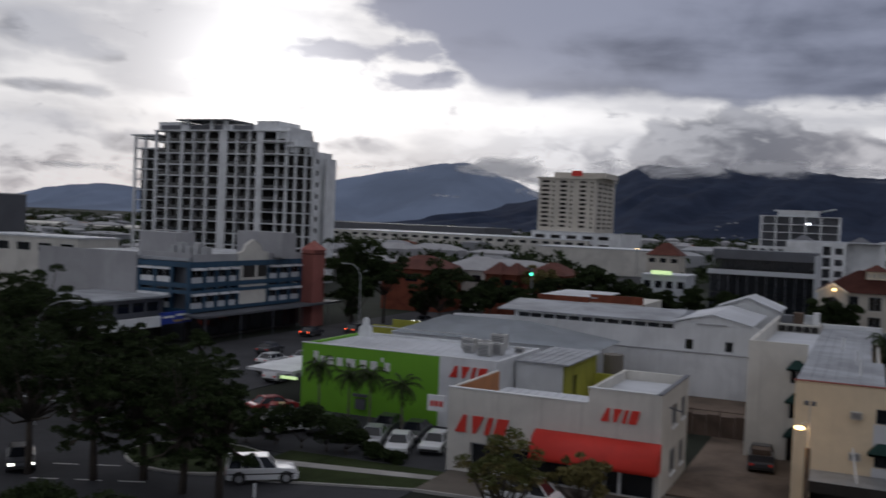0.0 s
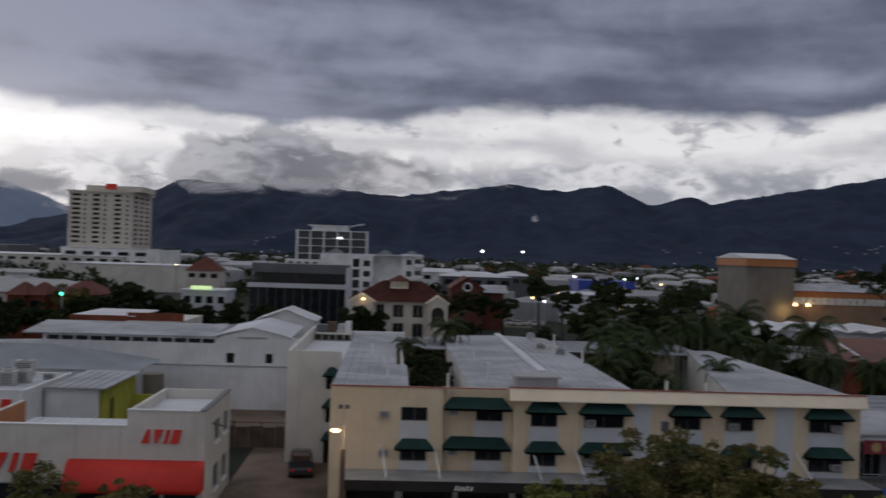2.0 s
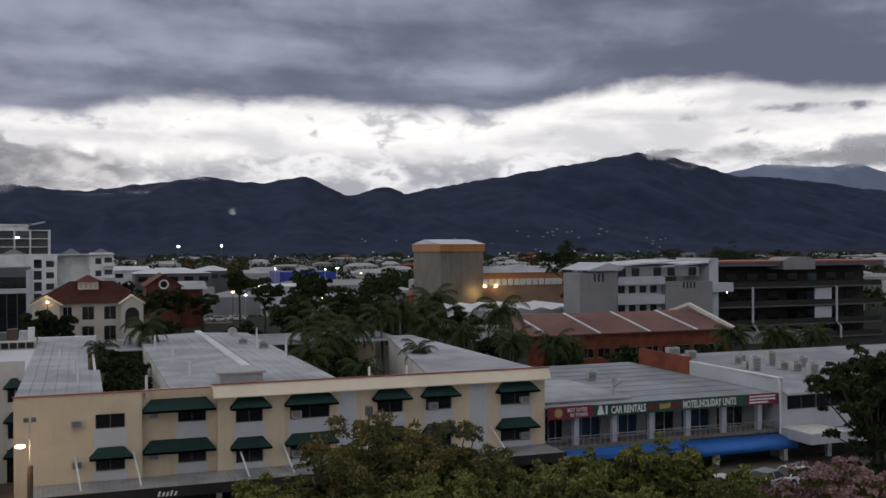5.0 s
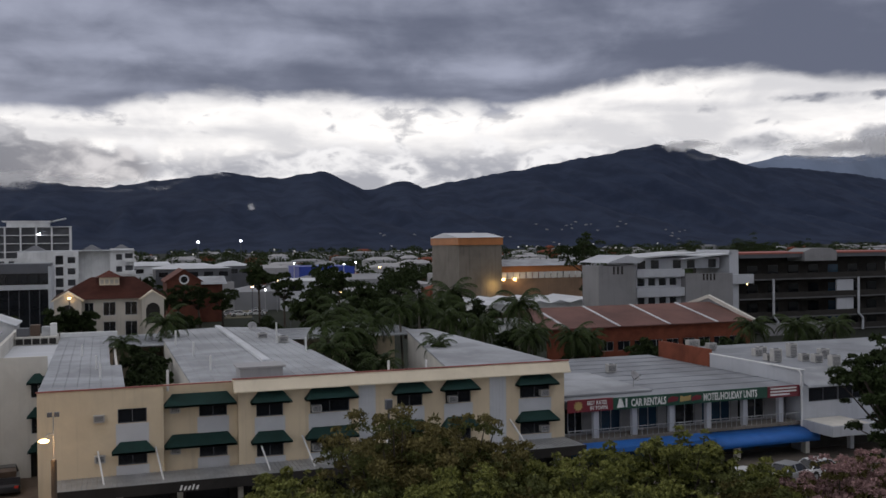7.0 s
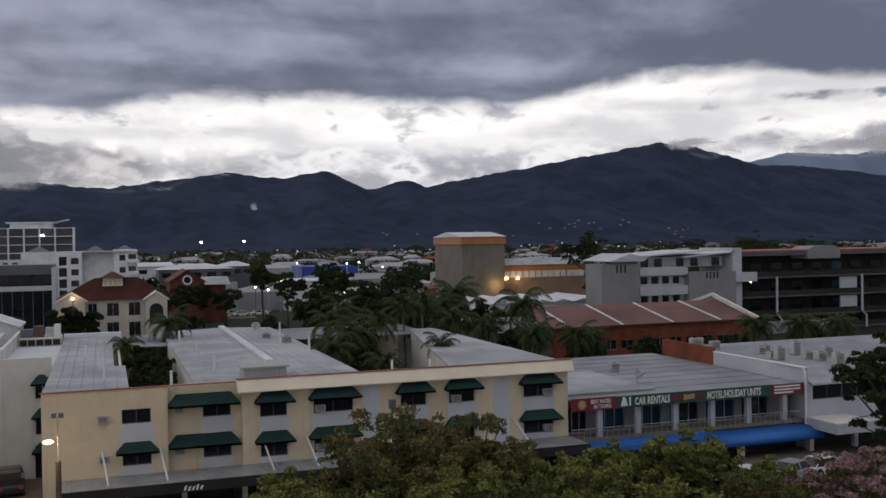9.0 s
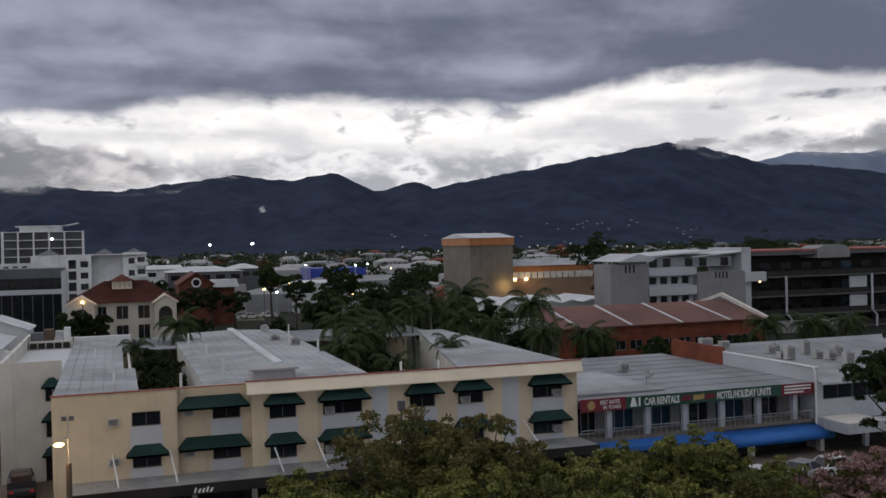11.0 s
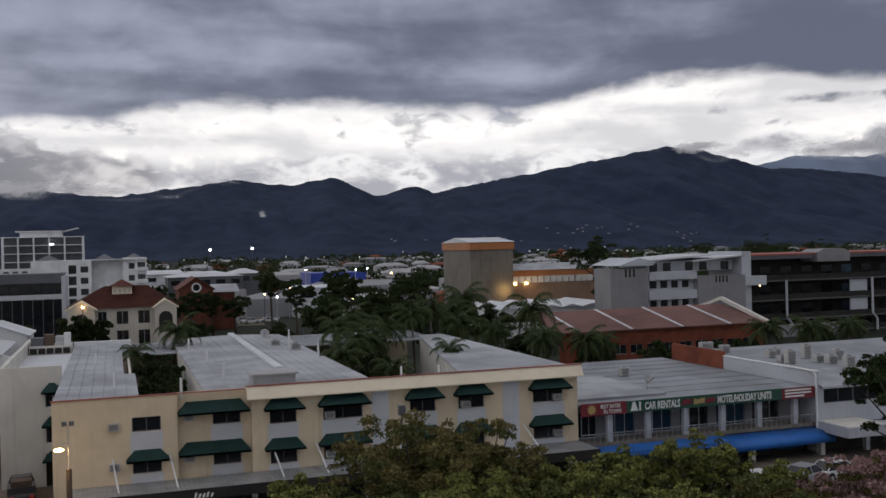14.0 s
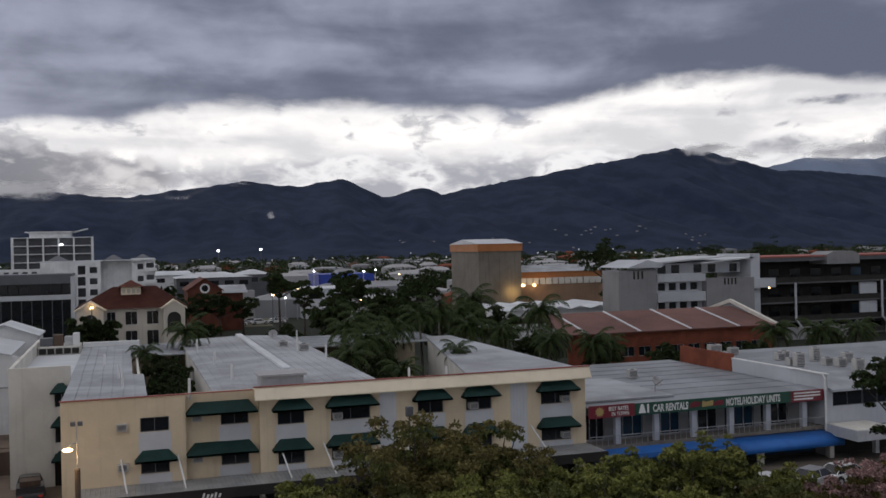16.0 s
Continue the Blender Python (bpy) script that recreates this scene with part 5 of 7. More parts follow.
# ---- blue-trimmed corner building with the salmon turret ----
BX, BY = -84.0, 105.0
blue = thing("corner_building", (-92, 118, 0), "grey two-storey corner building with blue window bands", "building")
part("wall", block(-111.5, -93.2, BY, BY + 0.3, 0, 11.9), GREYWALL, blue, "blank grey rendered wall")
part("wall", block(BX - 0.5, BX - 0.2, BY + 1, 133, 10.6, 11.9), GREYWALL, blue)
part("wall", block(-93.2, BX - 0.5, BY + 0.8, BY + 1.1, 10.9, 12.1), GREYWALL, blue)
part("core", block(-111, BX - 1.2, BY + 1.5, 133, 0, 11.0), DARKGREY, blue)
part("roof", block(-111.2, BX - 0.5, BY + 0.4, 140, 11.0, 11.4), ROOF, blue)
for z0, z1 in ((10.15, 10.9), (7.35, 8.0), (6.5, 7.0), (4.0, 4.5)):
    part("blue_band", block(BX - 0.4, BX, BY, 133, z0, z1), BLUEWALL, blue, "deep blue horizontal band")
    part("blue_band", block(-93.2, BX - 0.4, BY + 0.3, BY + 0.7, z0, z1), BLUEWALL, blue, "deep blue horizontal band")
ys = [BY + 0.1, 108.4, 111.0, 113.6, 116.0, 123.6, 126.5, 129.6, 132.8]
for y in ys:
    part("blue_post", block(BX - 0.4, BX + 0.05, y - 0.25, y + 0.25, 4.0, 10.9), BLUEWALL, blue)
for x in (-93.0, -90.2, -87.3):
    part("blue_post", block(x - 0.22, x + 0.22, BY + 0.25, BY + 0.7, 4.0, 10.9), BLUEWALL, blue)
for z in (8.0, 4.5):
    for a, b in zip(ys, ys[1:]):
        if 115 < a < 123:
            continue
        window_x(blue, a + 0.3, b - 0.3, z + 0.75, z + 2.1, BX - 0.2, 1, bars=1)
        part("spandrel", block(BX - 0.35, BX - 0.15, a + 0.3, b - 0.3, z, z + 0.72), PANEL, blue, "pale panel below the window")
        part("sunshade", block(BX - 0.3, BX + 0.5, a + 0.3, b - 0.3, z + 1.75, z + 2.05), WHITE, blue, "white horizontal sunshade")
    for a, b in ((-92.8, -90.4), (-90.0, -87.5)):
        window_y(blue, a, b, z + 0.75, z + 2.1, BY + 0.5, bars=1)
        part("spandrel", block(a, b, BY + 0.4, BY + 0.6, z, z + 0.72), WHITE, blue)
        part("sunshade", block(a, b, BY - 0.2, BY + 0.4, z + 1.75, z + 2.05), WHITE, blue)
bm = bmesh.new()
prism(bm, [(116.0, 4.0), (123.6, 4.0), (123.6, 12.0), (122.2, 12.3), (121.6, 13.2), (119.8, 14.0), (118.0, 13.2), (117.4, 12.3), (116.0, 12.0)], "x", BX - 0.6, BX - 0.1)
part("gable", bm, OFFWHITE, blue, "pale shaped gable over the entrance")
# dark sheets on the gable paint the loggias' shade; no recess is cut
part("loggia", block(BX - 0.15, BX - 0.06, 117.3, 120.2, 8.4, 10.2), DARK, blue)
part("loggia", block(BX - 0.15, BX - 0.06, 121.0, 123.2, 8.4, 10.2), DARK, blue)
part("street_awning", block(BX, BX + 3.2, BY - 1, 141, 3.55, 3.85), DARKGREY, blue, "dark grey metal street awning")
# dark block painted as the shade beneath the street awning
part("shopfront", block(BX - 1.0, BX - 0.7, BY + 0.5, 133, 0, 3.9), DARK, blue)
for k in range(0, 9, 2):
    part("post", rod((BX + 2.9, BY + 4 * k, 0), (BX + 2.9, BY + 4 * k, 3.55), 0.08, 6), DARKGREY, blue)
for k in range(8):
    part("shop_window", block(BX - 0.6, BX - 0.5, BY + 1 + 3.5 * k, BY + 4 + 3.5 * k, 0.4, 3.2), GLASS, blue)
for a, b, z0, z1, y in ((-99, -92, 11.9, 14.6, 112), (-91, -82.6, 12.0, 15.1, 125)):
    part("plant_room", block(a, b, y, y + 4, 11.2, z1), GREYWALL, blue)
for k in range(5):
    part("roof_duct", block(-91 + 1.4 * k, -90 + 1.4 * k, 109, 110.2, 11.4, 12.9 + 0.5 * (k % 2)), METAL, blue)
turret = thing("turret", (-83, 134.7, 0), "salmon pink rendered turret with a pyramid cap", "turret")
part("shaft", block(BX, BX + 2.2, 133, 136.5, 0, 12.4), SALMON, turret)
bm = bmesh.new()
bmesh.ops.create_cone(bm, cap_ends=True, segments=4, radius1=2.3, radius2=0.1, depth=1.5, matrix=Matrix.Translation((BX + 1.1, 134.75, 13.1)) @ pose(0, 0, 0, 0, 0, 45))
part("cap", bm, SALMON, turret)
part("cornice", block(BX - 0.1, BX + 2.3, 132.9, 136.6, 11.6, 11.8), REDTILE, turret)

# low shops before it
shops = thing("shop_row", (-92, 97, 0), "low shop row with white awning fascia and blue sign", "building")
part("wall", block(-100, -88.2, 89, 105, 0, 6.0), DARKGREY, shops)
for k in range(5):
    part("window", block(-88.2, -88.12, 90.5 + 2.8 * k, 92.6 + 2.8 * k, 4.2, 5.4), GLASS, shops)
part("roof", block(-100.4, -87.2, 88.6, 105.3, 6.0, 6.25), ROOF, shops)
part("awning", block(-88.0, -84.6, 88.5, 105, 2.9, 3.3), ROOF, shops)
part("awning_fascia", block(-84.6, -84.4, 88.5, 100, 2.6, 4.0), WHITE, shops, "white awning fascia")
sg = part("sign_board", block(-84.6, -84.35, 100, 106.2, 2.8, 4.4), BLUESIGN, shops, "blue sign board with pale lines")
for a, b, z, m in ((100.4, 102.6, 3.6, LETTER), (103.0, 105.8, 3.75, LETTER), (102.4, 104.2, 3.0, YELLOW), (104.4, 106.0, 3.1, LETTER)):
    part("sign_bar", block(-84.34, -84.32, a, b, z, z + 0.3), m, sg)
# under-awning shade painted as a near-black front
part("shopfront", block(-88.1, -88.0, 89.5, 104.5, 0.2, 2.8), DARK, shops)

# ---- hotel tower ----
HTY = 488.0
hotel = thing("hotel_tower", (-142, HTY, 0), "cream twelve-storey hotel tower on a white podium", "building")
OFFCREAM = material("cream_concrete", (0.56, 0.52, 0.45), 0.85, vary=0.1, scale=0.3, streaks=0.2)
cols = [(-161.4, -157.0), (-151.2, -147.6), (-140.6, -137.2)]
rows = [(a, b, 16.6 + 2.32 * k, 18.3 + 2.32 * k) for k in range(11) for a, b in cols]
small = [(a, a + 1.0, 16.9 + 2.32 * k, 18.0 + 2.32 * k) for k in range(11) for a in (-155.4, -145.6, -134.6)]
part("wall", wall(bmesh.new(), "y", HTY, 0.6, -163.0, -132.0, 14.6, 42.6, rows + small), OFFCREAM, hotel)
# near-black block paints the shade in the balcony recesses
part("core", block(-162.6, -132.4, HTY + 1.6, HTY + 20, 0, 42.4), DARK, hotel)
for a, b, c, d in rows:
    part("balcony", block(a, b, HTY + 0.1, HTY + 0.3, c, c + 0.55), OFFCREAM, hotel)
side = [(HTY + 5 + 6 * j, HTY + 8.5 + 6 * j, 16.8 + 2.32 * k, 17.9 + 2.32 * k) for k in range(11) for j in range(2)]
bm = wall(bmesh.new(), "x", -132.0, -0.6, HTY + 0.6, HTY + 40, 14.6, 43.0, [(HTY + 6 + 11 * j, HTY + 12 + 11 * j, 16.8 + 2.32 * k, 17.9 + 2.32 * k) for k in range(11) for j in range(3)])
part("wall", bm, OFFCREAM, hotel)
# second dark block, painted shade for the openings of the side wall
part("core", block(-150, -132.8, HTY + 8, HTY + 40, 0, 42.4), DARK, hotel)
part("cornice", block(-164.0, -131.0, HTY - 0.8, HTY + 41, 42.4, 43.2), OFFCREAM, hotel)
part("penthouse", block(-156.0, -128.0, HTY + 4, HTY + 30, 43.2, 46.0), OFFCREAM, hotel)
part("roof_sign", block(-146.0, -140.5, HTY + 3, HTY + 3.4, 44.2, 47.0), REDSIGN, hotel, "red roof-top sign shape")
p_rows = [(-162 + 8.5 * k, -156.5 + 8.5 * k, 11.2, 13.0) for k in range(5)] + [(-162 + 8.5 * k, -156.5 + 8.5 * k, 6.8, 8.8) for k in range(5)]
part("podium", wall(bmesh.new(), "y", HTY - 6, 0.6, -164, -116, 0, 14.6, p_rows), WHITE, hotel)
# the podium's openings get their shade from a dark block too
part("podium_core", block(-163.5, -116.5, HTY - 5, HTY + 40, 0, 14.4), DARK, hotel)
part("podium_side", block(-116.5, -116, HTY - 5.4, HTY + 40, 0, 14.6), WHITE, hotel)
part("podium_roof", block(-164, -116, HTY - 6, HTY, 14.4, 14.9), WHITE, hotel)

# ---- unfinished apartment block, white block, dark office ----
apt = slab_tower("apartment_block", -40.8, -11.4, 398, 412, 0, 25.2, 3.15, [(-40.4, 0.9), (-35, 0.6), (-29.5, 0.6), (-24, 0.6), (-18.5, 0.6), (-11.8, 0.9)], "pale concrete apartment block with open storeys", WHITE, DARKGREY, False)
part("penthouse", block(-34.5, -19.5, 400, 410, 25.2, 27.2), WHITE, apt)
part("roof_wing", slab(bmesh.new(), [(-36, 399), (-18, 399), (-18, 410), (-36, 410)], 27.2, 27.6), WHITE, apt)
bm = bmesh.new()
prism(bm, [(-21, 26.6), (-13.5, 28.3), (-13.5, 28.7), (-21, 27.0)], "y", 399, 408)
part("roof_wing", bm, WHITE, apt)
part("lamp", block(-23.6, -22.4, 397.8, 397.95, 22.2, 22.7), COOLGLOW, apt)

wb = thing("white_block", (-12, 285, 0), "white rendered flats with dark stacked windows", "building")
wh = [(-12.4, -10.4, z, z + 2.4) for z in (3.5, 6.6, 9.7, 12.8)] + [(-9.3, -7.3, z + 0.3, z + 2.0) for z in (3.5, 6.6, 9.7, 12.8)]
part("wall", wall(bmesh.new(), "y", 285, 0.5, -22, -6.4, 0, 16.3, wh), WHITE, wb)
part("wall", wall(bmesh.new(), "y", 288, 0.5, -6.4, 1.8, 0, 16.5), WHITE, wb)
part("wall", wall(bmesh.new(), "y", 286, 0.5, 1.8, 8.2, 0, 17.0, [(3.4, 5.0, z, z + 1.6) for z in (7, 10.4, 13.8)] + [(5.8, 7.9, z, z + 2.2) for z in (6.6, 10, 13.4)]), WHITE, wb)
part("wall", wall(bmesh.new(), "y", 292, 0.5, -33, -22, 0, 14.6, [(-32 + 2.4 * k, -30.6 + 2.4 * k, 12.2, 13.8) for k in range(4)]), WHITE, wb)
part("core", block(-32.5, 8.0, 293, 302, 0, 14.2), DARKGREY, wb)
part("core", block(-21.8, 8.0, 289, 293, 0, 15.9), DARKGREY, wb)
for z in (6.4, 9.8, 13.2):
    part("balcony", block(5.4, 8.6, 284.6, 286, z, z + 1.0), WHITE, wb)
part("roof", block(-22.2, 8.5, 285.2, 302, 16.3, 16.6), ROOFWHITE, wb)
for x in (-18, -3, 5):
    bm = bmesh.new()
    bmesh.ops.create_cone(bm, cap_ends=True, segments=4, radius1=4.2, radius2=0.4, depth=1.6, matrix=Matrix.Translation((x, 293, 17.3)) @ pose(0, 0, 0, 0, 0, 45))
    part("hip_roof", bm, DARKGREY, wb)

OY = 228.0
office = thing("dark_office", (-22, OY, 0), "dark glass office block with a grey top storey", "building")
part("top_band", block(-33.4, -11.0, OY, OY + 12, 12.0, 14.1), DARKGREY, office, "dark grey cladding band")
part("core", block(-33.0, -11.4, OY + 1.2, OY + 12, 0, 12.0), DARK, office)
for k in range(10):
    part("window", block(-32.8 + 2.16 * k, -30.8 + 2.16 * k, OY + 0.9, OY + 1.0, 9.8, 11.9), GLASS, office)
part("ledge", block(-34.3, -11.0, OY - 1.2, OY + 1.0, 8.5, 9.5), PANEL, office, "pale grey projecting ledge")
for k in range(11):
    a = -33.8 + 2.06 * k
    for z in (0.3, 4.4):
        part("window", block(a + 0.1, a + 1.98, OY - 0.5, OY - 0.4, z, z + 3.95), GLASS, office)
    part("mullion", block(a - 0.08, a + 0.08, OY - 0.7, OY - 0.5, 0, 8.5), DARKGREY, office)
part("side_fin", block(-11.4, -10.6, OY - 1, OY + 12, 0, 13.5), PANEL, office)

# ---- villa with the tiled roof ----
VY = 168.0
villa = thing("villa", (1, VY, 0), "cream two-storey villa with a hipped terracotta roof", "house")
vh = [(-0.1, 1.8, 6.4, 8.6), (3.3, 5.2, 6.4, 8.6), (-0.1, 1.8, 3.0, 5.4), (3.3, 5.2, 3.0, 5.4), (-3.0, -1.6, 6.4, 8.6), (-3.0, -1.6, 3.0, 5.4)]
part("wall", wall(bmesh.new(), "y", VY, 0.4, -7.3, 9.2, 0, 9.2, vh), OFFCREAM, villa)
for a, b, c, d in vh:
    window_y(villa, a, b, c, d, VY, bars=1)
for x0, x1, pk in ((-7.6, -3.4, 10.3), (5.9, 9.4, 10.2)):
    bm = bmesh.new()
    c = (x0 + x1) / 2
    arcp = [(c + 1.1 * math.cos(a), 7.3 + 1.1 * math.sin(a)) for a in (math.pi * k / 8 for k in range(9))]
    prism(bm, [(x0, 0), (x1, 0), (x1, 9.2), (c, pk), (x0, 9.2)], "y", VY - 1.6, VY - 0.1)
    part("bay", bm, OFFCREAM, villa)
    bm = bmesh.new()
    prism(bm, [(c - 1.1, 5.0)] + arcp[::-1] + [(c + 1.1, 5.0)], "y", VY - 1.66, VY - 1.6)
    part("arched_window", bm, DARK, villa)
    for s in (-1, 1):
        bm = bmesh.new()
        prism(bm, [(c, pk), (c, pk + 0.25), (c + s * (x1 - x0) * 0.6, 9.1), (c + s * (x1 - x0) * 0.6, 8.85)], "y", VY - 1.8, VY + 3)
        part("bay_roof", bm, FASCIA, villa)
bm = bmesh.new()
o = [bm.verts.new(p) for p in ((-8.0, VY - 0.7, 9.15), (10.0, VY - 0.7, 9.15), (10.0, VY + 14, 9.15), (-8.0, VY + 14, 9.15))]
r = [bm.verts.new(p) for p in ((-2.0, VY + 6, 12.6), (5.0, VY + 6, 12.6))]
for q in ((o[0], o[1], r[1], r[0]), (o[1], o[2], r[1]), (o[2], o[3], r[0], r[1]), (o[3], o[0], r[0])):
    bm.faces.new(q)
bmesh.ops.solidify(bm, geom=bm.faces[:], thickness=0.25)
part("roof", bm, REDTILE, villa, "terracotta tiled hipped roof")
part("cupola", block(-0.7, 2.5, VY + 3.4, VY + 6, 10.6, 12.6), FASCIA, villa)
for k in range(4):
    part("cupola_vent", block(-0.5 + 0.78 * k, 0.0 + 0.78 * k, VY + 3.33, VY + 3.39, 11.5, 12.2), OFFCREAM, villa)
bm = bmesh.new()
bmesh.ops.create_cone(bm, cap_ends=True, segments=4, radius1=2.9, radius2=0.1, depth=1.1, matrix=Matrix.Translation((0.9, VY + 4.7, 13.15)) @ pose(0, 0, 0, 0, 0, 45))
part("cupola_roof", bm, REDTILE, villa)

ocu = thing("brick_house", (17, 225, 0), "red brick gabled house with a round window", "house")
bm = bmesh.new()
prism(bm, [(13.4, 0), (20.9, 0), (20.9, 9.7), (17.1, 12.1), (13.4, 9.7)], "y", 225, 240)
part("wall", bm, DARKBRICK, ocu)
bm = bmesh.new()
bmesh.ops.create_cone(bm, cap_ends=True, segments=20, radius1=1.1, radius2=1.1, depth=0.1, matrix=Matrix.Translation((17.15, 224.95, 10)) @ pose(0, 0, 0, 90, 0, 0))
part("round_window_surround", bm, WHITE, ocu)
bm = bmesh.new()
bmesh.ops.create_cone(bm, cap_ends=True, segments=20, radius1=0.75, radius2=0.75, depth=0.1, matrix=Matrix.Translation((17.15, 224.9, 10)) @ pose(0, 0, 0, 90, 0, 0))
part("round_window", bm, GLASS, ocu)
for s in (-1, 1):
    bm = bmesh.new()
    prism(bm, [(17.1, 12.1), (17.1, 12.35), (17.1 + s * 4.2, 9.6), (17.1 + s * 4.2, 9.35)], "y", 224.5, 240)
    part("roof", bm, REDTILE, ocu)
part("wing", block(20.9, 26, 228, 238, 0, 8.8), DARKBRICK, ocu)
bm = bmesh.new()
prism(bm, [(227, 8.7), (233, 10.4), (239, 8.7)], "x", 20.9, 27)
part("wing_roof", bm, ROOF, ocu)

# ---- concrete box hall with the orange cap ----
box_hall = thing("fly_tower", (85.5, 216, 0), "raw concrete theatre fly tower with an orange cap", "tower")
part("front_wall", block(80.2, 85.5, 216, 216.4, 0, 17.0), CONCRETE, box_hall)
part("front_wall", block(85.58, 91.2, 216, 216.4, 0, 17.0), CONCRETE, box_hall)
part("joint", block(85.4, 85.7, 216.1, 216.38, 0, 17.0), DARKGREY, box_hall)
part("side_wall", block(80.2, 80.6, 216.4, 236, 0, 17.0), CONCRETE, box_hall)
part("core", block(80.6, 91.2, 216.4, 236, 0, 17.0), CONCRETE, box_hall)
part("cap", block(79.9, 91.5, 215.7, 236.3, 17.0, 18.8), ORANGE, box_hall, "orange-brown metal cap band")
bm = bmesh.new()
prism(bm, [(215.4, 18.8), (236.6, 18.8), (226, 20.0)], "x", 79.7, 91.7)
part("roof", bm, ROOFWHITE, box_hall)
long_shed = thing("lit_shed", (103, 218, 0), "long orange shed with lit wall bays", "building")
part("wall", block(91.3, 114, 218, 232, 0, 8.6), TANWALL, long_shed)
part("upper_band", block(91.3, 114, 217.7, 232, 10.2, 11.7), ORANGE, long_shed)
for k in range(13):
    part("panel", block(91.8 + 1.7 * k, 93.2 + 1.7 * k, 217.8, 217.98, 8.6, 10.2), OFFWHITE, long_shed)
bm = bmesh.new()
prism(bm, [(217.3, 11.7), (233, 11.7), (225, 13.2)], "x", 91.3, 115)
part("roof", bm, ROOF, long_shed)
for x in (92.2, 95.2):
    part("wall_lamp", block(x - 0.3, x + 0.3, 217.2, 217.6, 8.2, 8.7), WARMGLOW, long_shed, "glowing wall lamp")

# ---- white sheet roofs, brick warehouse ----
ws = thing("white_roof_shed", (82, 178, 0), "low shed with a bright white roof", "shed")
part("wall", block(70, 95, 172, 192, 0, 5.6), WHITE, ws)
for k in range(6):
    bm = bmesh.new()
    prism(bm, [(69.5 + 4.4 * k, 5.6), (73.8 + 4.4 * k, 5.6), (71.6 + 4.4 * k, 6.2)], "y", 171.5, 193)
    part("roof", bm, ROOFWHITE, ws)
ware = thing("brick_warehouse", (74, 115, 0), "red brick warehouse with a rusty sheet roof", "building")
hw = [(62.9 + 2.55 * k, 64.8 + 2.55 * k, 2.95, 4.2) for k in range(9)]
part("wall", wall(bmesh.new(), "y", 115, 0.35, 55, 86.8, 0, 6.1, hw), BRICK, ware)
for a, b, c, d in hw:
    window_y(ware, a, b, c, d, 115, bars=1)
part("end_wall", block(86.45, 86.8, 115.35, 135, 0, 6.0), BRICK, ware)
for s, (y0, y1) in ((1, (114.4, 125)), (-1, (135.6, 125))):
    bm = bmesh.new()
    prism(bm, [(y0, 6.15), (y1, 8.2), (y1, 8.35), (y0, 6.3)], "x", 54.5, 87)
    part("roof", bm, BROWNROOF, ware, "rusty red-brown sheet roof")
for x in (57.6, 65.4, 73.2, 80.9):
    bm = bmesh.new()
    prism(bm, [(114.4, 6.3), (125, 8.35), (125, 8.45), (114.4, 6.4)], "x", x - 0.18, x + 0.18)
    part("roof_strip", bm, ROOFWHITE, ware, "pale translucent roof strip")
bm = bmesh.new()
prism(bm, [(114.2, 6.0), (125.2, 8.9), (136, 6.0), (136, 6.5), (125.2, 9.4), (114.2, 6.5)], "x", 86.8, 87.3)
part("gable_coping", bm, OFFWHITE, ware)

# ---- grey and white flats at the end of the row ----
AY = 150.0
flats = thing("modern_flats", (113, AY, 0), "four-storey grey and white flats with dark balconies", "building")
part("grey_wall", block(80.6, 88.0, AY - 2, AY + 4, 0, 13.4), FLATGREY, flats)
for k in range(3):
    part("slot", block(83.4 + 0.8 * k, 83.75 + 0.8 * k, AY - 2.03, AY - 2.0, 11.9, 13.3), DARK, flats)
fw = [(89.4 + 2.2 * k, 90.9 + 2.2 * k, 9.6, 11.0) for k in range(4)] + [(89.4 + 2.2 * k, 90.9 + 2.2 * k, 6.3, 7.6) for k in range(4)]
part("white_wall", wall(bmesh.new(), "y", AY, 0.3, 87.6, 98.6, 0, 12.6, fw), FLATWHITE, flats)
for a, b, c, d in fw:
    window_y(flats, a, b, c, d, AY, bars=0)
part("balcony", block(88.6, 98.4, AY - 1.2, AY - 0.004, 11.2, 12.5), FLATWHITE, flats)
part("balcony", block(88.6, 98.4, AY - 1.2, AY - 0.004, 7.7, 9.3), FLATWHITE, flats)
part("top_floor", block(90, 108, AY + 2, AY + 12, 12.5, 14.4), FLATWHITE, flats)
for a in (90.6, 93.4, 98.0, 101.0, 105.6):
    part("window", block(a, a + 1.6, AY + 1.93, AY + 1.99, 12.6, 14.1), GLASS, flats)
part("grey_wall", block(98.4, 108.4, AY - 1.5, AY + 2, 0, 11.6), FLATGREY, flats)
for k in range(4):
    part("slot", block(102.0 + 0.75 * k, 102.35 + 0.75 * k, AY - 1.53, AY - 1.5, 10.4, 11.6), DARK, flats)
bm = bmesh.new()
prism(bm, [(82, 13.9), (86, 15.2), (89.5, 14.4), (88.5, 13.8)], "y", AY - 2.5, AY + 8)
part("roof_wing", bm, FLATWHITE, flats, "white upswept roof wing")
for a, b, z0, z1 in ((88, 103, 14.4, 15.3), (98, 109, 14.2, 15.0)):
    bm = bmesh.new()
    prism(bm, [(a, z0), (a, z0 + 0.25), (b, z1 + 0.25), (b, z1)], "y", AY - 0.5, AY + 13)
    part("roof_wing", bm, ROOFWHITE, flats, "white sloping roof plane")
part("white_fin", block(108.4, 110.4, AY - 0.5, AY + 10, 0, 15.8), FLATWHITE, flats)
part("white_fin", block(108.4, 113, AY - 1.5, AY - 0.504, 9.6, 11.3), FLATWHITE, flats)
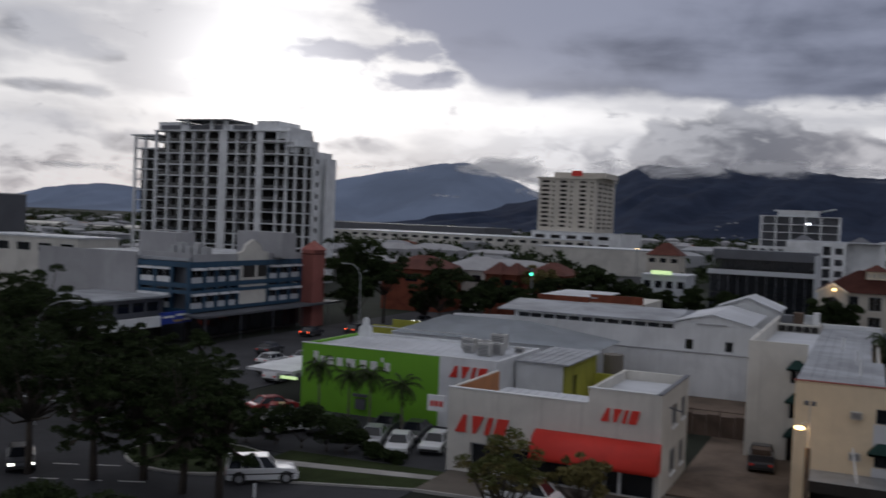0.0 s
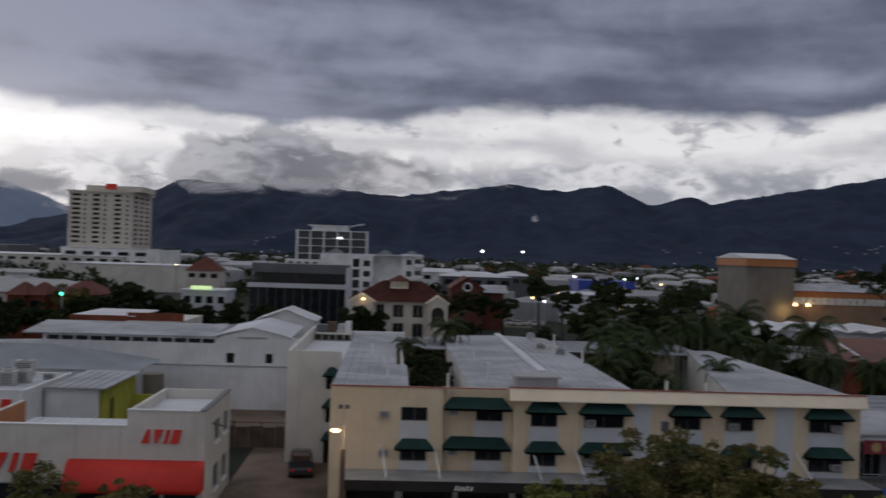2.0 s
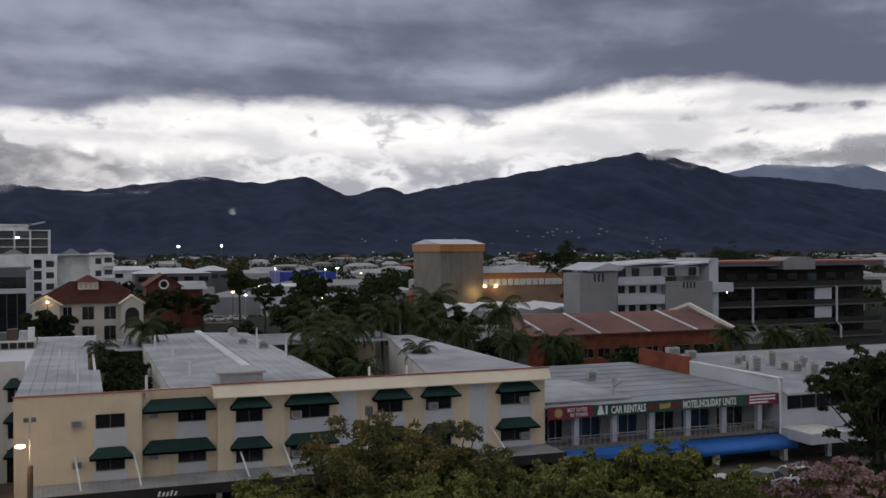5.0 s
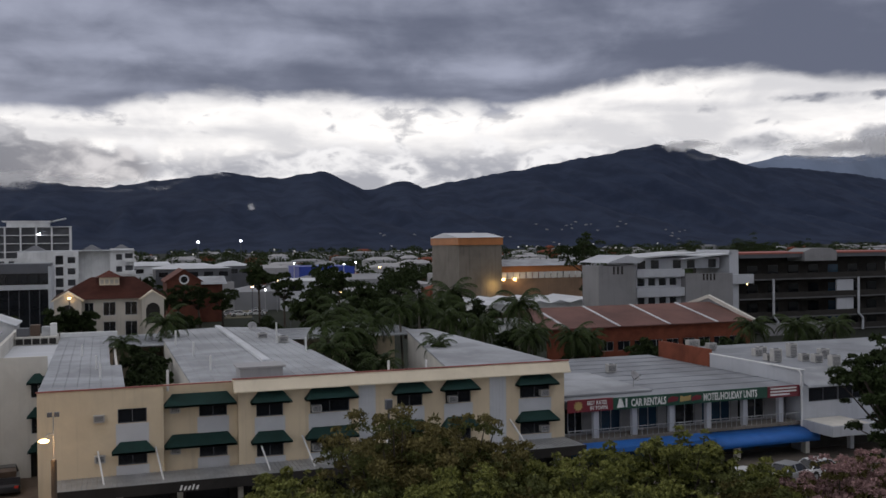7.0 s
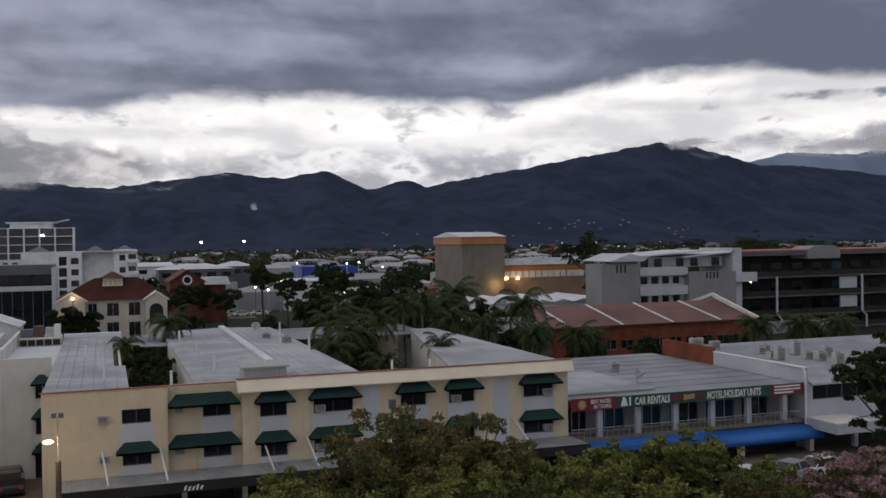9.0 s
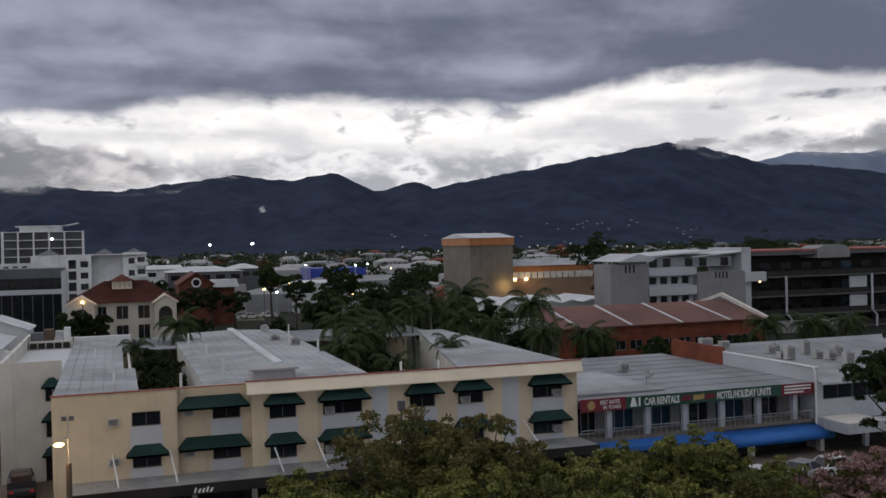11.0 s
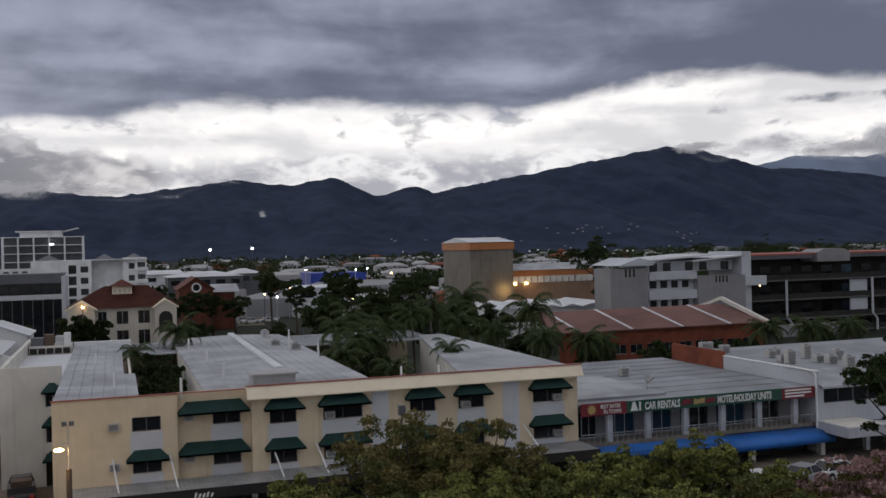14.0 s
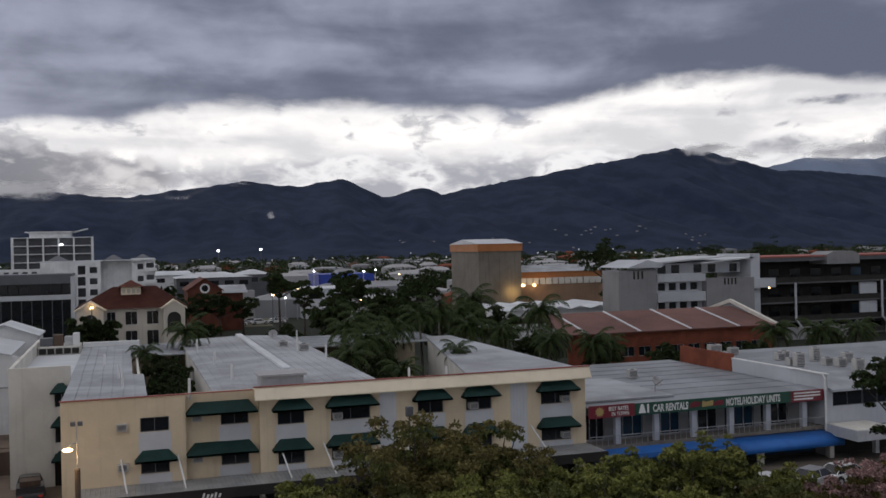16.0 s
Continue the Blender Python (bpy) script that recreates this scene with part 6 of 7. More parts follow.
# near-black back of the balconies, their deep shade painted in
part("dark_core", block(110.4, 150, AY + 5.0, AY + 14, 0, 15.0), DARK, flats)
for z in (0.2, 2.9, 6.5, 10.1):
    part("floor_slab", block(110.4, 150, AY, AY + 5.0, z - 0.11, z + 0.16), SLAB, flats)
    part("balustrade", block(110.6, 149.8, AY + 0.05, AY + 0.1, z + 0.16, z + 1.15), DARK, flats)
    for k in range(8):
        part("balcony_door", block(111.5 + 4.8 * k, 113.9 + 4.8 * k, AY + 4.9, AY + 4.98, z + 0.2, z + 2.5), GLASSBLUE if k == 5 else GLASS, flats)
part("roof_band", block(110.4, 150, AY - 0.3, AY + 14, 14.2, 14.9), DARKGREY, flats)
part("roof_edge", block(110.4, 150, AY - 0.5, AY + 14, 14.9, 15.2), SALMON, flats, "thin red-brown roof edge")
bm = bmesh.new()
prism(bm, [(125, 13.5), (132.5, 13.5), (132.5, 15.3), (131, 15.9), (126.5, 15.9), (125, 15.3)], "y", AY - 0.9, AY + 4)
part("rounded_parapet", bm, FLATGREY, flats)
for x in (118.3, 138.2):
    part("column", tube(bmesh.new(), [(x, AY - 0.3, 10.2), (x, AY - 0.3, 3.2), (x + 1.0, AY - 0.3, 2.2), (x + 1.0, AY - 0.3, 0)], 0.22, 8), FLATWHITE, flats)
for z in (3.2, 6.8):
    part("white_panel", block(133.6, 137.6, AY + 0.4, AY + 0.7, z, z + 3.0), FLATWHITE, flats)
part("base_wall", block(114, 128, AY - 3, AY - 2.6, -0.1, 2.2), FLATGREY, flats)
part("balcony_lamp", block(112.5, 112.7, AY - 0.2, AY + 0.0, 9.3, 9.5), WARMGLOW, flats, "small glowing orange balcony lamp")

# ---- middle distance: streets of roofs ----
def low_building(name, az, r, w, d, z1, wall_m, roof_m, label, cat="building", turn=0, hip=0.0, gable=False, windows=0, group=""):
    """A plain building at a heading and distance: walls, a roof (flat, hipped or gabled) and a row of windows."""
    x, y = -r * math.sin(radians(az)), r * math.cos(radians(az))
    t = thing(name, (x, y, 0), label, cat, group)
    part("wall", block(x - w / 2, x + w / 2, y, y + d, -0.1, z1), wall_m, t)
    bm = bmesh.new()
    if hip:
        k = 0.0 if gable else min(w, d) * 0.4
        o = [bm.verts.new(p) for p in ((x - w / 2 - 0.5, y - 0.5, z1), (x + w / 2 + 0.5, y - 0.5, z1), (x + w / 2 + 0.5, y + d + 0.5, z1), (x - w / 2 - 0.5, y + d + 0.5, z1))]
        rr = [bm.verts.new(p) for p in ((x - w / 2 + k, y + d / 2, z1 + hip), (x + w / 2 - k, y + d / 2, z1 + hip))]
        for q in ((o[0], o[1], rr[1], rr[0]), (o[1], o[2], rr[1]), (o[2], o[3], rr[0], rr[1]), (o[3], o[0], rr[0]), (o[3], o[2], o[1], o[0])):
            bm.faces.new(q)
    else:
        box(bm, x - w / 2 - 0.2, x + w / 2 + 0.2, y - 0.2, y + d + 0.2, z1, z1 + 0.3)
    part("roof", bm, roof_m, t)
    for k in range(windows):
        a = x - w / 2 + w * (k + 0.2) / windows
        part("window", block(a, a + w * 0.6 / windows, y - 0.06, y - 0.003, z1 - 2.4, z1 - 1.0), GLASS, t)
    return t


low_building("red_roof_house", 25.8, 190, 13, 12, 8.2, BRICK, REDTILE, "brick house with a hipped red roof", "house", hip=2.6, windows=3)
low_building("grey_hall", 22.4, 196, 14, 14, 8.2, OFFWHITE, GREYWALL, "long building with a grey hipped roof", hip=2.6, windows=4)
for az in (21.0, 20.0):
    low_building("gabled_house", az, 188, 3.0, 9, 8.0, BRICK, REDTILE, "narrow brick gable with white trim", "house", hip=2.2, windows=1, group="brick gables in a row")
low_building("red_roof_house", 17.9, 196, 8, 12, 7.8, BRICK, REDTILE, "brick house with a hipped red roof", "house", hip=2.4, windows=3)
low_building("corner_shop", 11.0, 200, 9, 10, 8.6, PANEL, ROOFWHITE, "pale blue-grey shop with a lit roof sign", "shop", windows=4)
t = thing("roof_sign", (-38.6, 195.5, 8.9), "glowing pale green roof-top sign", "sign")
part("sign_face", block(-40.6, -36.6, 195.4, 195.8, 9.0, 9.7), SHOPGLOW, t)
low_building("pavilion", 11.1, 330, 11, 11, 9.4, OFFCREAM, REDTILE, "small pavilion with a pyramid roof", hip=4.2, windows=3)
low_building("long_wall_building", 15.3, 372, 44, 30, 9.6, OFFWHITE, ROOFWHITE, "long pale commercial building", windows=0)
low_building("shopping_centre", 23.5, 520, 150, 60, 10.5, OFFWHITE, ROOFWHITE, "wide pale shopping centre with flat roofs", windows=24)
low_building("stadium_roof", 26.5, 640, 120, 50, 14.0, DARKGREY, DARKGREY, "long dark flat-roofed shed", windows=0)
low_building("shopping_centre", 45.5, 600, 170, 60, 6.5, OFFWHITE, OFFWHITE, "wide pale commercial building", windows=20)
low_building("dark_office_block", 53.2, 220, 22, 20, 19.6, DARKGREY, GREYWALL, "dark office block with a flat roof", windows=6)
low_building("white_shop", 47.5, 190, 26, 10, 12.0, OFFWHITE, ROOFWHITE, "white low shop building", windows=5)
low_building("white_shed", -2.4, 330, 14, 20, 11.0, WHITE, ROOFWHITE, "white shed with a shallow roof", hip=1.2, gable=True, windows=2)
low_building("white_shed", -4.9, 300, 22, 18, 10.6, DARKGREY, ROOFWHITE, "shed with a broad white roof", hip=1.5, windows=5)
low_building("white_shed", -7.2, 320, 10, 16, 10.8, DARKGREY, ROOFWHITE, "shed with a broad white roof", hip=1.5, windows=3)
low_building("blue_store", -12.4, 340, 18, 20, 9.4, BLUESIGN, BLUESIGN, "bright blue warehouse store", windows=0)
low_building("blue_store", -11.9, 260, 17, 20, 7.6, PANEL, ROOFWHITE, "pale blue store with a white roof", windows=3)
store = thing("store_sign", (74, 331, 6), "wide blue store sign with pale shapes", "sign")
part("board", block(64.5, 83.5, 331.0, 331.3, 6.4, 9.6), BLUESIGN, store)
for k in range(8):
    part("sign_bar", block(70.0 + 1.0 * k, 70.75 + 1.0 * k, 330.9, 330.99, 7.4, 8.5 if k else 8.8), LETTER, store)
for k in range(10):
    t = thing("store_light", (0, 0, 0), "bright white floodlight on the blue store", "light", "lights of the blue stores")
    a, r, z = ((-9.6, 258, 8), (-10.6, 328, 11), (-14.2, 330, 11), (-12.6, 258, 4.5), (-11.3, 258, 3), (-13.5, 329, 10.6), (-15.6, 340, 9), (-8.9, 250, 6), (-16.4, 300, 7), (-17.4, 300, 8))[k]
    x, y = -r * math.sin(radians(a)), r * math.cos(radians(a))
    part("lamp", block(x - 0.25, x + 0.25, y - 1.2, y - 0.8, z, z + 0.35), COOLGLOW if k % 3 else WARMGLOW, t)
    part("mast", rod((x, y - 0.7, 0), (x, y - 0.7, z + 0.3), 0.12, 6), METAL, t)


# ---- trees ----
def leaf_mesh(name, centres, radii, count, size, mat, rng, flat=0.75):
    """A crown: many small four-sided leaves scattered through clumps, thicker towards the outside."""
    centres, radii = np.array(centres), np.array(radii)
    pick = rng.choice(len(centres), count, p=radii ** 2 / np.sum(radii ** 2))
    d = rng.normal(size=(count, 3))
    d /= np.linalg.norm(d, axis=1)[:, None]
    d[:, 2] = np.where(d[:, 2] < -0.35, -d[:, 2] * 0.6, d[:, 2])
    r = radii[pick] * rng.uniform(0.35, 1.0, count) ** 0.45 * rng.uniform(0.85, 1.12, count)
    p = centres[pick] + d * r[:, None] * np.array([1, 1, flat])
    a = rng.normal(size=(count, 3)) * 0.8 + d * 0.2
    a /= np.linalg.norm(a, axis=1)[:, None]
    b = np.cross(a, rng.normal(size=(count, 3)))
    b /= np.linalg.norm(b, axis=1)[:, None]
    s = size * rng.uniform(0.6, 1.3, count)[:, None]
    v = np.stack([p - a * s, p - b * s * 0.42, p + a * s, p + b * s * 0.42], 1).reshape(-1, 3)
    me = bpy.data.meshes.new(name)
    me.from_pydata(v.tolist(), [], np.arange(count * 4).reshape(-1, 4).tolist())
    me.materials.append(mat)
    return me


def tree(x, y, top, r, mat, seed, leaves=3000, size=0.3, label="", category="tree", group="", clumps=26, trunk=0.22, open_=0.5, base=0.0, mat2=None, weep=0.0):
    """A broad-leaved tree: tapered trunk, forking limbs, and a crown of clumps with gaps; weep: how much foliage hangs below."""
    rng = np.random.default_rng(seed)
    t = thing("tree", (x, y, base), label, category, group)
    h = top - base
    cz = h - r * 0.8
    cs, rs = [], []
    for k in range(clumps):
        d = rng.normal(size=3)
        d /= np.linalg.norm(d)
        q = r * rng.uniform(0.3, 0.95)
        cs.append((d[0] * q, d[1] * q, cz + d[2] * q * 0.75))
        rs.append(r * rng.uniform(0.5, 1.15) * (1.25 - open_ * 0.4) / clumps ** 0.42)
    cs.append((0, 0, cz)), rs.append(r * 0.45)
    for k in range(int(clumps * 0.8 * weep)):
        a, q = rng.uniform(0, 2 * math.pi), r * rng.uniform(0.15, 0.85)
        cs.append((q * math.cos(a), q * math.sin(a), rng.uniform(1.8, cz)))
        rs.append(r * 0.13)
    bm = bmesh.new()
    fork = Vector((rng.normal() * 0.15, rng.normal() * 0.15, max(0.4, cz - r * 0.75)))
    tube(bm, [(0, 0, -0.1), (fork.x * 0.4, fork.y * 0.4, fork.z * 0.5), fork], [trunk * 1.25, trunk, trunk * 0.8], 8)
    for k in range(0, len(cs), 2):
        c = Vector(cs[k])
        mid = fork.lerp(c, 0.5) + Vector((0, 0, -0.1 * r))
        tube(bm, [fork, mid, c], [trunk * 0.55, trunk * 0.3, trunk * 0.1], 5)
    me = mesh_of(bm, "trunk", BARK, True)
    ob = new("trunk", me)
    ob.parent = t
    n2 = int(leaves * 0.42) if mat2 else 0
    ob = new("crown", leaf_mesh("crown", cs, rs, leaves - n2, size, mat, rng))
    ob.parent = t
    if mat2:
        top_cs = [c for c in cs if c[2] > cz - r * 0.1] or cs
        ob = new("young_growth", leaf_mesh("young_growth", [(c[0] * 1.04, c[1] * 1.04, c[2] + 0.12 * r) for c in top_cs], [q * 0.95 for c, q in zip(cs, rs) if c[2] > cz - r * 0.1] or rs, n2, size, mat2, rng))
        ob.parent = t
    return t


def palm(x, y, top, length, seed, label, group="", fronds=15, base=0.0, trunk=0.14, mat=None, leaflets=20):
    """A feather palm: ringed trunk, crownshaft and arching fronds with hanging leaflets."""
    rng = np.random.default_rng(seed)
    t = thing("palm_tree", (x, y, base), label, "palm", group)
    h = top - base
    bm = bmesh.new()
    lean = rng.normal(size=2) * 0.03 * h
    pts = [(lean[0] * (k / 8) ** 2, lean[1] * (k / 8) ** 2, -0.1 + (h + 0.1) * k / 8) for k in range(9)]
    tube(bm, pts, [trunk * (1.25 - 0.5 * k / 8) for k in range(9)], 8)
    ob = new("trunk", mesh_of(bm, "trunk", PALMBARK, True))
    ob.parent = t
    hub = np.array(pts[-1])
    for f in range(fronds):
        az = 2.4 * f + rng.uniform(-0.25, 0.25)
        lift = 1.35 - 1.75 * (f / fronds) ** 0.8 + rng.uniform(-0.12, 0.12)
        ln = length * rng.uniform(0.85, 1.1)
        droop = rng.uniform(1.5, 2.1)
        out = np.array([math.cos(az), math.sin(az), 0])
        side_v = np.array([-out[1], out[0], 0])
        verts, faces = [], []
        spine = [hub]
        for k in range(leaflets):
            bend = lift - droop * (k / leaflets) ** 1.3
            spine.append(spine[-1] + (out * math.cos(bend) + np.array([0, 0, math.sin(bend)])) * ln / leaflets)
        for k in range(1, leaflets + 1):
            s = k / leaflets
            w = ln * 0.27 * (0.35 + 0.65 * math.sin(math.pi * min(1, 0.1 + s * 0.8)))
            step = (spine[k] - spine[k - 1])
            for sg in (-1, 1):
                p0, p1 = spine[k - 1], spine[k - 1] + step * 0.95
                hang = rng.uniform(0.45, 0.9)
                tip = spine[k] + sg * side_v * w * math.cos(hang) + np.array([0, 0, -w * math.sin(hang)]) + step * 1.6
                n0 = len(verts)
                verts += [tuple(p0), tuple(p1), tuple(tip)]
                faces.append((n0, n0 + 1, n0 + 2))
        me = bpy.data.meshes.new("frond")
        me.from_pydata(verts, [], faces)
        me.materials.append(mat or FROND)
        ob = new("frond", me)
        ob.parent = t
    return t


# street trees below the balcony
STREET = "street trees below the balcony"
tree(12.2, 41.0, 10.5, 4.2, LEAF, 1, 42000, 0.10, "broad street tree with olive and dry brown leaves", group=STREET, clumps=190, mat2=LEAFDRY, open_=0.3)
tree(15.2, 41.0, 10.1, 3.3, LEAF, 2, 26000, 0.10, "street tree with olive leaves and bare twigs", group=STREET, clumps=130, mat2=LEAFDRY, open_=0.3)
tree(7.6, 43.3, 8.0, 2.5, LEAF, 3, 16800, 0.10, "bushy street tree with bright young leaves", group=STREET, clumps=108, mat2=LEAFBRIGHT)
tree(9.9, 40.0, 7.3, 2.8, LEAF, 4, 16800, 0.10, "bushy street tree with bright young leaves", group=STREET, clumps=108, mat2=LEAFBRIGHT)
tree(18.9, 39.4, 8.5, 2.9, LEAF, 5, 18000, 0.10, "leafy green street tree with young shoots", group=STREET, clumps=118, mat2=LEAFBRIGHT)
tree(21.7, 38.2, 8.9, 2.7, LEAF, 6, 14880, 0.10, "leafy green street tree with young shoots", group=STREET, clumps=97, mat2=LEAFBRIGHT)
tree(24.2, 36.8, 9.6, 2.6, LEAF, 7, 15600, 0.10, "leafy green street tree with bright yellow-green tips", group=STREET, clumps=118, mat2=LEAFBRIGHT)
tree(26.6, 35.0, 8.3, 2.2, LEAF, 8, 11520, 0.10, "leafy green street tree with bright yellow-green tips", group=STREET, clumps=97, mat2=LEAFBRIGHT)
tree(14.5, 37.5, 7.6, 3.2, LEAFDARK, 9, 16800, 0.10, "dense dark green street tree", group=STREET, clumps=108, mat2=LEAF)
tree(20.5, 34.5, 7.4, 3.0, LEAFDARK, 10, 15600, 0.10, "dense dark green street tree", group=STREET, clumps=108, mat2=LEAFBRIGHT)
tree(29.6, 33.2, 8.6, 2.5, LEAFDRY, 11, 15600, 0.10, "street tree with dull pink blossom", group=STREET, clumps=108, mat2=BLOSSOM)
tree(25.5, 31.5, 7.2, 2.6, LEAF, 12, 12480, 0.10, "bushy street tree with bright young leaves", group=STREET, clumps=97, mat2=LEAFBRIGHT)
tree(45.7, 45.8, 12.4, 4.3, LEAFDARK, 13, 34000, 0.15, "tall dense dark street tree", group=STREET, clumps=170, open_=0.2, weep=0.25)
tree(50.5, 48.5, 10.5, 3.8, LEAFDARK, 16, 20000, 0.15, "tall dense dark street tree", group=STREET, clumps=120, open_=0.2)
tree(33.0, 34.8, 8.3, 2.5, LEAFDRY, 17, 14000, 0.10, "street tree with dull pink blossom", group=STREET, clumps=100, mat2=BLOSSOM)
near = np.random.default_rng(9)
for k in range(9):
    a, r = radians(10.5 + 3.6 * k), 36.5 + 1.5 * (k % 2)
    m1, m2 = ((LEAF, LEAFBRIGHT), (LEAFDRY, LEAF), (LEAF, LEAFBRIGHT))[k % 3]
    tree(r * math.sin(a), r * math.cos(a), 8.7 + near.uniform(-0.4, 0.5), 2.7, m1, 500 + k, 13000, 0.10, "leafy street tree close below the balcony", group=STREET, clumps=110, mat2=m2)
tree(-18.9, 52.5, 5.7, 3.1, LEAFDRY, 14, 5200, 0.14, "small sparse street tree before the car-hire office", clumps=44, open_=1.0, mat2=LEAF)
tree(-14.8, 53.6, 5.3, 2.1, LEAFDRY, 15, 2600, 0.18, "small sparse street tree before the car-hire office", clumps=22, open_=0.9)
# dark trees on the island and by the crossing
ISLE = "dark trees at the crossing"
for k, (x, y, top, r, weep) in enumerate(((-50.6, 47.3, 10.6, 4.5, 0), (-55.0, 48.2, 10.2, 4.4, 0), (-46.0, 48.4, 9.4, 3.4, 0.7), (-43.4, 50.2, 8.4, 3.0, 1.0), (-39.2, 49.0, 9.8, 3.9, 1.0), (-36.8, 49.6, 7.8, 2.6, 0.8), (-64.0, 60.0, 13.2, 4.6, 0), (-60.2, 61.0, 11.0, 3.8, 0), (-68.5, 62.0, 13.0, 5.0, 0), (-56.0, 62.5, 8.6, 3.6, 0), (-51.0, 62.0, 8.4, 3.4, 0), (-46.5, 60.5, 7.6, 2.8, 0))):
    tree(x, y, top, r, LEAFDARK, 30 + k, 15000, 0.125, "dark spreading tree beside the crossing", group=ISLE, clumps=90, open_=0.7, weep=weep)
for k in range(7):
    a = -41 + 1.5 * k
    tree(a, 37.0 + 0.6 * (k % 2), 3.2 + 0.4 * (k % 3), 1.7, LEAFDARK, 50 + k, 900, 0.16, "low clipped dark shrub beside the street", "shrub", "shrubs beside the street", clumps=8, trunk=0.07)
# car-park shrubs and palms
for k, (x, y, top) in enumerate(((-39.3, 63.2, 3.5), (-37.2, 63.4, 3.9), (-41.6, 62.8, 3.2), (-35.4, 63.4, 2.6), (-44.0, 62.6, 2.4), (-33.2, 63.2, 1.5), (-31.4, 63.3, 1.4))):
    tree(x, y, top, 0.5 + 0.42 * top, LEAFDARK, 60 + k, 2600, 0.14, "dark shrub along the car park", "shrub", "shrubs along the car park", clumps=8, trunk=0.08)
for k, (x, y, z) in enumerate(((-42.6, 71.0, 5.0), (-40.0, 71.5, 4.4), (-37.9, 71.5, 4.6), (-34.4, 70.5, 4.3))):
    palm(x, y, z, 1.9, 70 + k, "slim young palm beside the green wall", "palms beside the green wall", fronds=22, trunk=0.08, leaflets=26)
# street trees further off
FAR = "dark street trees in the middle distance"
for k, (x, y, top, r) in enumerate(((-80.5, 144, 15.6, 6.4), (-75.8, 146.5, 13.2, 5.4), (-78, 139, 9.5, 5), (-86, 152, 12, 5), (-67.0, 150.5, 11.4, 5.8), (-62, 153, 7.5, 3.8), (-70.5, 152, 7.0, 3.6), (-64, 166, 8.0, 4.0), (-58.5, 166, 7.4, 3.6), (-54, 158, 6.6, 3.4), (-36, 170, 8.4, 3.6), (-33, 174, 7.2, 3.2), (-19, 176, 7.0, 3.0), (-15, 170, 6.8, 3.0), (-50.0, 170.5, 9.5, 4.0), (-46.0, 171.5, 11.8, 4.8), (-41.0, 172.5, 9.6, 4.0), (-55, 172, 8.4, 3.6), (-29, 176, 8.6, 3.2), (-24, 180, 7.6, 3.0), (-3.2, 157, 8.4, 3.0), (-6.0, 156, 9.0, 3.3), (12.5, 161, 7.2, 2.4))):
    tree(x, y, top, r, LEAFDARK, 380 + k, 5200, 0.32, "dark rounded street tree in the middle distance", group=FAR, clumps=34)
tree(-59.0, 180, 10.4, 4.4, LEAFDRY, 99, 1800, 0.42, "olive feathery street tree in the middle distance", group=FAR, clumps=34)
# motel courts
COURT = "palms in the motel courts"
for k, (x, y, z, ln) in enumerate(((1.5, 96, 8.6, 2.2), (6.1, 104.0, 9.9, 3.0), (28.8, 82.0, 8.7, 2.2), (20.7, 96.0, 9.9, 3.2), (21.9, 90.0, 9.3, 3.0), (26.3, 98.0, 9.6, 3.0), (24.0, 93.0, 8.9, 2.8), (19.3, 86.0, 8.3, 2.8), (24.0, 101.5, 10.6, 3.0), (31.0, 101.5, 10.6, 2.8), (33.9, 104.0, 11.0, 3.0), (22.6, 80.5, 7.4, 2.4))):
    palm(x, y, z, ln, 110 + k, "feather palm rising from a motel court", COURT, fronds=22, trunk=0.15, leaflets=20)
for k, (x, y, top, r) in enumerate(((3.4, 70.5, 7.8, 2.0), (3.2, 74.5, 8.2, 2.1), (3.6, 79.0, 8.6, 2.2), (3.2, 83.5, 8.9, 2.2), (3.6, 88, 9.0, 2.3), (3.4, 93, 9.2, 2.2), (20.5, 73.0, 7.2, 2.3), (21.2, 79.0, 8.0, 2.6), (22.5, 87.0, 8.4, 2.8), (24.0, 94.0, 8.6, 2.8))):
    tree(x, y, top, r, LEAFDARK, 130 + k, 4200, 0.17, "dense dark shrubbery filling a motel court", group="shrubbery in the motel courts", clumps=26)
for k, (x, y, z, ln) in enumerate(((47.5, 107, 10.2, 4.0), (43.0, 117, 11.2, 4.0), (39.8, 114, 9.6, 3.4), (43.3, 95.7, 7.6, 2.8), (47.6, 93.6, 7.5, 2.8), (50.3, 95.0, 7.0, 2.6), (71.7, 94.4, 7.6, 3.0), (76.0, 92.5, 7.6, 3.2), (81.0, 92.0, 7.4, 3.0), (37.0, 103.6, 9.2, 3.2), (40.5, 101, 8.4, 3.0), (45.5, 99.0, 7.6, 2.8))):
    palm(x, y, z, ln, 150 + k, "shaggy feather palm behind the roofs", "palms behind the roofs", fronds=26, trunk=0.2, leaflets=22)
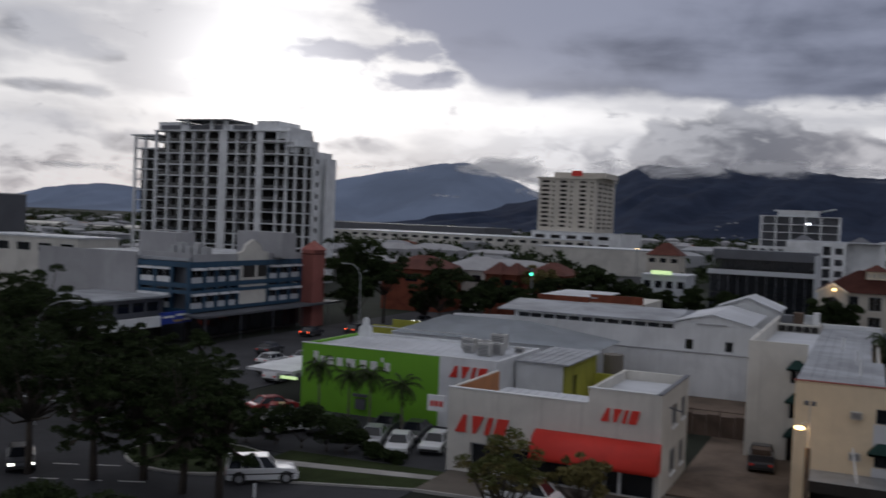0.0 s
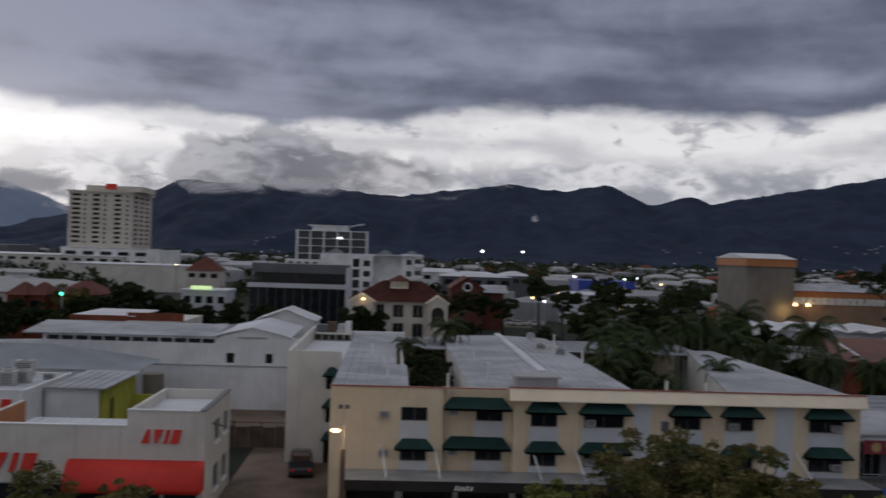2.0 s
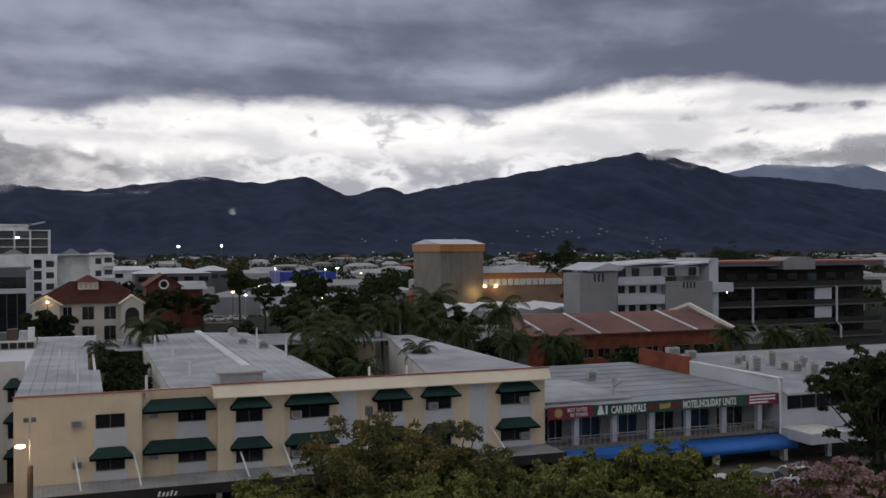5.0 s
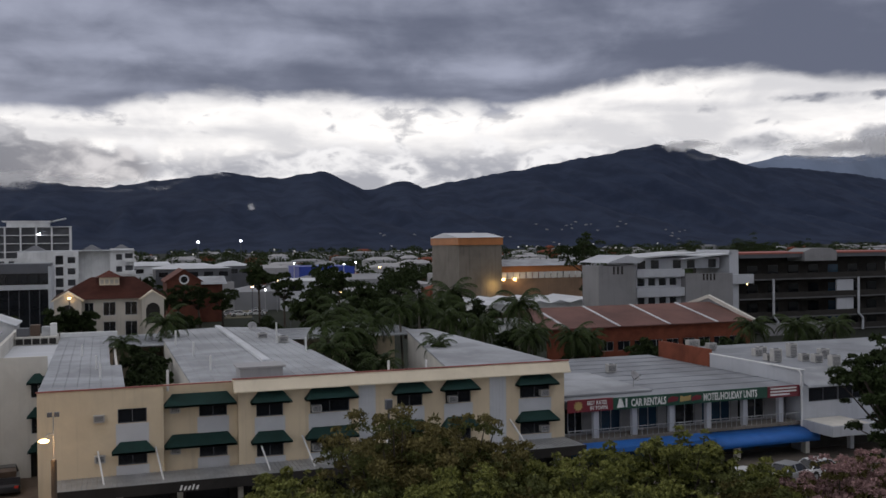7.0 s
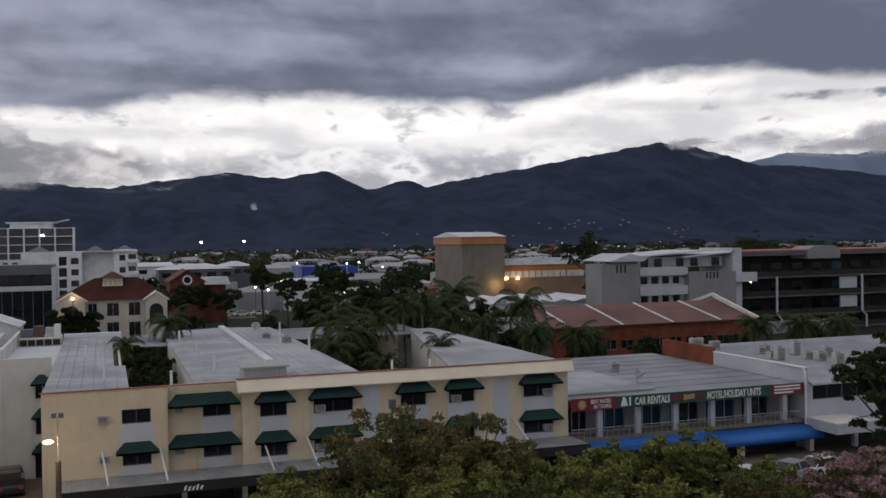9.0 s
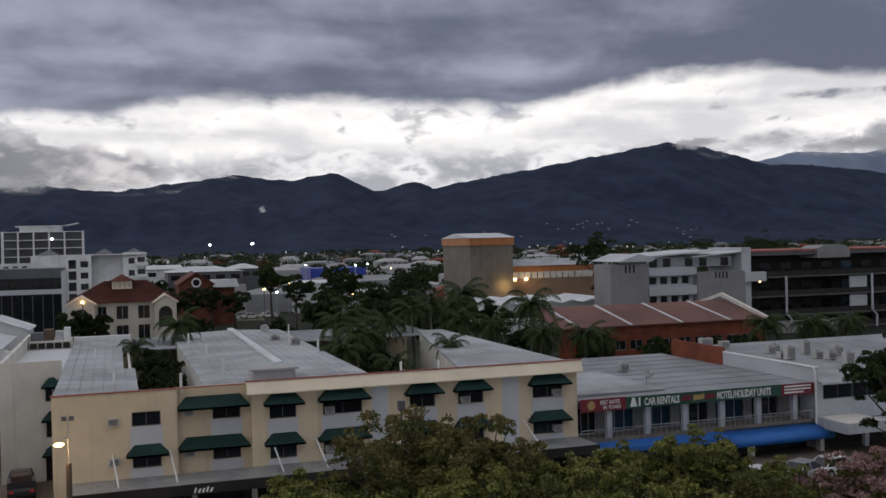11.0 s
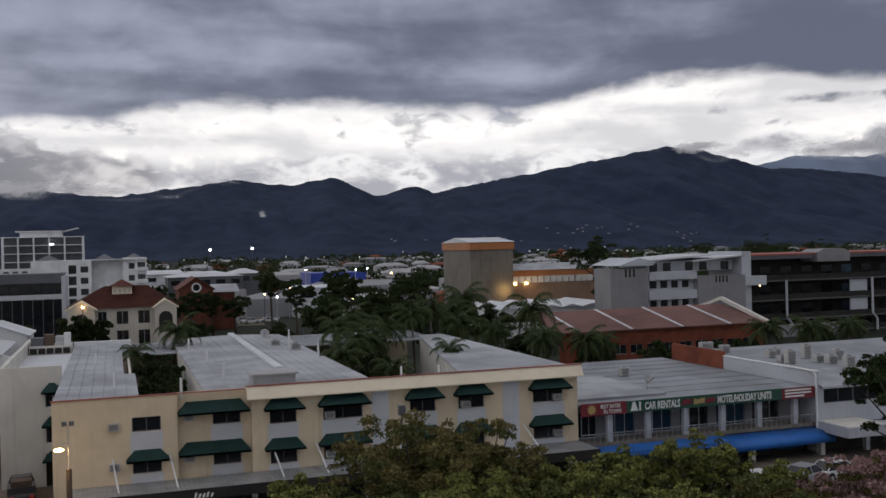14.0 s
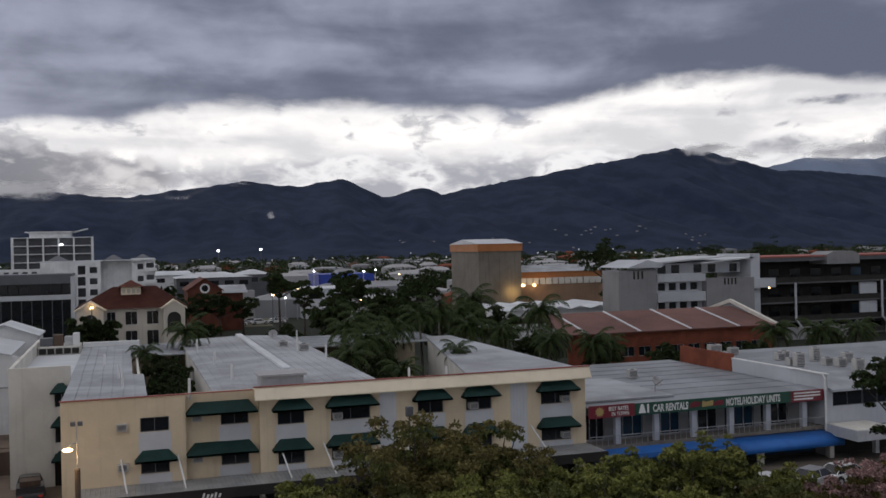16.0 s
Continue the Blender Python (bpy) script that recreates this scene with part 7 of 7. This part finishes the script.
for k, (x, y, top, r) in enumerate(((42.5, 117.5, 12.4, 4.2), (39.0, 121, 11.5, 4.0), (47.0, 119, 10.4, 3.6), (36, 125, 12.0, 4.0), (50, 113, 8.0, 3.2), (55, 105, 7.4, 3.0), (47.8, 163.0, 14.2, 5.0), (53.0, 172.0, 14.4, 5.0), (42.0, 158, 12.0, 4.6), (27.0, 178.0, 15.0, 3.6), (30.5, 172.0, 13.0, 3.4), (35, 165, 11.4, 4.0), (36, 140, 9.5, 3.6), (30, 130, 9.0, 3.4), (26, 122, 8.6, 3.0), (60, 98, 6.6, 2.6), (66, 96, 6.4, 2.6), (87, 166, 19.6, 5.2), (90, 164, 13.6, 4.6), (248, 330, 22.0, 9.0), (226, 336, 18.0, 8.0), (275, 325, 18.0, 8.0), (74, 101, 6.0, 2.4), (84, 100, 7.0, 3.0), (20, 128, 8.5, 3.0), (15.0, 214, 9.6, 3.8), (19.6, 214, 9.8, 3.8), (24.5, 215, 9.2, 3.8), (11, 205, 8.4, 3.4))):
    tree(x, y, top, r, LEAFDARK, 170 + k, 5200, 0.24, "dense dark garden tree behind the motel", group="garden trees behind the motel", clumps=34)
rng = np.random.default_rng(77)
for k in range(34):
    x, y = 20 + 62 * rng.uniform(), 122 + 95 * rng.uniform()
    if x < 40 and y > 150 or x > 50 and y > 106 or x > 66 and y > 168 or x < 26 and y > 215:
        continue
    tree(x, y, 7.0 + 4.5 * rng.uniform() + 0.012 * y, 3.0 + 1.5 * rng.uniform(), LEAFDARK, 300 + k, 2400, 0.34, "dense dark garden tree behind the motel", group="garden trees behind the motel", clumps=30)
tree(-70, 90, 5.0, 2.0, LEAFDARK, 260, 1200, 0.25, "small dark street tree beside the shops", clumps=10)

# far woods, a belt of treetops towards the hills, and the roofs among them
rng = np.random.default_rng(5)
cs, rs = [], []
for k in range(3400):
    a = radians(rng.uniform(-52, 56))
    r = 245 * (1700 / 245) ** rng.uniform(0.0, 1.0)
    x, y = -r * math.sin(a), r * math.cos(a)
    if -200 < x < -125 and 200 < y < 235 or -172 < x < -105 and 470 < y < 540 or -45 < x < 12 and 224 < y < 415 or 76 < x < 118 and 210 < y < 240 or -90 < x < -50 and y < 420 or 22 < x < 105 and 240 < y < 360:
        continue
    s = rng.uniform(2.2, 4.6) + r / 450
    cs.append((x, y, s * 0.55 + rng.uniform(0, 2.5))), rs.append(s)
me = leaf_mesh("far_woods", cs, rs, 120000, 1.3, LEAFDARK, rng)
tagged(new("far_woods", me), "dark treetops scattered between far suburban roofs", "trees", kind="stuff")
bm_verts, bm_faces = [], []


def far_house(verts, faces, x, y, w, d, z, hip):
    n = len(verts)
    verts += [(x - w, y - d, -0.1), (x + w, y - d, -0.1), (x + w, y + d, -0.1), (x - w, y + d, -0.1), (x - w, y - d, z), (x + w, y - d, z), (x + w, y + d, z), (x - w, y + d, z), (x - w * 0.5, y, z + hip), (x + w * 0.5, y, z + hip)]
    for f in ((0, 1, 5, 4), (1, 2, 6, 5), (2, 3, 7, 6), (3, 0, 4, 7), (4, 5, 9, 8), (5, 6, 9), (6, 7, 8, 9), (7, 4, 8)):
        faces.append(tuple(n + i for i in f))


for name, m, count, label in (("far_houses", FARROOF, 170, "pale far suburban roofs among trees"), ("far_brick_houses", BRICK, 70, "brick-red far suburban roofs among trees"), ("far_grey_houses", GREYWALL, 220, "grey far suburban roofs among trees")):
    verts, faces = [], []
    for k in range(count):
        a = radians(rng.uniform(-52, 56))
        r = 255 * (1600 / 255) ** rng.uniform(0.0, 1.0)
        x, y = -r * math.sin(a), r * math.cos(a)
        if -210 < x < -120 and 195 < y < 240 or -185 < x < -95 and 440 < y < 540 or -50 < x < 15 and 220 < y < 420 or 70 < x < 125 and 200 < y < 245 or -90 < x < -50 and y < 420:
            continue
        far_house(verts, faces, x, y, rng.uniform(5, 12), rng.uniform(4, 7), rng.uniform(3.5, 7.5), rng.uniform(0.6, 2.2))
    me = bpy.data.meshes.new(name)
    me.from_pydata(verts, [], faces)
    me.materials.append(m)
    tagged(new(name, me), label, "houses", kind="stuff")
verts, faces = [], []
slope = [tuple(v.co) for v in hills_near.data.vertices if 1960 < v.co.y < 2260]
for k in range(330):
    x, y, z = slope[int(rng.integers(len(slope)))]
    h = math.degrees(math.atan2(-x, y))
    if not (-34 < h < -20 or 2 < h < 9 or -18 < h < -14) or noise.noise(Vector((x / 160, y / 160, 3))) < 0.0:
        continue
    w, d = rng.uniform(1.8, 4.0), rng.uniform(2, 3)
    n = len(verts)
    far_house(verts, faces, x, y, w, d, 2.6, 0.8)
    verts[n:] = [(p[0], p[1], p[2] + z - 1.0) for p in verts[n:]]
me = bpy.data.meshes.new("hillside_houses")
me.from_pydata(verts, [], faces)
me.materials.append(FLATGREY)
tagged(new("hillside_houses", me), "tiny pale houses on the lower hill slopes", "houses", kind="stuff")
verts, faces = [], []
for k in range(48):
    a = radians(rng.uniform(-46, 20) if k % 3 else rng.uniform(-30, -18))
    r = rng.uniform(700, 1900)
    x, y, z, s = -r * math.sin(a), r * math.cos(a), rng.uniform(5, 10), 0.3 + r / 3200
    n = len(verts)
    verts += [(x - s, y, z), (x + s, y, z), (x + s, y, z + 2 * s), (x - s, y, z + 2 * s), (x - s, y + s, z), (x + s, y + s, z), (x + s, y + s, z + 2 * s), (x - s, y + s, z + 2 * s)]
    for f in ((0, 1, 2, 3), (5, 4, 7, 6), (3, 2, 6, 7), (0, 3, 7, 4), (1, 5, 6, 2), (0, 4, 5, 1)):
        faces.append(tuple(n + i for i in f))
me = bpy.data.meshes.new("far_lights")
me.from_pydata(verts, [], faces)
me.materials.append(material("far_lamp", (0.8, 0.8, 0.8), 0.5, vary=0, bump=0, emit=((1.0, 0.92, 0.8), 0.4)))
tagged(new("far_lights", me), "tiny scattered lamps of the far suburb", "lights", kind="stuff")
for az, r, z in ((-5.17, 700, 19.7), (-7.58, 720, 20.1)):
    x, y = -r * math.sin(radians(az)), r * math.cos(radians(az))
    t = thing("floodlight", (x, y, 0), "bright white floodlight on a tall mast", "light", "far floodlights")
    part("mast", rod((x, y, -0.1), (x, y, z - 0.9), 0.22, 6), DARKGREY, t)
    part("lamp", block(x - 0.75, x + 0.75, y - 0.4, y + 0.4, z - 0.9, z + 0.4), COOLGLOW, t)


# ---- vehicles ----
def car_template(name, paint, label, kind="sedan", glow=None):
    """A car that points along +x: body shell, cabin glass, roof, wheels, lamps and bumpers."""
    L, W = {"sedan": (4.5, 1.75), "suv": (4.8, 1.9), "van": (4.9, 1.9), "ute": (5.0, 1.85)}[kind]
    belt, top = {"sedan": (0.88, 1.42), "suv": (1.08, 1.80), "van": (1.15, 1.98), "ute": (1.05, 1.72)}[kind]
    cab = {"sedan": (-1.75, -1.05, 0.45, 1.15), "suv": (-2.3, -2.12, 0.35, 0.95), "van": (-2.35, -2.2, 1.0, 1.75), "ute": (-0.5, -0.3, 0.7, 1.3)}[kind]
    tyre = 0.39 if kind in ("suv", "ute") else 0.33
    t = thing(name, (0, 0, 0), label, "car", "cars about the crossing")
    h = L / 2
    bm = bmesh.new()
    prism(bm, [(-h, 0.45), (-h + 0.05, 0.3), (h - 0.1, 0.28), (h, 0.5), (h - 0.03, 0.72), (h - 0.25, belt - 0.08), (cab[3] + 0.05, belt), (cab[0], belt), (-h + 0.08, belt - 0.03), (-h, 0.75)], "y", -W / 2, W / 2)
    bmesh.ops.bevel(bm, geom=[e for e in bm.edges if e.is_manifold], offset=0.07, segments=2, affect="EDGES", profile=0.6)
    part("body", bm, paint, t, smooth=False)
    bm = bmesh.new()
    lo, hi = W / 2 - 0.06, W / 2 - 0.26
    v = [bm.verts.new(p) for p in ((cab[0], -lo, belt - 0.02), (cab[3], -lo, belt - 0.02), (cab[3], lo, belt - 0.02), (cab[0], lo, belt - 0.02), (cab[1], -hi, top - 0.06), (cab[2], -hi, top - 0.06), (cab[2], hi, top - 0.06), (cab[1], hi, top - 0.06))]
    for q in ((0, 1, 5, 4), (1, 2, 6, 5), (2, 3, 7, 6), (3, 0, 4, 7), (4, 5, 6, 7), (3, 2, 1, 0)):
        bm.faces.new([v[i] for i in q])
    cabin = part("cabin_glass", bm, GLASS, t)
    bm = block(cab[1] - 0.04, cab[2] + 0.04, -hi - 0.02, hi + 0.02, top - 0.07, top)
    bmesh.ops.bevel(bm, geom=bm.edges[:], offset=0.03, segments=2, affect="EDGES")
    part("roof", bm, paint, t)
    for s in (-1, 1):
        for (xa, xb) in ((cab[0], cab[1]), (cab[3], cab[2]), ((cab[0] + cab[3]) / 2 - 0.1, (cab[1] + cab[2]) / 2 - 0.1)):
            part("pillar", rod((xa, s * (lo + 0.0), belt - 0.02), (xb, s * hi, top - 0.04), 0.045, 5), paint, t)
        if kind in ("suv", "van"):
            for q in (0.30, 0.72):
                xm = cab[0] + (cab[3] - cab[0]) * q
                part("pillar", rod((xm, s * lo, belt - 0.02), (cab[1] + (cab[2] - cab[1]) * q, s * hi, top - 0.04), 0.05, 5), paint, t)
            part("side_strip", block(-h + 0.1, h - 0.3, s * (W / 2 - 0.005) - 0.02, s * (W / 2 - 0.005) + 0.02, 0.66, 0.74), RUBBER, t, "dark rubbing strip")
        for xw in (-h + 0.85, h - 0.85):
            part("wheel_arch", rod((xw, s * (W / 2 - 0.2), tyre + 0.03), (xw, s * (W / 2 + 0.006), tyre + 0.03), tyre + 0.07, 18), RUBBER, t, "dark wheel arch")
            bm = bmesh.new()
            bmesh.ops.create_cone(bm, cap_ends=True, segments=18, radius1=tyre, radius2=tyre, depth=0.24, matrix=Matrix.Translation((xw, s * (W / 2 - 0.08), tyre)) @ pose(0, 0, 0, 90, 0, 0))
            wheel = part("wheel", bm, RUBBER, t)
            bm = bmesh.new()
            bmesh.ops.create_cone(bm, cap_ends=True, segments=14, radius1=tyre * 0.6, radius2=tyre * 0.6, depth=0.27, matrix=Matrix.Translation((xw, s * (W / 2 - 0.08), tyre)) @ pose(0, 0, 0, 90, 0, 0))
            part("rim", bm, METAL, wheel)
        part("headlight", block(h - 0.1, h - 0.005, s * 0.62 - 0.17, s * 0.62 + 0.17, 0.58, 0.72), HEADGLOW if glow == "front" else LETTER, t)
        part("tail_light", block(-h - 0.012, -h + 0.06, s * 0.68 - 0.14, s * 0.68 + 0.14, 0.62, 0.8), TAILGLOW if glow == "rear" else REDSIGN, t)
    if kind == "ute":
        part("tray", block(-h, -0.7, -W / 2 - 0.03, W / 2 + 0.03, belt - 0.1, belt + 0.35), paint, t)
        part("load", block(-h + 0.2, -0.9, -0.7, 0.7, belt + 0.3, belt + 0.75), RUST, t)
    part("bumper", block(h - 0.08, h + 0.03, -W / 2 + 0.1, W / 2 - 0.1, 0.34, 0.5), RUBBER, t)
    part("bumper", block(-h - 0.03, -h + 0.08, -W / 2 + 0.1, W / 2 - 0.1, 0.34, 0.5), RUBBER, t)
    return t


def park(template, spots):
    for k, (x, y, heading) in enumerate(spots):
        m = pose(x, y, 0.055 if x < -27 and y > 60 else 0.01, 0, 0, heading)
        if k == 0:
            template.matrix_basis = m
        else:
            copy_thing(template, m)


park(car_template("four_wheel_drive", CARWHITE, "white four-wheel drive on the street", "suv"), [(-36.7, 54.1, 38), (-43.4, 67.4, 60)])
park(car_template("sedan", CARWHITE, "white sedan parked on asphalt"), [(26.0, 240, 5), (31.5, 242, 8), (36.0, 243, 170), (-32.6, 66.6, -72), (-30.4, 68.6, -80), (-60.5, 91.0, 80), (-64.5, 96.5, 85)])
park(car_template("sedan", CARSILVER, "silver sedan parked on asphalt"), [(-35.4, 67.6, -72), (-62.5, 101.0, 84), (47.6, 58.6, 20), (-58.8, 112, 90), (29.5, 246, 175), (37.5, 250, 10)])
park(car_template("sedan", CARDARK, "dark sedan parked on asphalt"), [(-38.4, 68.2, -74), (-41.0, 69.0, -74), (-33.5, 71.2, -80), (-70.0, 104, 95), (-36.5, 72.0, -80)])
park(car_template("sedan", CARRED, "dark red sedan parked on asphalt"), [(-46.6, 70.6, -60), (-49.0, 73.6, 60)])
park(car_template("van", CARWHITE, "white van parked before the car-hire office", "van"), [(-19.3, 57.8, 0), (-57.5, 88, 88)])
park(car_template("ute", CARDARK, "dark utility truck with a loaded tray", "ute"), [(-7.0, 77.8, 95)])
park(car_template("sedan", CARDARK, "dark car with lit tail lights on the side street", "sedan", "rear"), [(-75.5, 123.0, 92), (-72.5, 131, 92)])
park(car_template("sedan", CARDARK, "dark car with lit headlights at the crossing", "sedan", "front"), [(-52.5, 48.4, -42), (-70, 150, -95)])
park(car_template("sedan", CARWHITE, "white car under the street trees", "sedan"), [(43.4, 58.2, 10), (50.5, 58.8, 8)])


# ---- street furniture ----
lamp = thing("street_lamp", (-2.9, 61, 0.12), "weathered timber pole with a glowing lamp and twin spotlights", "street lamp")
part("pole", rod((-2.9, 61, 0.1), (-2.9, 61, 5.4), 0.17, 10), WOODPOLE, lamp, "weathered timber pole")
part("mast", rod((-2.9, 61, 5.4), (-2.9, 61, 8.0), 0.035, 6), METAL, lamp)
part("arm", tube(bmesh.new(), [(-2.9, 61, 6.9), (-3.1, 60.8, 7.0), (-3.35, 60.6, 6.85)], 0.03, 6), METAL, lamp)
bm = bmesh.new()
bmesh.ops.create_uvsphere(bm, u_segments=12, v_segments=8, radius=0.2)
bm.transform(Matrix.Translation((-3.4, 60.5, 6.65)) @ Matrix.Diagonal((1.5, 1, 0.6, 1)))
part("lamp_head", bm, WARMGLOW, lamp, "glowing orange lamp head", True)
for s in (-1, 1):
    part("spotlight", block(-2.9 + s * 0.2 - 0.14, -2.9 + s * 0.2 + 0.14, 60.85, 61.1, 7.95, 8.2), DARKGREY, lamp)
bulb = new("lamp_light", bpy.data.lights.new("lamp_light", "POINT"))
bulb.data.energy, bulb.data.color, bulb.data.shadow_soft_size = 120, (1.0, 0.6, 0.25), 0.25
bulb.location = (-3.4, 60.3, 6.4)
wash = new("wall_wash", bpy.data.lights.new("wall_wash", "POINT"))
wash.data.energy, wash.data.color, wash.data.shadow_soft_size = 300, (1.0, 0.62, 0.2), 0.3
wash.location = (88.8, 214.2, 7.0)
wash = new("wall_wash", bpy.data.lights.new("wall_wash", "POINT"))
wash.data.energy, wash.data.color, wash.data.shadow_soft_size = 110, (1.0, 0.66, 0.32), 0.3
wash.location = (97.0, 215.0, 8.0)


def curved_lamp(x, y, h, reach, turn, label):
    t = thing("street_lamp", (x, y, 0), label, "street lamp", "curved street lamps")
    pts = [(0, 0, 0), (0, 0, h * 0.8)] + [(reach * (1 - math.cos(a)) * 0.9, 0, h * 0.8 + h * 0.2 * math.sin(a)) for a in (math.pi / 2 * k / 5 for k in range(1, 6))] + [(reach * 1.25, 0, h)]
    c, s = math.cos(radians(turn)), math.sin(radians(turn))
    pts = [(x + p[0] * c, y + p[0] * s, p[2]) for p in pts]
    part("pole", tube(bmesh.new(), pts, [0.085] * 2 + [0.05] * 6, 8), METAL, t)
    e = pts[-1]
    part("lamp_head", block(e[0] - 0.4, e[0] + 0.4, e[1] - 0.15, e[1] + 0.15, e[2] - 0.1, e[2] + 0.06), METAL, t)
    return t


curved_lamp(-61.5, 58.0, 10.2, 2.6, 30, "tall curved grey street lamp beside the crossing")
curved_lamp(-72.0, 56.0, 10.0, 2.8, 180, "tall curved grey street lamp beside the crossing")
curved_lamp(-72.0, 131.0, 10.7, 2.4, 180, "tall curved grey street lamp on the side street")
sig = thing("traffic_light", (-56, 172, 0), "traffic light showing green", "traffic light")
part("pole", rod((-56, 166, 0), (-56, 166, 9.2), 0.1, 6), METAL, sig)
part("housing", block(-56.25, -55.75, 165.6, 166.0, 8.6, 10.0), DARKGREY, sig)
part("green_lens", block(-56.2, -55.8, 165.5, 165.6, 8.7, 9.2), material("green_lens", (0.05, 0.5, 0.3), 0.3, vary=0, bump=0, emit=((0.1, 1.0, 0.5), 5.0)), sig)
bollard = thing("bollard", (-34.9, 50.7, 0), "short white bollard beside the street", "bollard")
part("post", rod((-34.9, 50.7, -0.06), (-34.9, 50.7, 0.8), 0.09, 10), WHITE, bollard)
part("cap", rod((-34.9, 50.7, 0.8), (-34.9, 50.7, 0.86), 0.11, 10), WHITE, bollard)
# light poles and villa lamp far off
for az, r, z in ((1.8, 166, 9.4), (-8.2, 200, 9), (-10.4, 210, 7), (-13.4, 190, 8), (12.6, 330, 11), (-0.8, 240, 8)):
    x, y = -r * math.sin(radians(az)), r * math.cos(radians(az))
    t = thing("lamp_post", (x, y, 0), "lit lamp post among the trees", "street lamp", "lit lamp posts far off")
    part("pole", rod((x, y, -0.1), (x, y, z), 0.09, 6), DARKGREY, t)
    part("lamp_head", block(x - 0.2, x + 0.2, y - 0.3, y + 0.1, z, z + 0.28), WARMGLOW, t)

post = thing("street_lamp", (16.6, 57.6, 0.12), "slim dark street lamp before the motel", "street lamp")
part("pole", rod((16.6, 57.6, 0.1), (16.6, 57.6, 7.6), 0.06, 8), DARKGREY, post)
part("lamp_head", block(16.4, 16.8, 57.4, 57.8, 7.6, 8.2), DARKGREY, post)
copy_thing(dish, pose(15.4, 107.5, 8.0, 0, 0, -30))
roof_unit(16.2, 92.5, 8.4, 0.9, 0.6, 0.7)
roof_unit(15.0, 97.5, 8.4, 0.9, 0.6, 0.6)
